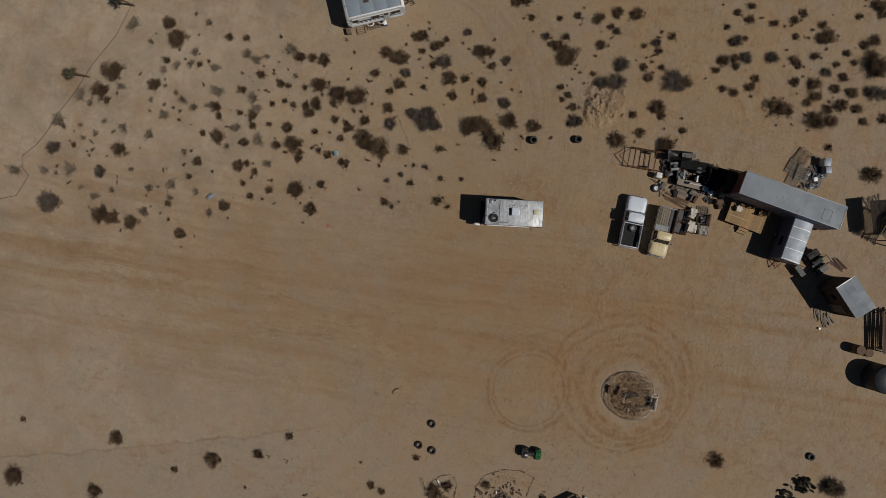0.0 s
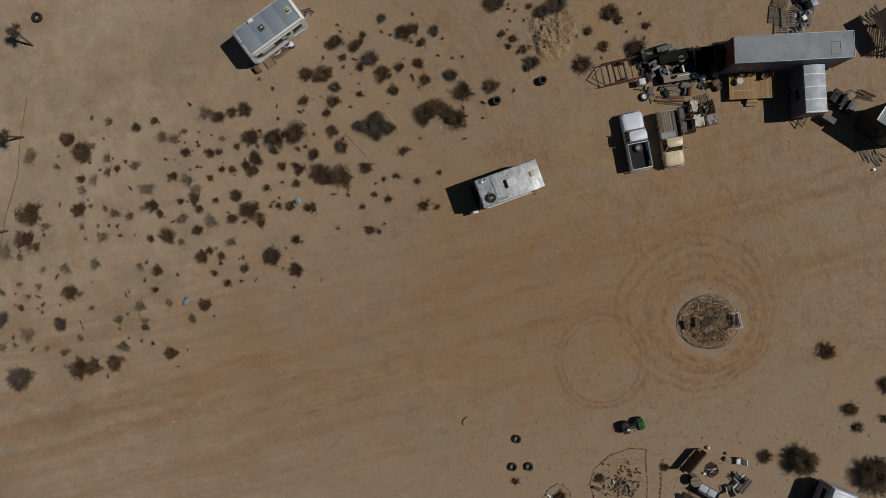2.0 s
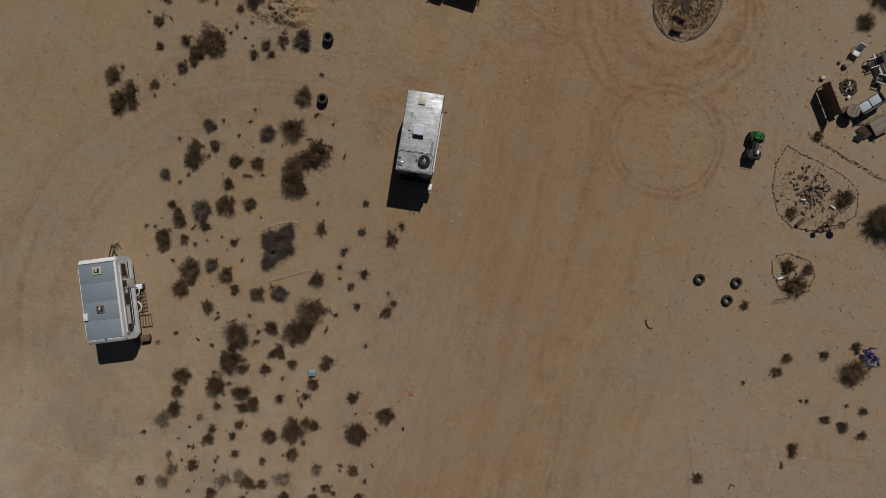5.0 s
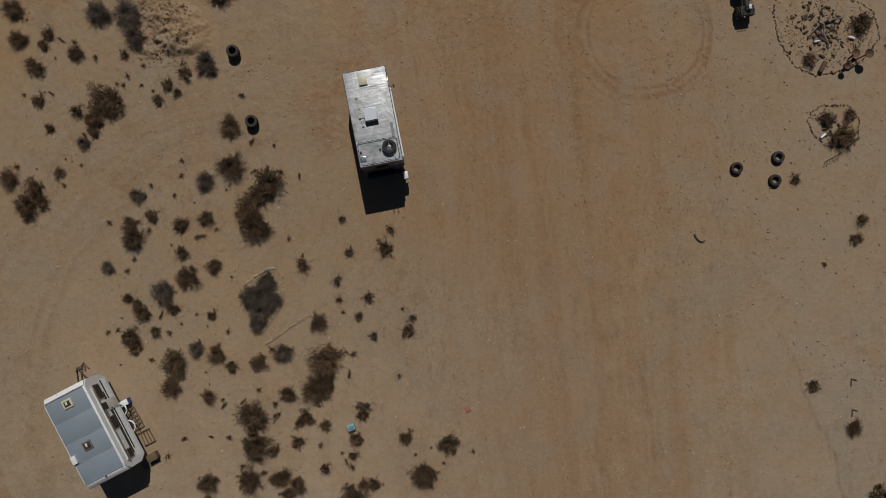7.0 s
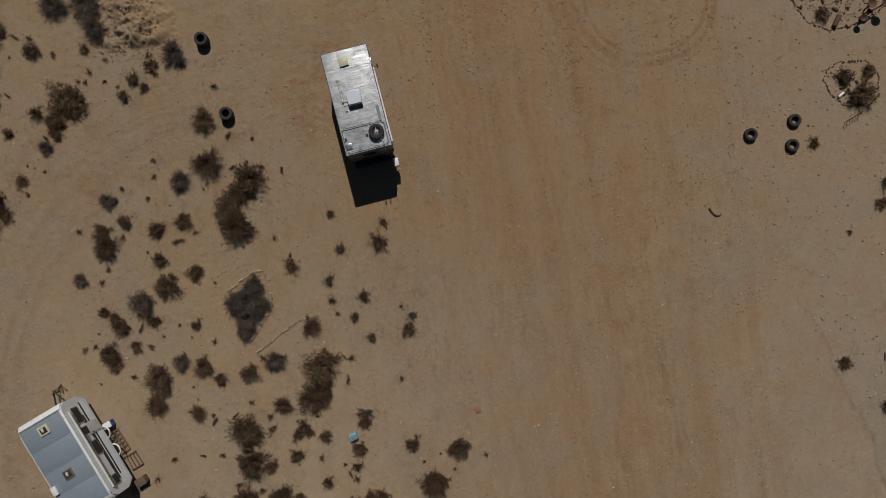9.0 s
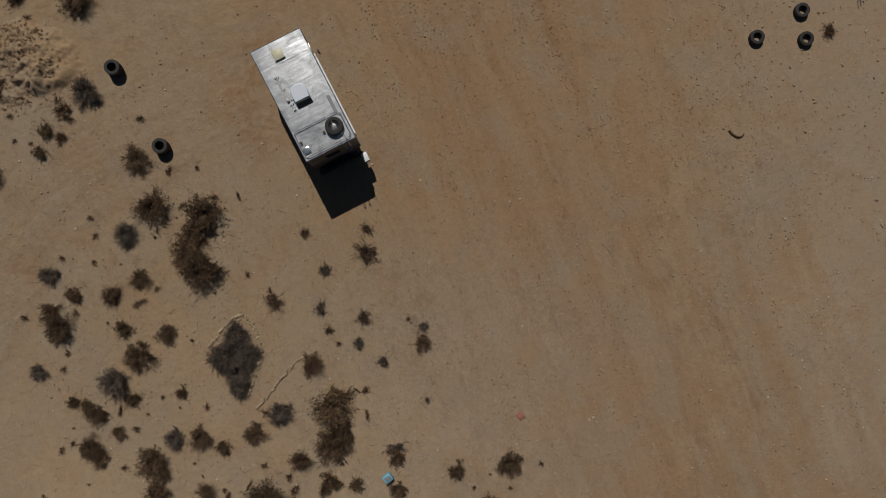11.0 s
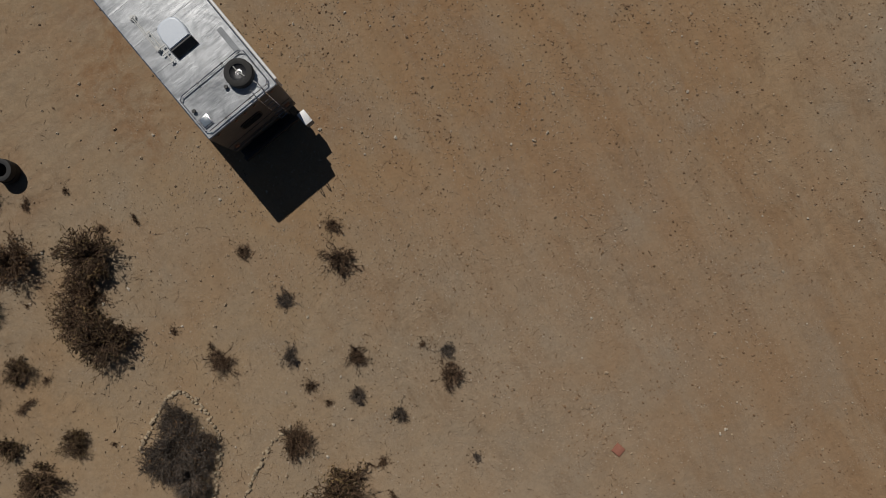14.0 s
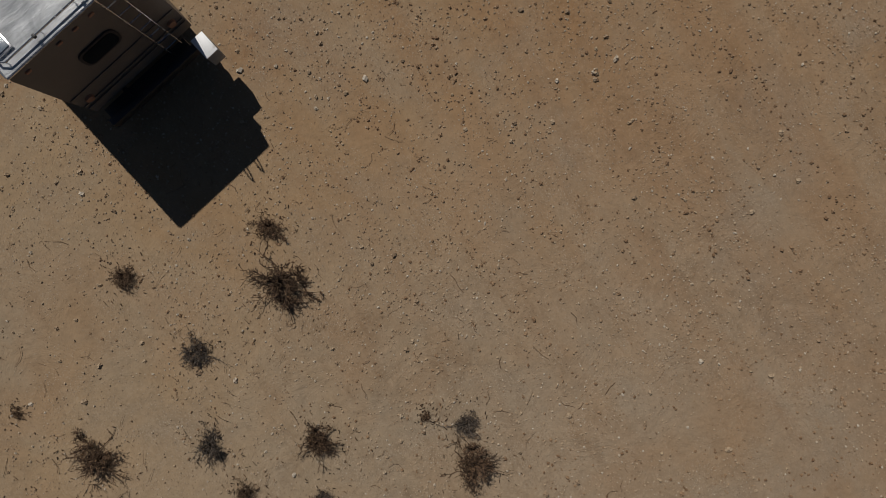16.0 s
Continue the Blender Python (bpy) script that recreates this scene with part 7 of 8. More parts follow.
for k in range(30):
    a, r = random.uniform(0, 6.3), random.uniform(0, 0.75)
    add_cyl(bm, (r * math.cos(a) * 1.2, r * math.sin(a), 0.05), (r * math.cos(a) * 1.2 + random.uniform(-0.25, 0.25), r * math.sin(a) + random.uniform(-0.25, 0.25), random.uniform(0.1, 0.5)), 0.07, 0.04, 6)
single("crumpled_tarp", bm, BLUE, pose(33.9, 3.85, 0), "crumpled dark blue plastic beside a shrub", "tarp")
cb = thing("wooden_door_panel", pose(36.35, 3.95, 0, 0, 0, 3), "brown wooden panel lying on the sand", "panel")
box_part("board", cb, WOOD, 0, 0, 0.05, 0.8, 1.5, 0.06, bevel=0.01)
box_part("inset", cb, OFFWHITE, 0.05, 0.05, 0.085, 0.22, 0.28, 0.012)
for k in range(3):
    box_part("batten", cb, BROWNWOOD, 0, -0.6 + 0.6 * k, 0.085, 0.78, 0.05, 0.012)
bm = bmesh.new()
add_tube(bm, [(0, 0, 0.3), (0.1, 0.3, 0.36), (0.5, 0.35, 0.1)], 0.03)
add_box(bm, 0.1, -0.1, 0.12, 0.35, 0.7, 0.2, rz=15, bevel=0.05)
single("bent_metal_sheet", bm, TIN, pose(4.85, -21.45, 0, 0, 0, 40), "bent pale metal scrap among shrubs", "scrap")
bm = bmesh.new()
pts = [(-14.5, -32.5), (-11.1, -33.6), (-8.0, -34.3), (-4.6, -35.9), (-1.6, -36.9), (1.1, -38.1), (2.8, -38.6), (4.3, -39.3), (5.7, -40.4), (6.8, -40.1), (7.4, -39.3), (9.6, -40.0), (10.3, -41.5), (10.6, -44)]
add_tube(bm, [(x, y, 0.03) for x, y in pts], 0.02, 6)
single("black_hose", bm, PLASTIC, pose(0, 0, 0), "long thin black water hose on the sand", "hose")
bm = bmesh.new()
add_bent(bm, [(34.1, 17.0, 0.03), (33.75, 17.7, 0.03), (33.3, 18.23, 0.03), (32.5, 18.6, 0.03), (31.97, 18.84, 0.03), (31.7, 18.9, 0.05), (31.6, 18.65, 0.05), (31.85, 18.5, 0.04), (32.0, 18.7, 0.06), (31.64, 18.66, 0.07), (31.9, 18.2, 0.03), (32.36, 17.81, 0.03), (32.8, 17.3, 0.03), (33.39, 16.98, 0.03)], [0.028] * 14, 6)
single("garden_hose", bm, BARK, pose(0, 0, 0), "tan garden hose looped on the ground", "hose")
for x, y in ((28.0, -7.9), (28.05, -9.75)):
    bm = bmesh.new()
    add_tube(bm, [(0, -0.35, 0.03), (0.02, 0.1, 0.05), (0.35, 0.0, 0.03)], 0.03, 6)
    single("bent_stick", bm, BARK, pose(x, y, 0), "bent dark stick on the sand", "stick", "bent sticks")


# ---- plants ----
def blade(V, F, p, q, r0, r1):
    """A thin three-sided twig from p to q."""
    d = (q - p)
    if d.length < 1e-6:
        return
    u = d.orthogonal().normalized()
    w = d.normalized().cross(u)
    base = len(V)
    for c, r in ((p, r0), (q, r1)):
        for k in range(3):
            a = k * 2.0944
            V.append(c + (u * math.cos(a) + w * math.sin(a)) * r)
    for k in range(3):
        j = (k + 1) % 3
        F.append((base + k, base + j, base + 3 + j, base + 3 + k))


def leaf(V, F, p, size, rnd):
    a = Vector((rnd.uniform(-1, 1), rnd.uniform(-1, 1), rnd.uniform(-0.6, 0.6))).normalized()
    b = a.orthogonal().normalized()
    b = (b * math.cos(rnd.uniform(0, 6.3)) + a.cross(b) * math.sin(rnd.uniform(0, 6.3))).normalized()
    base = len(V)
    V.extend((p - b * size * 0.3, p + b * size * 0.3, p + a * size))
    F.append((base, base + 1, base + 2))


def raw_mesh(name, V, F, material):
    me = bpy.data.meshes.new(name)
    me.from_pydata([tuple(v) for v in V], [], F)
    me.materials.append(material)
    return me


def crooked(V, F, rnd, p, a, lift, length, steps, r, wander, droop=0.4, floor=0.015):
    """A twig of short straight pieces that wanders; returns its joints."""
    joints = [p]
    for k in range(steps):
        q = p + Vector((math.cos(a), math.sin(a), lift)) * (length / steps)
        q.z = max(q.z, floor)
        d = (q - p).normalized()
        side = Vector((-d.y, d.x, rnd.uniform(-0.7, 0.7)))
        side = (side - d * side.dot(d)).normalized()
        w0, w1 = r * (1 - 0.7 * k / steps), r * (1 - 0.7 * (k + 1) / steps)
        base = len(V)
        V.extend((p - side * w0, p + side * w0, q + side * w1, q - side * w1))
        F.append((base, base + 1, base + 2, base + 3))
        a += rnd.gauss(0, wander)
        lift -= droop / steps * rnd.uniform(0.3, 1.6)
        p = q
        joints.append(p)
    return joints


def shrub_meshes(seed, stems, twigs, leaves, leaf_size, height, spread, leaf_mat, thick=0.011, lobes=0.25, clumps=3, wander=0.3, twig_mat=None, bare=0):
    """Unit-radius shrub: crooked stems rising from a few roots, forking twice into fine twigs with small dry leaves."""
    rnd = random.Random(seed)
    V, F, LV, LF, tips = [], [], [], [], []
    off = rnd.uniform(0, 9)
    roots = [(0.0, 0.0, 0.9)]
    for _ in range(clumps - 1):
        a, r = rnd.uniform(0, 6.3), rnd.uniform(0.25, 0.5)
        roots.append((r * math.cos(a), r * math.sin(a), rnd.uniform(0.45, 0.7)))
    for k in range(stems):
        rx, ry, size = roots[k % len(roots)] if rnd.random() < 0.6 else roots[0]
        a = rnd.uniform(0, 6.283)
        reach = size * spread * rnd.uniform(0.3, 1.05) * (1 + lobes * math.sin(2 * a + off) + lobes * math.sin(3 * a + 2 * off))
        rise = height * size * math.sqrt(max(0.05, 1.1 - (reach / (size * 1.25)) ** 2))
        p = Vector((rx + rnd.gauss(0, 0.05), ry + rnd.gauss(0, 0.05), -0.01))
        line = crooked(V, F, rnd, p, a, rise / max(reach, 0.1) * 1.25, reach * 0.85, 4, thick * 1.4, wander, rise / max(reach, 0.1))
        for i in range(1, 5):
            for _ in range(twigs if i < 4 else twigs + 1):
                b = a + rnd.choice((-1, 1)) * rnd.uniform(0.25, 1.1)
                sub = crooked(V, F, rnd, line[i - 1].lerp(line[i], rnd.random()), b, rnd.uniform(-0.1, 0.8), size * rnd.uniform(0.12, 0.3), 2, thick * 0.75, wander * 1.4)
                tips.append((sub[0], sub[2]))
                for _ in range(2):
                    tip = crooked(V, F, rnd, sub[rnd.randint(1, 2)], b + rnd.uniform(-1.1, 1.1), rnd.uniform(-0.2, 0.7), size * rnd.uniform(0.06, 0.14), 1, thick * 0.6, wander)
                    tips.append((tip[0], tip[1]))
    for _ in range(bare):
        a = rnd.uniform(0, 6.3)
        line = crooked(V, F, rnd, Vector((rnd.gauss(0, 0.1), rnd.gauss(0, 0.1), 0.02)), a, rnd.uniform(0.0, 0.4), rnd.uniform(0.8, 1.35), 6, thick * 1.5, 0.55, 0.5)
        for i in (3, 4, 5, 6):
            fork = crooked(V, F, rnd, line[i], a + rnd.choice((-1, 1)) * rnd.uniform(0.5, 1.3), rnd.uniform(-0.1, 0.3), rnd.uniform(0.12, 0.3), 3, thick, 0.5)
            tips.append((fork[1], fork[3]))
    for _ in range(leaves):
        p, q = rnd.choice(tips)
        leaf(LV, LF, p.lerp(q, rnd.uniform(0.2, 1.1)) + Vector((rnd.gauss(0, 0.012), rnd.gauss(0, 0.012), rnd.gauss(0, 0.012))), leaf_size * rnd.uniform(0.5, 1.5), rnd)
    return raw_mesh("branchwork", V, F, twig_mat or TWIGS), raw_mesh("leaves", LV, LF, leaf_mat) if leaves else None


def island_material(name, dark, mid, pale, low=0.5, high=0.9):
    """Dry plant matter: each twig or leaf takes its own tone, and each plant is a little lighter or darker."""
    m, n, l, b = nodes_of(name, 0.85)
    rnd = n.new("ShaderNodeNewGeometry").outputs["Random Per Island"]
    col = mix(n, l, ramp(n, l, rnd, 0.0, low), dark, mid)
    col = mix(n, l, ramp(n, l, rnd, low, high), col, pale)
    hsv = n.new("ShaderNodeHueSaturation")
    l.new(col, hsv.inputs["Color"])
    l.new(ramp(n, l, n.new("ShaderNodeObjectInfo").outputs["Random"], 0, 1, 0.7, 1.35), hsv.inputs["Value"])
    l.new(hsv.outputs[0], b.inputs["Base Color"])
    b.inputs["Specular IOR Level"].default_value = 0.25
    return m


TWIGS = island_material("dry_twigs", (0.032, 0.021, 0.014), (0.072, 0.043, 0.026), (0.17, 0.105, 0.062))
GREYTWIGS = island_material("grey_twigs", (0.03, 0.024, 0.02), (0.066, 0.052, 0.042), (0.155, 0.125, 0.1))
PALETWIGS = island_material("bleached_twigs", (0.085, 0.066, 0.048), (0.17, 0.132, 0.095), (0.3, 0.24, 0.18))
BROWNLEAF = island_material("dry_brown_leaf", (0.03, 0.018, 0.01), (0.078, 0.044, 0.022), (0.2, 0.118, 0.056))
OLIVELEAF = island_material("dry_olive_leaf", (0.028, 0.02, 0.01), (0.07, 0.047, 0.022), (0.2, 0.134, 0.06))
PALELEAF = island_material("bleached_leaf", (0.08, 0.06, 0.04), (0.16, 0.122, 0.08), (0.3, 0.235, 0.16))

KINDS = {
    "twig": ([shrub_meshes(90 + s, 34, 3, 240 if s % 2 else 600, 0.045, 0.5, 0.85, BROWNLEAF, 0.014, 0.4, 3, 0.6, TWIGS if s % 3 else GREYTWIGS, 3 if s % 2 else 1) for s in range(6)],
             "dry_shrub", "half-dead twiggy shrub with bent bare branches", "shrub", "dry twiggy shrubs"),
    "creosote": ([shrub_meshes(s, 84, 3, 2500, 0.06, 0.75, 1.0, OLIVELEAF if s % 3 else BROWNLEAF, 0.0105, 0.14, 4, 0.3) for s in range(8)],
                 "creosote_bush", "twiggy olive-brown desert shrub on sand", "shrub", "large desert shrubs"),
    "grey": ([shrub_meshes(20 + s, 120, 3, 2000, 0.045, 0.75, 0.95, BROWNLEAF, 0.0095, 0.08, 3, 0.28, GREYTWIGS) for s in range(4)],
             "bursage_bush", "dense rounded grey-brown desert shrub", "shrub", "grey desert shrubs"),
    "small": ([shrub_meshes(40 + s, 50, 2, 950, 0.1, 0.7, 1.0, OLIVELEAF if s % 2 else BROWNLEAF, 0.012, 0.2, 3, 0.4) for s in range(7)],
              "small_shrub", "small dry brown desert shrub", "shrub", "small desert shrubs"),
    "pale": ([shrub_meshes(140 + s, 52, 2, 650, 0.075, 0.55, 1.0, PALELEAF, 0.009, 0.22, 3, 0.4, PALETWIGS) for s in range(6)],
             "bleached_shrub", "sparse bleached grey shrub on pale sand", "shrub", "bleached shrubs"),
    "dry": ([shrub_meshes(60 + s, 16, 2, 110, 0.1, 0.5, 0.95, BROWNLEAF, 0.02, 0.3, 1, 0.55, TWIGS, s % 2) for s in range(6)],
            "dry_tuft", "sparse tuft of dry brown twigs", "dry plant", "dry tufts"),
    "tree": ([shrub_meshes(80 + s, 190, 3, 9000, 0.036, 0.95, 0.95, GREEN, 0.008, 0.1, 5) for s in range(2)],
             "leafy_bush", "large dense dark green bush by the house", "bush", "large green bushes"),
}
SOURCES = {}


def plant(kind, x, y, r, seed, label=""):
    meshes, name, text, category, group = KINDS[kind]
    k = seed % len(meshes)
    m = pose(x, y, 0, 0, 0, (seed * 77) % 360) @ Matrix.Diagonal((r * (0.94 + 0.12 * ((seed * 13) % 7) / 6), r, r * (0.85 + 0.3 * ((seed * 5) % 9) / 8), 1))
    if (kind, k) in SOURCES:
        sx, sy, sz = SOURCES[kind, k].scale
        return copy_thing(SOURCES[kind, k], m @ Matrix.Diagonal((1 / sx, 1 / sy, 1 / sz, 1)))
    ob = thing(name, m, label or text, category, group)
    stems, leaves = meshes[k]
    part("branchwork", stems, None, ob)
    if leaves:
        part("foliage", leaves, None, ob)
    source = ob
    if source.matrix_basis.to_scale().x:
        SOURCES[kind, k] = source
    return ob


TWIG_A = [
    (-5.8, 0.6, 0.14), (-5, -1, 0.55), (-2.9, -1.9, 0.39), (-2.8, -3, 0.26), (-2.6, 1.8, 0.3), (-2.2, -0.2, 0.39),
    (-1.9, -12.3, 0.39), (-1.9, -6.3, 0.22), (-1.3, -9.4, 0.51), (-1.1, -2.9, 0.44), (-0.7, -14, 0.51), (-0.7, -5.2, 0.35),
    (-0.1, 0.1, 0.66), (0.3, 1.2, 0.35), (0.8, -7.6, 0.2), (1, -3.6, 0.14), (1.3, -4.9, 0.55), (1.6, -4.1, 0.34),
]
GREY_A = [
    (-21.9, 24.1, 0.71), (-21.2, 27.9, 0.77), (-21.1, 33.2, 0.6), (-20.6, 25.4, 0.71), (-20.3, 38.1, 0.99), (-19.9, 16.8, 0.6),
    (-18, 6.3, 0.51), (-17.1, 14, 0.88), (-16.7, 19.3, 1.31), (-16.5, -1.1, 0.51), (-15.4, 14, 1.08), (-15, 12.6, 0.81),
    (-14.8, 3.2, 0.58), (-13.2, -2.6, 0.95), (-11.3, -5.9, 0.61), (-10.8, 4.1, 0.68), (-10.7, 11.1, 0.85), (-9.5, -32.8, 0.82),
    (-6.1, -6.1, 0.75), (-1.6, -36.2, 0.88), (-1.6, -4, 0.34),
    (0.6, -31.4, 0.59), (0.6, -28.7, 0.59), (4.2, -37.4, 0.82), (5.3, -32.4, 0.73), (7.2, -40.7, 0.77), (9.5, -36.5, 1.42),
]
GREY_B = [
    (24.2, 37.4, 0.45), (33.9, -1.4, 0.5), (-7.0, -1.85, 0.72), (-7.3, -2.75, 1.15), (-7.9, -2.85, 0.9), (-7.5, -3.75, 0.95), (-7.6, -4.5, 0.6), (-6.75, -3.1, 0.75),
]
CREOSOTE_A = [
    (-28.6, 36.6, 0.77), (-27.9, 37.1, 0.55), (-25.2, 36.9, 0.66), (-24.6, 36.2, 0.55), (-24.3, 32.5, 0.93), (-23.7, 37, 0.77),
    (-22.7, 37.8, 1.42), (-22.4, 4.1, 0.68), (-22.1, 14.3, 0.75), (-21.9, 12.5, 0.61), (-21.6, 30, 0.55), (-21.2, 2.6, 0.85),
    (-21, 34.9, 0.55), (-20.9, 3.7, 0.75), (-20.4, 39.2, 0.77), (-19.9, 23.5, 0.66), (-19.8, 34.4, 0.55), (-19.8, 36.1, 0.66),
    (-19.7, 32.4, 0.77), (-19.5, 30.5, 0.55), (-18.7, 32.7, 0.66), (-18.4, 11.7, 0.58), (-18.4, 35.3, 0.77), (-18.4, 37, 0.6),
    (-18.2, 39.8, 0.66), (-18, 26.5, 0.55), (-17.7, 34.2, 0.66), (-17, 20.4, 0.77), (-16.7, 8.9, 1.19), (-16.7, 29.3, 1.1),
]
CREOSOTE_B = [
    (-16.7, 30.5, 0.77), (-16.6, 34.7, 0.77), (-16.5, 16.9, 0.55), (-16.4, 33.3, 0.99), (-15.2, 1.5, 0.61), (-15.1, -5.2, 0.68),
    (-14.9, 0.7, 0.81), (-14.5, -3.8, 0.6), (-13.9, 18.4, 0.88), (-12.8, -8.2, 0.75), (-12.6, 39.8, 0.99), (-12.5, -6.7, 0.95),
    (-12.2, 1.5, 0.54), (-11.7, -1.7, 0.81), (-11.2, 17.3, 0.55), (-10.7, -17.2, 0.82), (-10.7, 1.8, 0.61), (-10.6, 20.2, 0.99),
    (-10.5, -15.1, 0.55), (-10.5, -13.9, 0.68), (-10.5, -8.8, 0.54), (-10.4, -29.4, 0.73), (-10.3, -1, 0.54), (-10.2, -16.3, 0.64),
    (-10.1, -6.2, 0.68), (-9.8, 15.4, 0.99), (-9.3, -21.4, 0.64), (-9.3, 7.3, 0.75), (-9.2, 4.9, 0.95), (-9.1, -28.1, 1.09),
]
CREOSOTE_C = [
    (-9, -20.3, 0.64), (-8.3, -26.3, 0.55), (-8.2, 2.4, 1.02), (-8.1, -13.8, 0.85), (-7.8, -9.9, 1.08), (-7.8, 1.4, 1.02),
    (-7.8, 3.1, 0.81), (-7.6, -11.6, 1.02), (-7.5, -6.8, 0.61), (-7.2, -24, 0.64), (-6.9, 3.9, 1.12), (-6.5, -27.8, 0.55),
    (-6.1, -13.6, 0.61), (-5.8, -28.9, 0.55), (-5.8, -8.6, 0.61), (-5.3, -19.7, 0.73), (-5.3, -14.1, 0.61), (-5.1, -23.2, 0.77),
    (-4.5, -33.5, 1.18), (-4.4, -19.1, 0.64), (-4.3, -8.4, 0.91), (-4.2, -29.4, 0.73), (-4, -4.4, 0.68), (-3.8, -7.9, 0.95),
    (-3.7, -19.3, 0.55), (-3.6, -23.1, 0.64), (-3.6, -6.5, 1.22), (-3.4, -26.4, 0.55), (-3.3, -15.7, 0.64), (-3.2, -32.6, 0.55),
]
CREOSOTE_D = [
    (-2.4, -34.3, 1), (-2.1, -20.7, 0.59), (-1.8, -14.8, 0.91), (-1.8, -11.3, 0.54), (-1.6, -27.8, 0.59), (-1.4, -18.2, 0.73),
    (-1.4, -16.4, 0.55), (-0.9, -19.5, 0.55), (-0.8, -22.1, 0.82), (0.5, -16.8, 0.55), (1.5, -37.7, 0.82), (1.5, -19.4, 0.68),
    (2, -23.5, 0.59), (2.3, -13.3, 0.95), (2.7, -31.2, 0.82), (3.8, -11.6, 0.68), (4.8, -25.4, 0.64), (5.5, -19.9, 0.64),
    (5.8, -35.4, 0.82), (6.5, -37.9, 0.64), (6.5, -21.1, 0.55), (7.8, -32.5, 0.55), (8, -27.4, 0.59), (9.2, -23.4, 0.64),
    (9.3, -31.3, 1), (9.3, -28.2, 0.82), (9.4, -30.1, 0.82), (17.5, 32.2, 0.91), (21.3, 37.1, 1.01), (22.8, 33.4, 0.7),
]
CREOSOTE_E = [
    (24.5, 33.9, 0.55), (25.7, 25.7, 0.65), (28.1, -10.7, 0.6), (29.8, -14.8, 0.88), (30.1, -24.6, 0.77), (33.2, 2.6, 1.17),
    (35.6, -25.3, 0.82), (36, -33.2, 1.1), (38.5, 0.3, 1.09),
]
SMALL_A = [
    (-27.1, 35, 0.38), (-26.1, 29.7, 0.49), (-25.6, 24.7, 0.44), (-25.5, 31.8, 0.49), (-25.3, 29.1, 0.49), (-24.6, 23.7, 0.44),
    (-24.5, 27.3, 0.44), (-24.3, 24.9, 0.49), (-23.8, 29.6, 0.38), (-23.4, 34.8, 0.44), (-23.1, 23, 0.38), (-22.7, 35.6, 0.38),
    (-22.5, 24.9, 0.33), (-22.4, 31.8, 0.49), (-22.1, 34, 0.38), (-21.2, 30.4, 0.44), (-21.1, 10.9, 0.51), (-20.9, 18.1, 0.49),
    (-20.7, 10.7, 0.49), (-20.6, 8.9, 0.47), (-20.4, 2.8, 0.51), (-20.4, 12.1, 0.34), (-20.3, 24.5, 0.49), (-20.1, 12.9, 0.47),
    (-20, 7.2, 0.34), (-19.6, 24.7, 0.44), (-19.5, 4.5, 0.41), (-19.4, 15.7, 0.33), (-19.2, 17.2, 0.44), (-18.9, 26.8, 0.44),
]
SMALL_B = [
    (-18.8, 22.9, 0.44), (-18.4, 8.2, 0.47), (-17.9, 32.2, 0.49), (-17.7, 17.9, 0.38), (-17.6, 7.7, 0.47), (-17.4, 7, 0.41),
    (-17.4, 16.2, 0.44), (-17.4, 37.9, 0.49), (-17.2, 7.6, 0.44), (-17.2, 24, 0.44), (-17.2, 25.1, 0.49), (-15.6, 11.6, 0.34),
    (-15.3, -2.9, 0.33), (-14.9, -5.9, 0.47), (-14.8, -3.4, 0.44), (-14.2, 35.2, 0.44), (-14.1, 2.1, 0.34), (-13.8, 1.9, 0.38),
    (-13.7, -4.9, 0.41), (-13.6, 8.9, 0.37), (-13.3, 19, 0.49), (-13, 9.9, 0.44), (-12.7, 16.3, 0.49), (-12.6, -3.6, 0.41),
    (-12.5, 9.3, 0.31), (-12.4, 21.3, 0.44), (-12.1, -0.2, 0.47), (-12, 10.5, 0.44), (-11.3, -25.7, 0.45), (-10.8, -21.8, 0.41),
]
SMALL_C = [
    (-10.5, -23.4, 0.45), (-10.3, -3.9, 0.34), (-9.5, -19.4, 0.41), (-9.2, -7, 0.41), (-8.4, -16.2, 0.32), (-8.2, -30.8, 0.36),
    (-7.7, -19.5, 0.5), (-7.5, -15.1, 0.32), (-7.4, -17.5, 0.5), (-7.3, -16.7, 0.36), (-7.2, -25.6, 0.36), (-7, -26.5, 0.5),
    (-6.8, -28.9, 0.45), (-6.8, -12.1, 0.41), (-6.6, -13.7, 0.45), (-6.5, -11.9, 0.31), (-5.8, -20.9, 0.5), (-5.8, -16.7, 0.32),
    (-5.8, -14.5, 0.45), (-5.6, -15.7, 0.41), (-5.2, -17.8, 0.36), (-5.2, -11.5, 0.44), (-5.2, -10.4, 0.36), (-4.8, -9.9, 0.47),
    (-4.5, -10.2, 0.36), (-4, -27.2, 0.36), (-3.6, -20.7, 0.36), (-3.6, -13.1, 0.37), (-3.6, -10.5, 0.41), (-3.5, -24, 0.41),
]
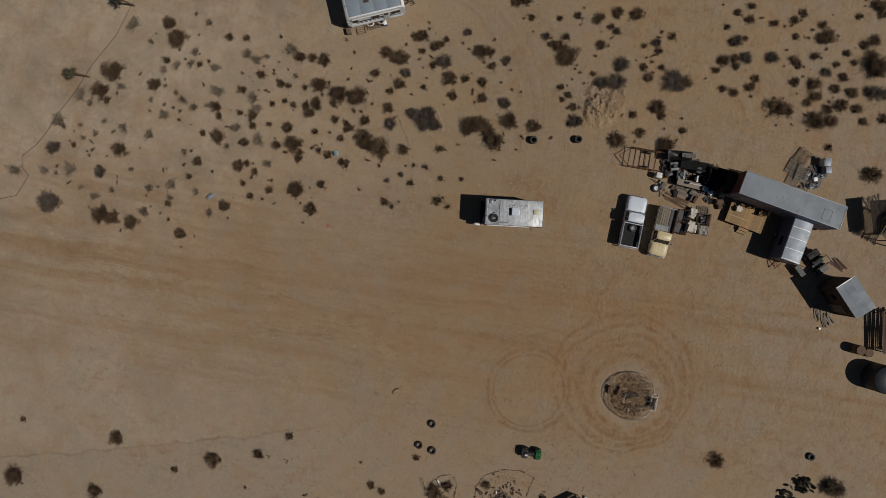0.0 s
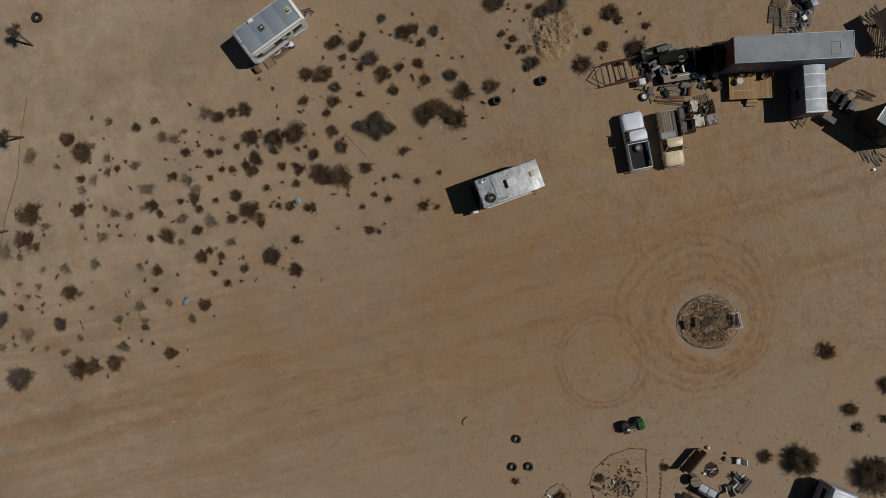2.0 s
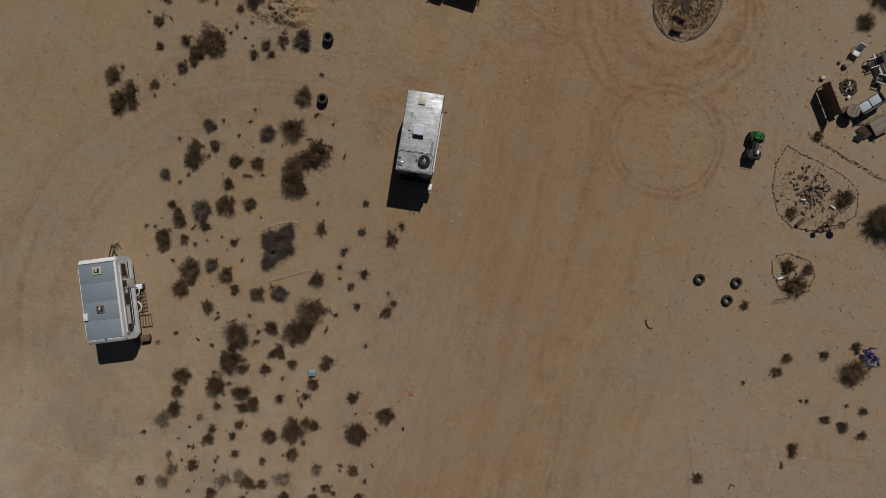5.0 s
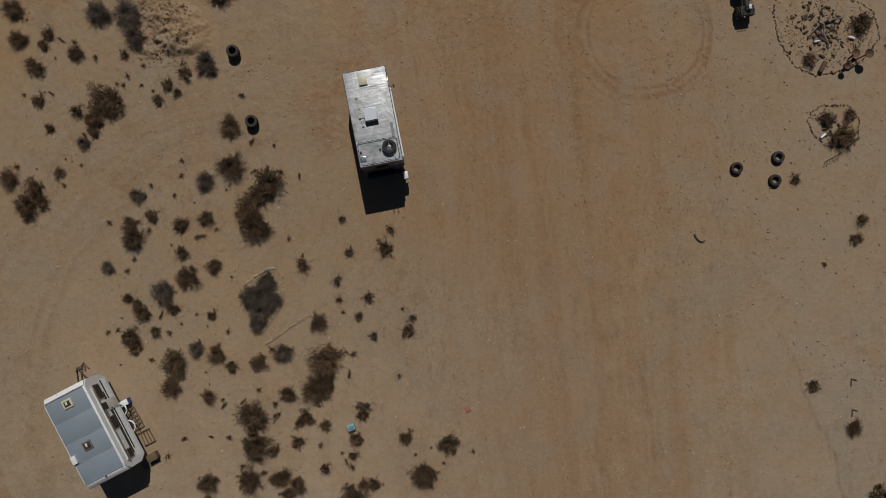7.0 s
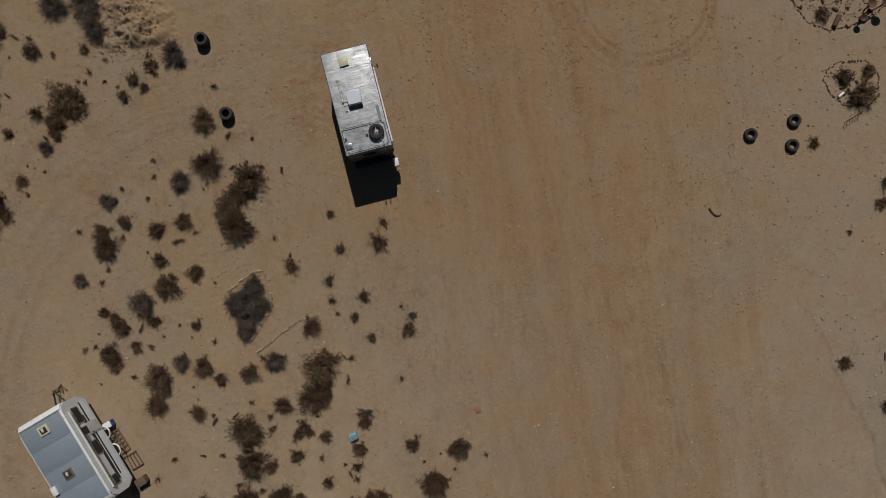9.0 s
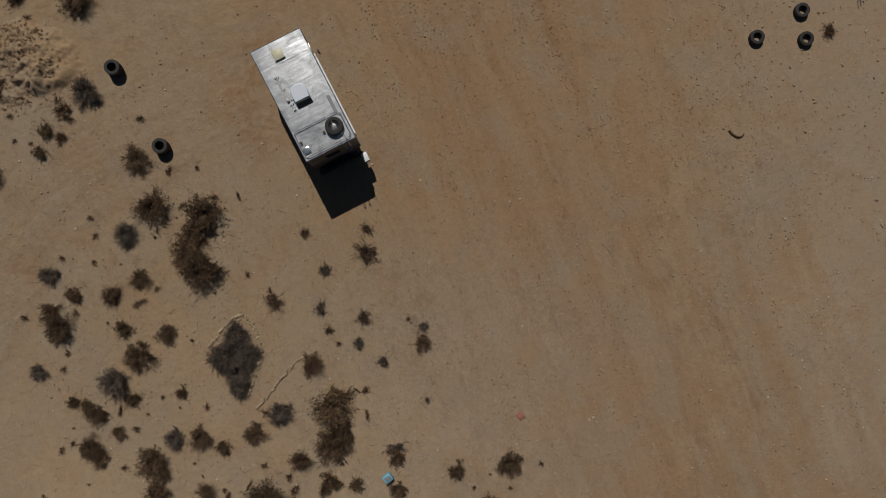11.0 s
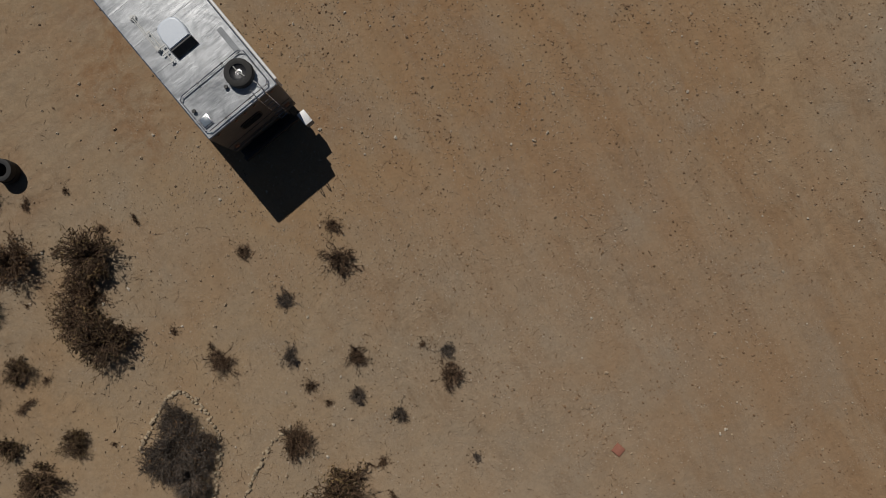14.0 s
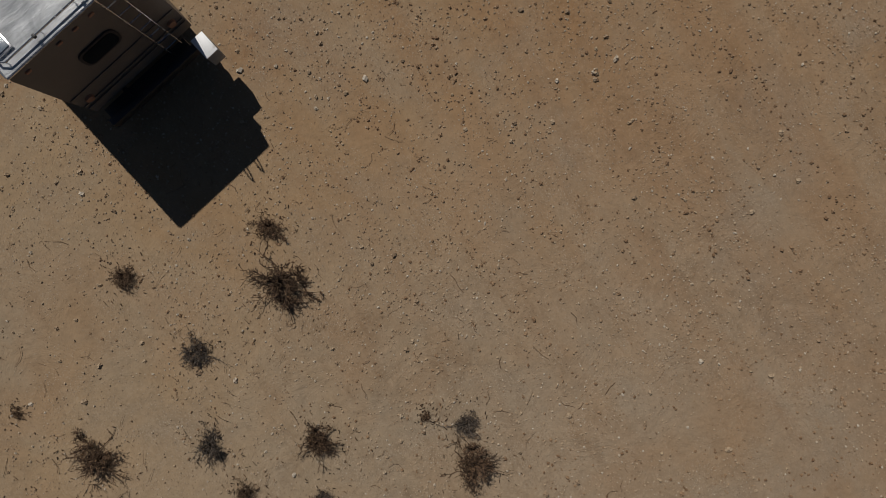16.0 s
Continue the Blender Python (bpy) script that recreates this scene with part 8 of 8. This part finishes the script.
SMALL_D = [
    (-3.2, -17.6, 0.32), (-3, -25.2, 0.5), (-2.8, -22.5, 0.41), (-2.7, -29.4, 0.36), (-2.7, -19.1, 0.45), (-1.6, -33.6, 0.45),
    (-1.4, -14.1, 0.47), (-1.4, -9.8, 0.51), (-0.9, -35.2, 0.45), (-0.8, -23.7, 0.36), (-0.1, -21.1, 0.36), (0.4, -33.3, 0.36),
    (1, -18.8, 0.41), (1.3, -11.2, 0.47), (1.4, -35.5, 0.36), (1.4, -25, 0.41), (1.6, -17.8, 0.41), (1.8, -37.2, 0.45),
    (1.8, -33.9, 0.41), (2.5, -35, 0.36), (2.9, -18.7, 0.32), (3, -30.5, 0.45), (3, -16, 0.45), (3.4, -35.7, 0.32),
    (3.6, -24, 0.36), (4, -17.7, 0.41), (4.3, -29.7, 0.36), (4.9, -22.9, 0.45), (5.7, -27.5, 0.5), (6.1, -25.2, 0.41),
]
SMALL_E = [
    (6.5, -36.7, 0.32), (6.7, -25.2, 0.41), (6.8, -31, 0.41), (7.2, -34, 0.32), (24, 36.3, 0.45), (24.6, 4.2, 0.38),
    (25.7, -8.2, 0.44), (28.3, 0.6, 0.44), (28.6, 1.7, 0.42), (30.6, -33.9, 0.33), (31, 2.9, 0.38), (31.2, -3.9, 0.38),
    (31.3, -4.3, 0.36), (31.6, -18.3, 0.38), (32.6, -1.3, 0.38), (32.9, -7.9, 0.43), (32.9, 4.2, 0.42), (34.9, 0.1, 0.33),
    (35.3, -1.5, 0.38), (37.6, 5.6, 0.5),
]
DRY_A = [
    (-21.6, 9.2, 0.2), (-20, 9.3, 0.2), (-15.6, -3, 0.27), (-15.4, -1.3, 0.27), (-15.4, 10.3, 0.27), (-15, -0.6, 0.27),
    (-14, 3.8, 0.24), (-13.4, -4, 0.27), (-13, -12.4, 0.27), (-12.9, -5, 0.27), (-12.2, 4.4, 0.24), (-12.2, 5.3, 0.24),
    (-12, -11.3, 0.27), (-10.4, -11.2, 0.2), (-8.6, 9.2, 0.27), (-8.1, 6.4, 0.17), (-7.6, -8.4, 0.24), (-6.7, 6.2, 0.2),
    (-6.6, -10, 0.27), (-5.2, 4.4, 0.24), (-3.9, -11.7, 0.27), (-2.6, -12.2, 0.18), (-1.5, -26.3, 0.27), (2.6, -21.9, 0.27),
    (2.7, -24.8, 0.23), (3.6, -26.6, 0.27), (4, -34, 0.27), (4, -16.5, 0.27), (5.8, -36.8, 0.27), (26.4, -0.9, 0.25),
]
DRY_B = [
    (30.6, -0.7, 0.21), (30.9, -5.4, 0.29), (31, -0.6, 0.25), (31.6, -11.2, 0.25), (33.7, 0.1, 0.25),
]
PLANTED = {
    "twig": (TWIG_A,),
    "grey": (GREY_A, GREY_B,),
    "creosote": (CREOSOTE_A, CREOSOTE_B, CREOSOTE_C, CREOSOTE_D, CREOSOTE_E,),
    "small": (SMALL_A, SMALL_B, SMALL_C, SMALL_D, SMALL_E,),
    "dry": (DRY_A, DRY_B,),
}

SIZE = {"small": 1.2, "twig": 1.25, "grey": 1.04, "creosote": 1.12, "pale": 1.1, "dry": 1.1}
for kind, lists in PLANTED.items():
    seed = 1
    for spots in lists:
        for x, y, r in spots:
            # towards the open pale flat many shrubs are bleached
            chance = 0.5 + 0.5 * noise.cell((x * 7.3, y * 5.1, 2.0))
            bleached = kind in ("creosote", "small", "grey") and x < 14 and r < 0.95 and chance < 0.9 * min(1.0, max(0.0, (-13 - y) / 16)) - 0.15
            grown = "pale" if bleached else kind
            plant(grown, x, y, r * SIZE[grown], seed)
            seed += 1
rnd = random.Random(31)
for k in range(300):
    x, y, r = rnd.choice(rnd.choice(PLANTED["small"] + PLANTED["creosote"]))
    if y < 36 and x < 12:
        a, d = rnd.uniform(0, 6.3), rnd.uniform(0.8, 1.9)
        plant("pale" if y < -20 and k % 2 else "dry", x + d * math.cos(a), y + d * math.sin(a), rnd.uniform(0.1, 0.34), k)
for k, (x, y, r) in enumerate(((31.75, 13.05, 1.7), (26.4, 28.6, 1.6), (28.5, 34.5, 1.9), (33.6, 20.6, 2.1), (35.2, 22.3, 2.0), (32.6, 26.8, 0.95), (36.4, 20.3, 1.5))):
    plant("tree", x, y, r, k)
for k, (x, y, r) in enumerate(((27.45, 6.75, 0.95), (26.5, 7.8, 0.65), (27.85, 8.05, 0.5), (28.45, 13.6, 0.85), (25.5, 11.35, 0.6), (25.33, 17.07, 0.5))):
    plant("creosote", x, y, r, 50 + k)


def spiky_tree(m, label, lean):
    """A yucca-like tree: leaning trunk with a head of stiff blades."""
    t = thing("joshua_tree", m, label, "tree", "spiky trees")
    tube_part("trunk", t, BARK, [(0, 0, 0), (lean[0] * 0.5, lean[1] * 0.5, 0.9), (lean[0], lean[1], 1.7)], 0.09, seg=8)
    rnd = random.Random(int(lean[0] * 100))
    V, F = [], []
    for c in ((lean[0], lean[1], 1.75), (lean[0] + 0.35, lean[1] + 0.2, 1.7), (lean[0] - 0.3, lean[1] + 0.25, 1.65), (lean[0], lean[1] - 0.4, 1.6)):
        for _ in range(90):
            d = Vector((rnd.gauss(0, 1), rnd.gauss(0, 1), rnd.gauss(0.35, 0.8))).normalized()
            p = Vector(c) + d * 0.08
            blade(V, F, p, p + d * rnd.uniform(0.3, 0.5), 0.018, 0.002)
    part("crown", raw_mesh("crown", V, F, YUCCA), None, t)


spiky_tree(pose(-3.4, -35.9, 0), "small spiky desert tree leaning over sand", (0.25, -0.75))
spiky_tree(pose(-11.2, -33.3, 0), "small spiky desert tree on sand", (0.2, -0.6))
spiky_tree(pose(-18.9, -31.3, 0), "small spiky desert tree leaning over sand", (-0.7, -0.3))
lying_tyre(-21.2, -30.5, 0, 0.42, label="lone black tyre on the pale flat")


def prickly_pear(x, y, pads, seed):
    c = thing("prickly_pear", pose(x, y, 0), "clump of dark green cactus pads", "cactus", "cacti")
    rnd = random.Random(seed)
    for k in range(pads):
        bm = bmesh.new()
        bmesh.ops.create_uvsphere(bm, u_segments=12, v_segments=8, radius=0.2, matrix=Matrix.Diagonal((1, 0.2, 1.3, 1)))
        ob = part("pad", bm, CACTUS, c)
        a, r = rnd.uniform(0, 6.3), 0.8 * rnd.random() ** 0.6
        ob.matrix_basis = pose(r * math.cos(a), r * math.sin(a), 0.24 + 0.3 * rnd.random() * (k > pads // 2), rnd.uniform(-40, 40), 0, rnd.uniform(0, 180))


prickly_pear(17.7, 40.9, 40, 1)
prickly_pear(19.0, 39.6, 14, 2)
for k, (x, y, r) in enumerate(((17.3, 43.7, 1.25), (18.9, 45.0, 1.0))):
    plant("tree", x, y, r, 20 + k)


# ---- loose stones and twigs on the sand ----
def scatter_stones(name, count, box, smin, smax, seed, label, power=2.6, lines=False, height=None, dark=False):
    rnd = random.Random(seed)
    V, F = [], []
    base = [Vector(p) for p in ((1, 0, 0), (0, 1, 0), (-1, 0, 0), (0, -1, 0), (0.05, -0.05, 0.75), (0, 0, 0.6), (0.62, 0.62, 0.55), (-0.62, 0.57, 0.5), (-0.57, -0.62, 0.55), (0.62, -0.62, 0.5))]
    tri = [(0, 6, 4), (6, 1, 4), (1, 7, 4), (7, 2, 4), (2, 8, 4), (8, 3, 4), (3, 9, 4), (9, 0, 4), (0, 1, 6), (1, 2, 7), (2, 3, 8), (3, 0, 9)]
    made = 0
    while made < count:
        x, y = rnd.uniform(box[0], box[1]), rnd.uniform(box[2], box[3])
        ex, ey = 2 * (x - box[0]) / (box[1] - box[0]) - 1, 2 * (y - box[2]) / (box[3] - box[2]) - 1
        if rnd.random() < (ex * ex + ey * ey) ** 2 * 0.8:
            continue
        if noise.noise((x * 0.35, y * 0.35, seed)) + 0.5 * noise.noise((x * 1.3, y * 1.3, seed + 3)) < rnd.uniform(-0.6, 0.35):
            continue
        if lines and noise.noise(((x + 0.1 * y) * 1.7, y * 0.05, 3)) + 0.4 * noise.noise((x * 0.5, y * 0.5, 8)) < rnd.uniform(-0.05, 0.6):
            continue
        s = smin * (smax / smin) ** (rnd.random() ** power)
        rot = Euler((rnd.uniform(-0.4, 0.4), rnd.uniform(-0.4, 0.4), rnd.uniform(0, 6.3))).to_matrix()
        sx, sy = s * rnd.uniform(0.7, 1.2), s * rnd.uniform(0.6, 1)
        b0 = len(V)
        lift = max(0.0, height(x, y)) if height else ground_z(x, y)
        for v in base:
            q = rot @ Vector((v.x * sx * rnd.uniform(0.8, 1.15), v.y * sy * rnd.uniform(0.8, 1.15), v.z * s * 1.15))
            V.append((x + q.x, y + q.y, q.z + s * 0.05 + lift))
        F.extend((a + b0, b + b0, c + b0) for a, b, c in tri)
        made += 1
    me = bpy.data.meshes.new(name)
    me.from_pydata(V, [], F)
    me.materials.append(CLOD if dark else GRIT)
    tagged(new(name, me), label, "gravel", kind="stuff")


def grit_material(name, dark, mid, pale):
    m, n, l, b = nodes_of(name, 0.92)
    rnd = n.new("ShaderNodeNewGeometry").outputs["Random Per Island"]
    col = mix(n, l, ramp(n, l, rnd, 0.05, 0.5), dark, mid)
    col = mix(n, l, ramp(n, l, rnd, 0.74, 0.95), col, pale)
    l.new(col, b.inputs["Base Color"])
    return m


GRIT = grit_material("loose_grit", (0.26, 0.18, 0.112), (0.4, 0.3, 0.2), (0.52, 0.45, 0.36))
CLOD = grit_material("dark_clods", (0.2, 0.12, 0.066), (0.3, 0.195, 0.113), (0.42, 0.32, 0.21))
scatter_stones("gravel", 46000, (-8.5, 14.5, -11.5, 8.5), 0.006, 0.032, 5, "fine stones strewn on the sand near the motorhome", 2.6)
scatter_stones("gravel", 10000, (-30, 36, -40, 34), 0.02, 0.07, 6, "loose stones strewn over the lot", 2.0)
scatter_stones("gravel", 5000, (-1, 24, -30, 34), 0.02, 0.055, 15, "dark clods strewn along the wheel tracks", 1.6, True, None, True)
scatter_stones("gravel", 9000, (-4, 25, -18, 14), 0.012, 0.04, 16, "small dark clods strewn over the lane", 1.4, False, None, True)
scatter_stones("gravel", 1500, (-15.6, -11.4, 10.9, 15.3), 0.02, 0.085, 7, "stones and clods on the dug-up bank", 2.0, False, bank_height, True)
scatter_stones("gravel", 4000, (20, 40, -15, 45), 0.02, 0.09, 8, "loose stones round the fire place and beds")


def twig_litter(count, box, seed):
    rnd = random.Random(seed)
    V, F = [], []
    for _ in range(count):
        x, y, a = rnd.uniform(box[0], box[1]), rnd.uniform(box[2], box[3]), rnd.uniform(0, 6.3)
        p, ln, r = Vector((x, y, 0.012)), rnd.uniform(0.05, 0.16), rnd.uniform(0.003, 0.006)
        for _ in range(rnd.choice((1, 2, 2, 3))):
            a += rnd.uniform(-0.8, 0.8)
            q = p + Vector((math.cos(a) * ln, math.sin(a) * ln, rnd.uniform(-0.004, 0.02)))
            blade(V, F, p, q, r, r * 0.7)
            p = q
    tagged(new("twig_litter", raw_mesh("twig_litter", V, F, BARK)), "dry twigs scattered on the sand", "twigs", kind="stuff")


def leaf_litter():
    """Fallen leaves and twig ends round each shrub."""
    rnd = random.Random(77)
    V, F = [], []
    for kind in ("creosote", "small", "grey", "twig"):
        for spots in PLANTED[kind]:
            for x, y, r in spots:
                for _ in range(round(26 + 30 * r)):
                    a, d = rnd.uniform(0, 6.3), r * rnd.uniform(0.6, 1.9)
                    px, py = x + d * math.cos(a), y + d * math.sin(a)
                    p = Vector((px, py, ground_z(px, py) + 0.012))
                    b, ln = rnd.uniform(0, 6.3), rnd.uniform(0.02, 0.075)
                    q = p + Vector((math.cos(b) * ln, math.sin(b) * ln, rnd.uniform(0.0, 0.03)))
                    blade(V, F, p, q, rnd.uniform(0.006, 0.014), 0.005)
    tagged(new("leaf_litter", raw_mesh("leaf_litter", V, F, TWIGS)), "fallen dry leaves and twig ends round the shrubs", "litter", kind="stuff")


leaf_litter()


def dome_litter():
    rnd = random.Random(12)
    V, F = [], []
    for _ in range(1300):
        a, r = rnd.uniform(0, 6.3), 1.95 * math.sqrt(rnd.random())
        p = Vector((13.6 + r * math.cos(a), 22.75 + r * math.sin(a), 0.03))
        q = p + Vector((rnd.gauss(0, 0.07), rnd.gauss(0, 0.07), rnd.uniform(0, 0.06)))
        blade(V, F, p, q, 0.024, 0.016)
    tagged(new("branch_litter", raw_mesh("branch_litter", V, F, TWIGS)), "broken dark sticks strewn inside the dome", "sticks", kind="stuff")


dome_litter()
scatter_stones("gravel", 700, (23.6, 29.4, 10.6, 15.4), 0.02, 0.07, 21, "dark stones and cinders strewn in the stone bed", 1.2, False, None, True)
scatter_stones("gravel", 1500, (11.3, 15.8, 20.5, 24.8), 0.015, 0.05, 22, "small stones inside the dome", 1.5)
twig_litter(420, (-9, 5, -12, 4), 3)
twig_litter(500, (-22, -5, -14, 12), 4)
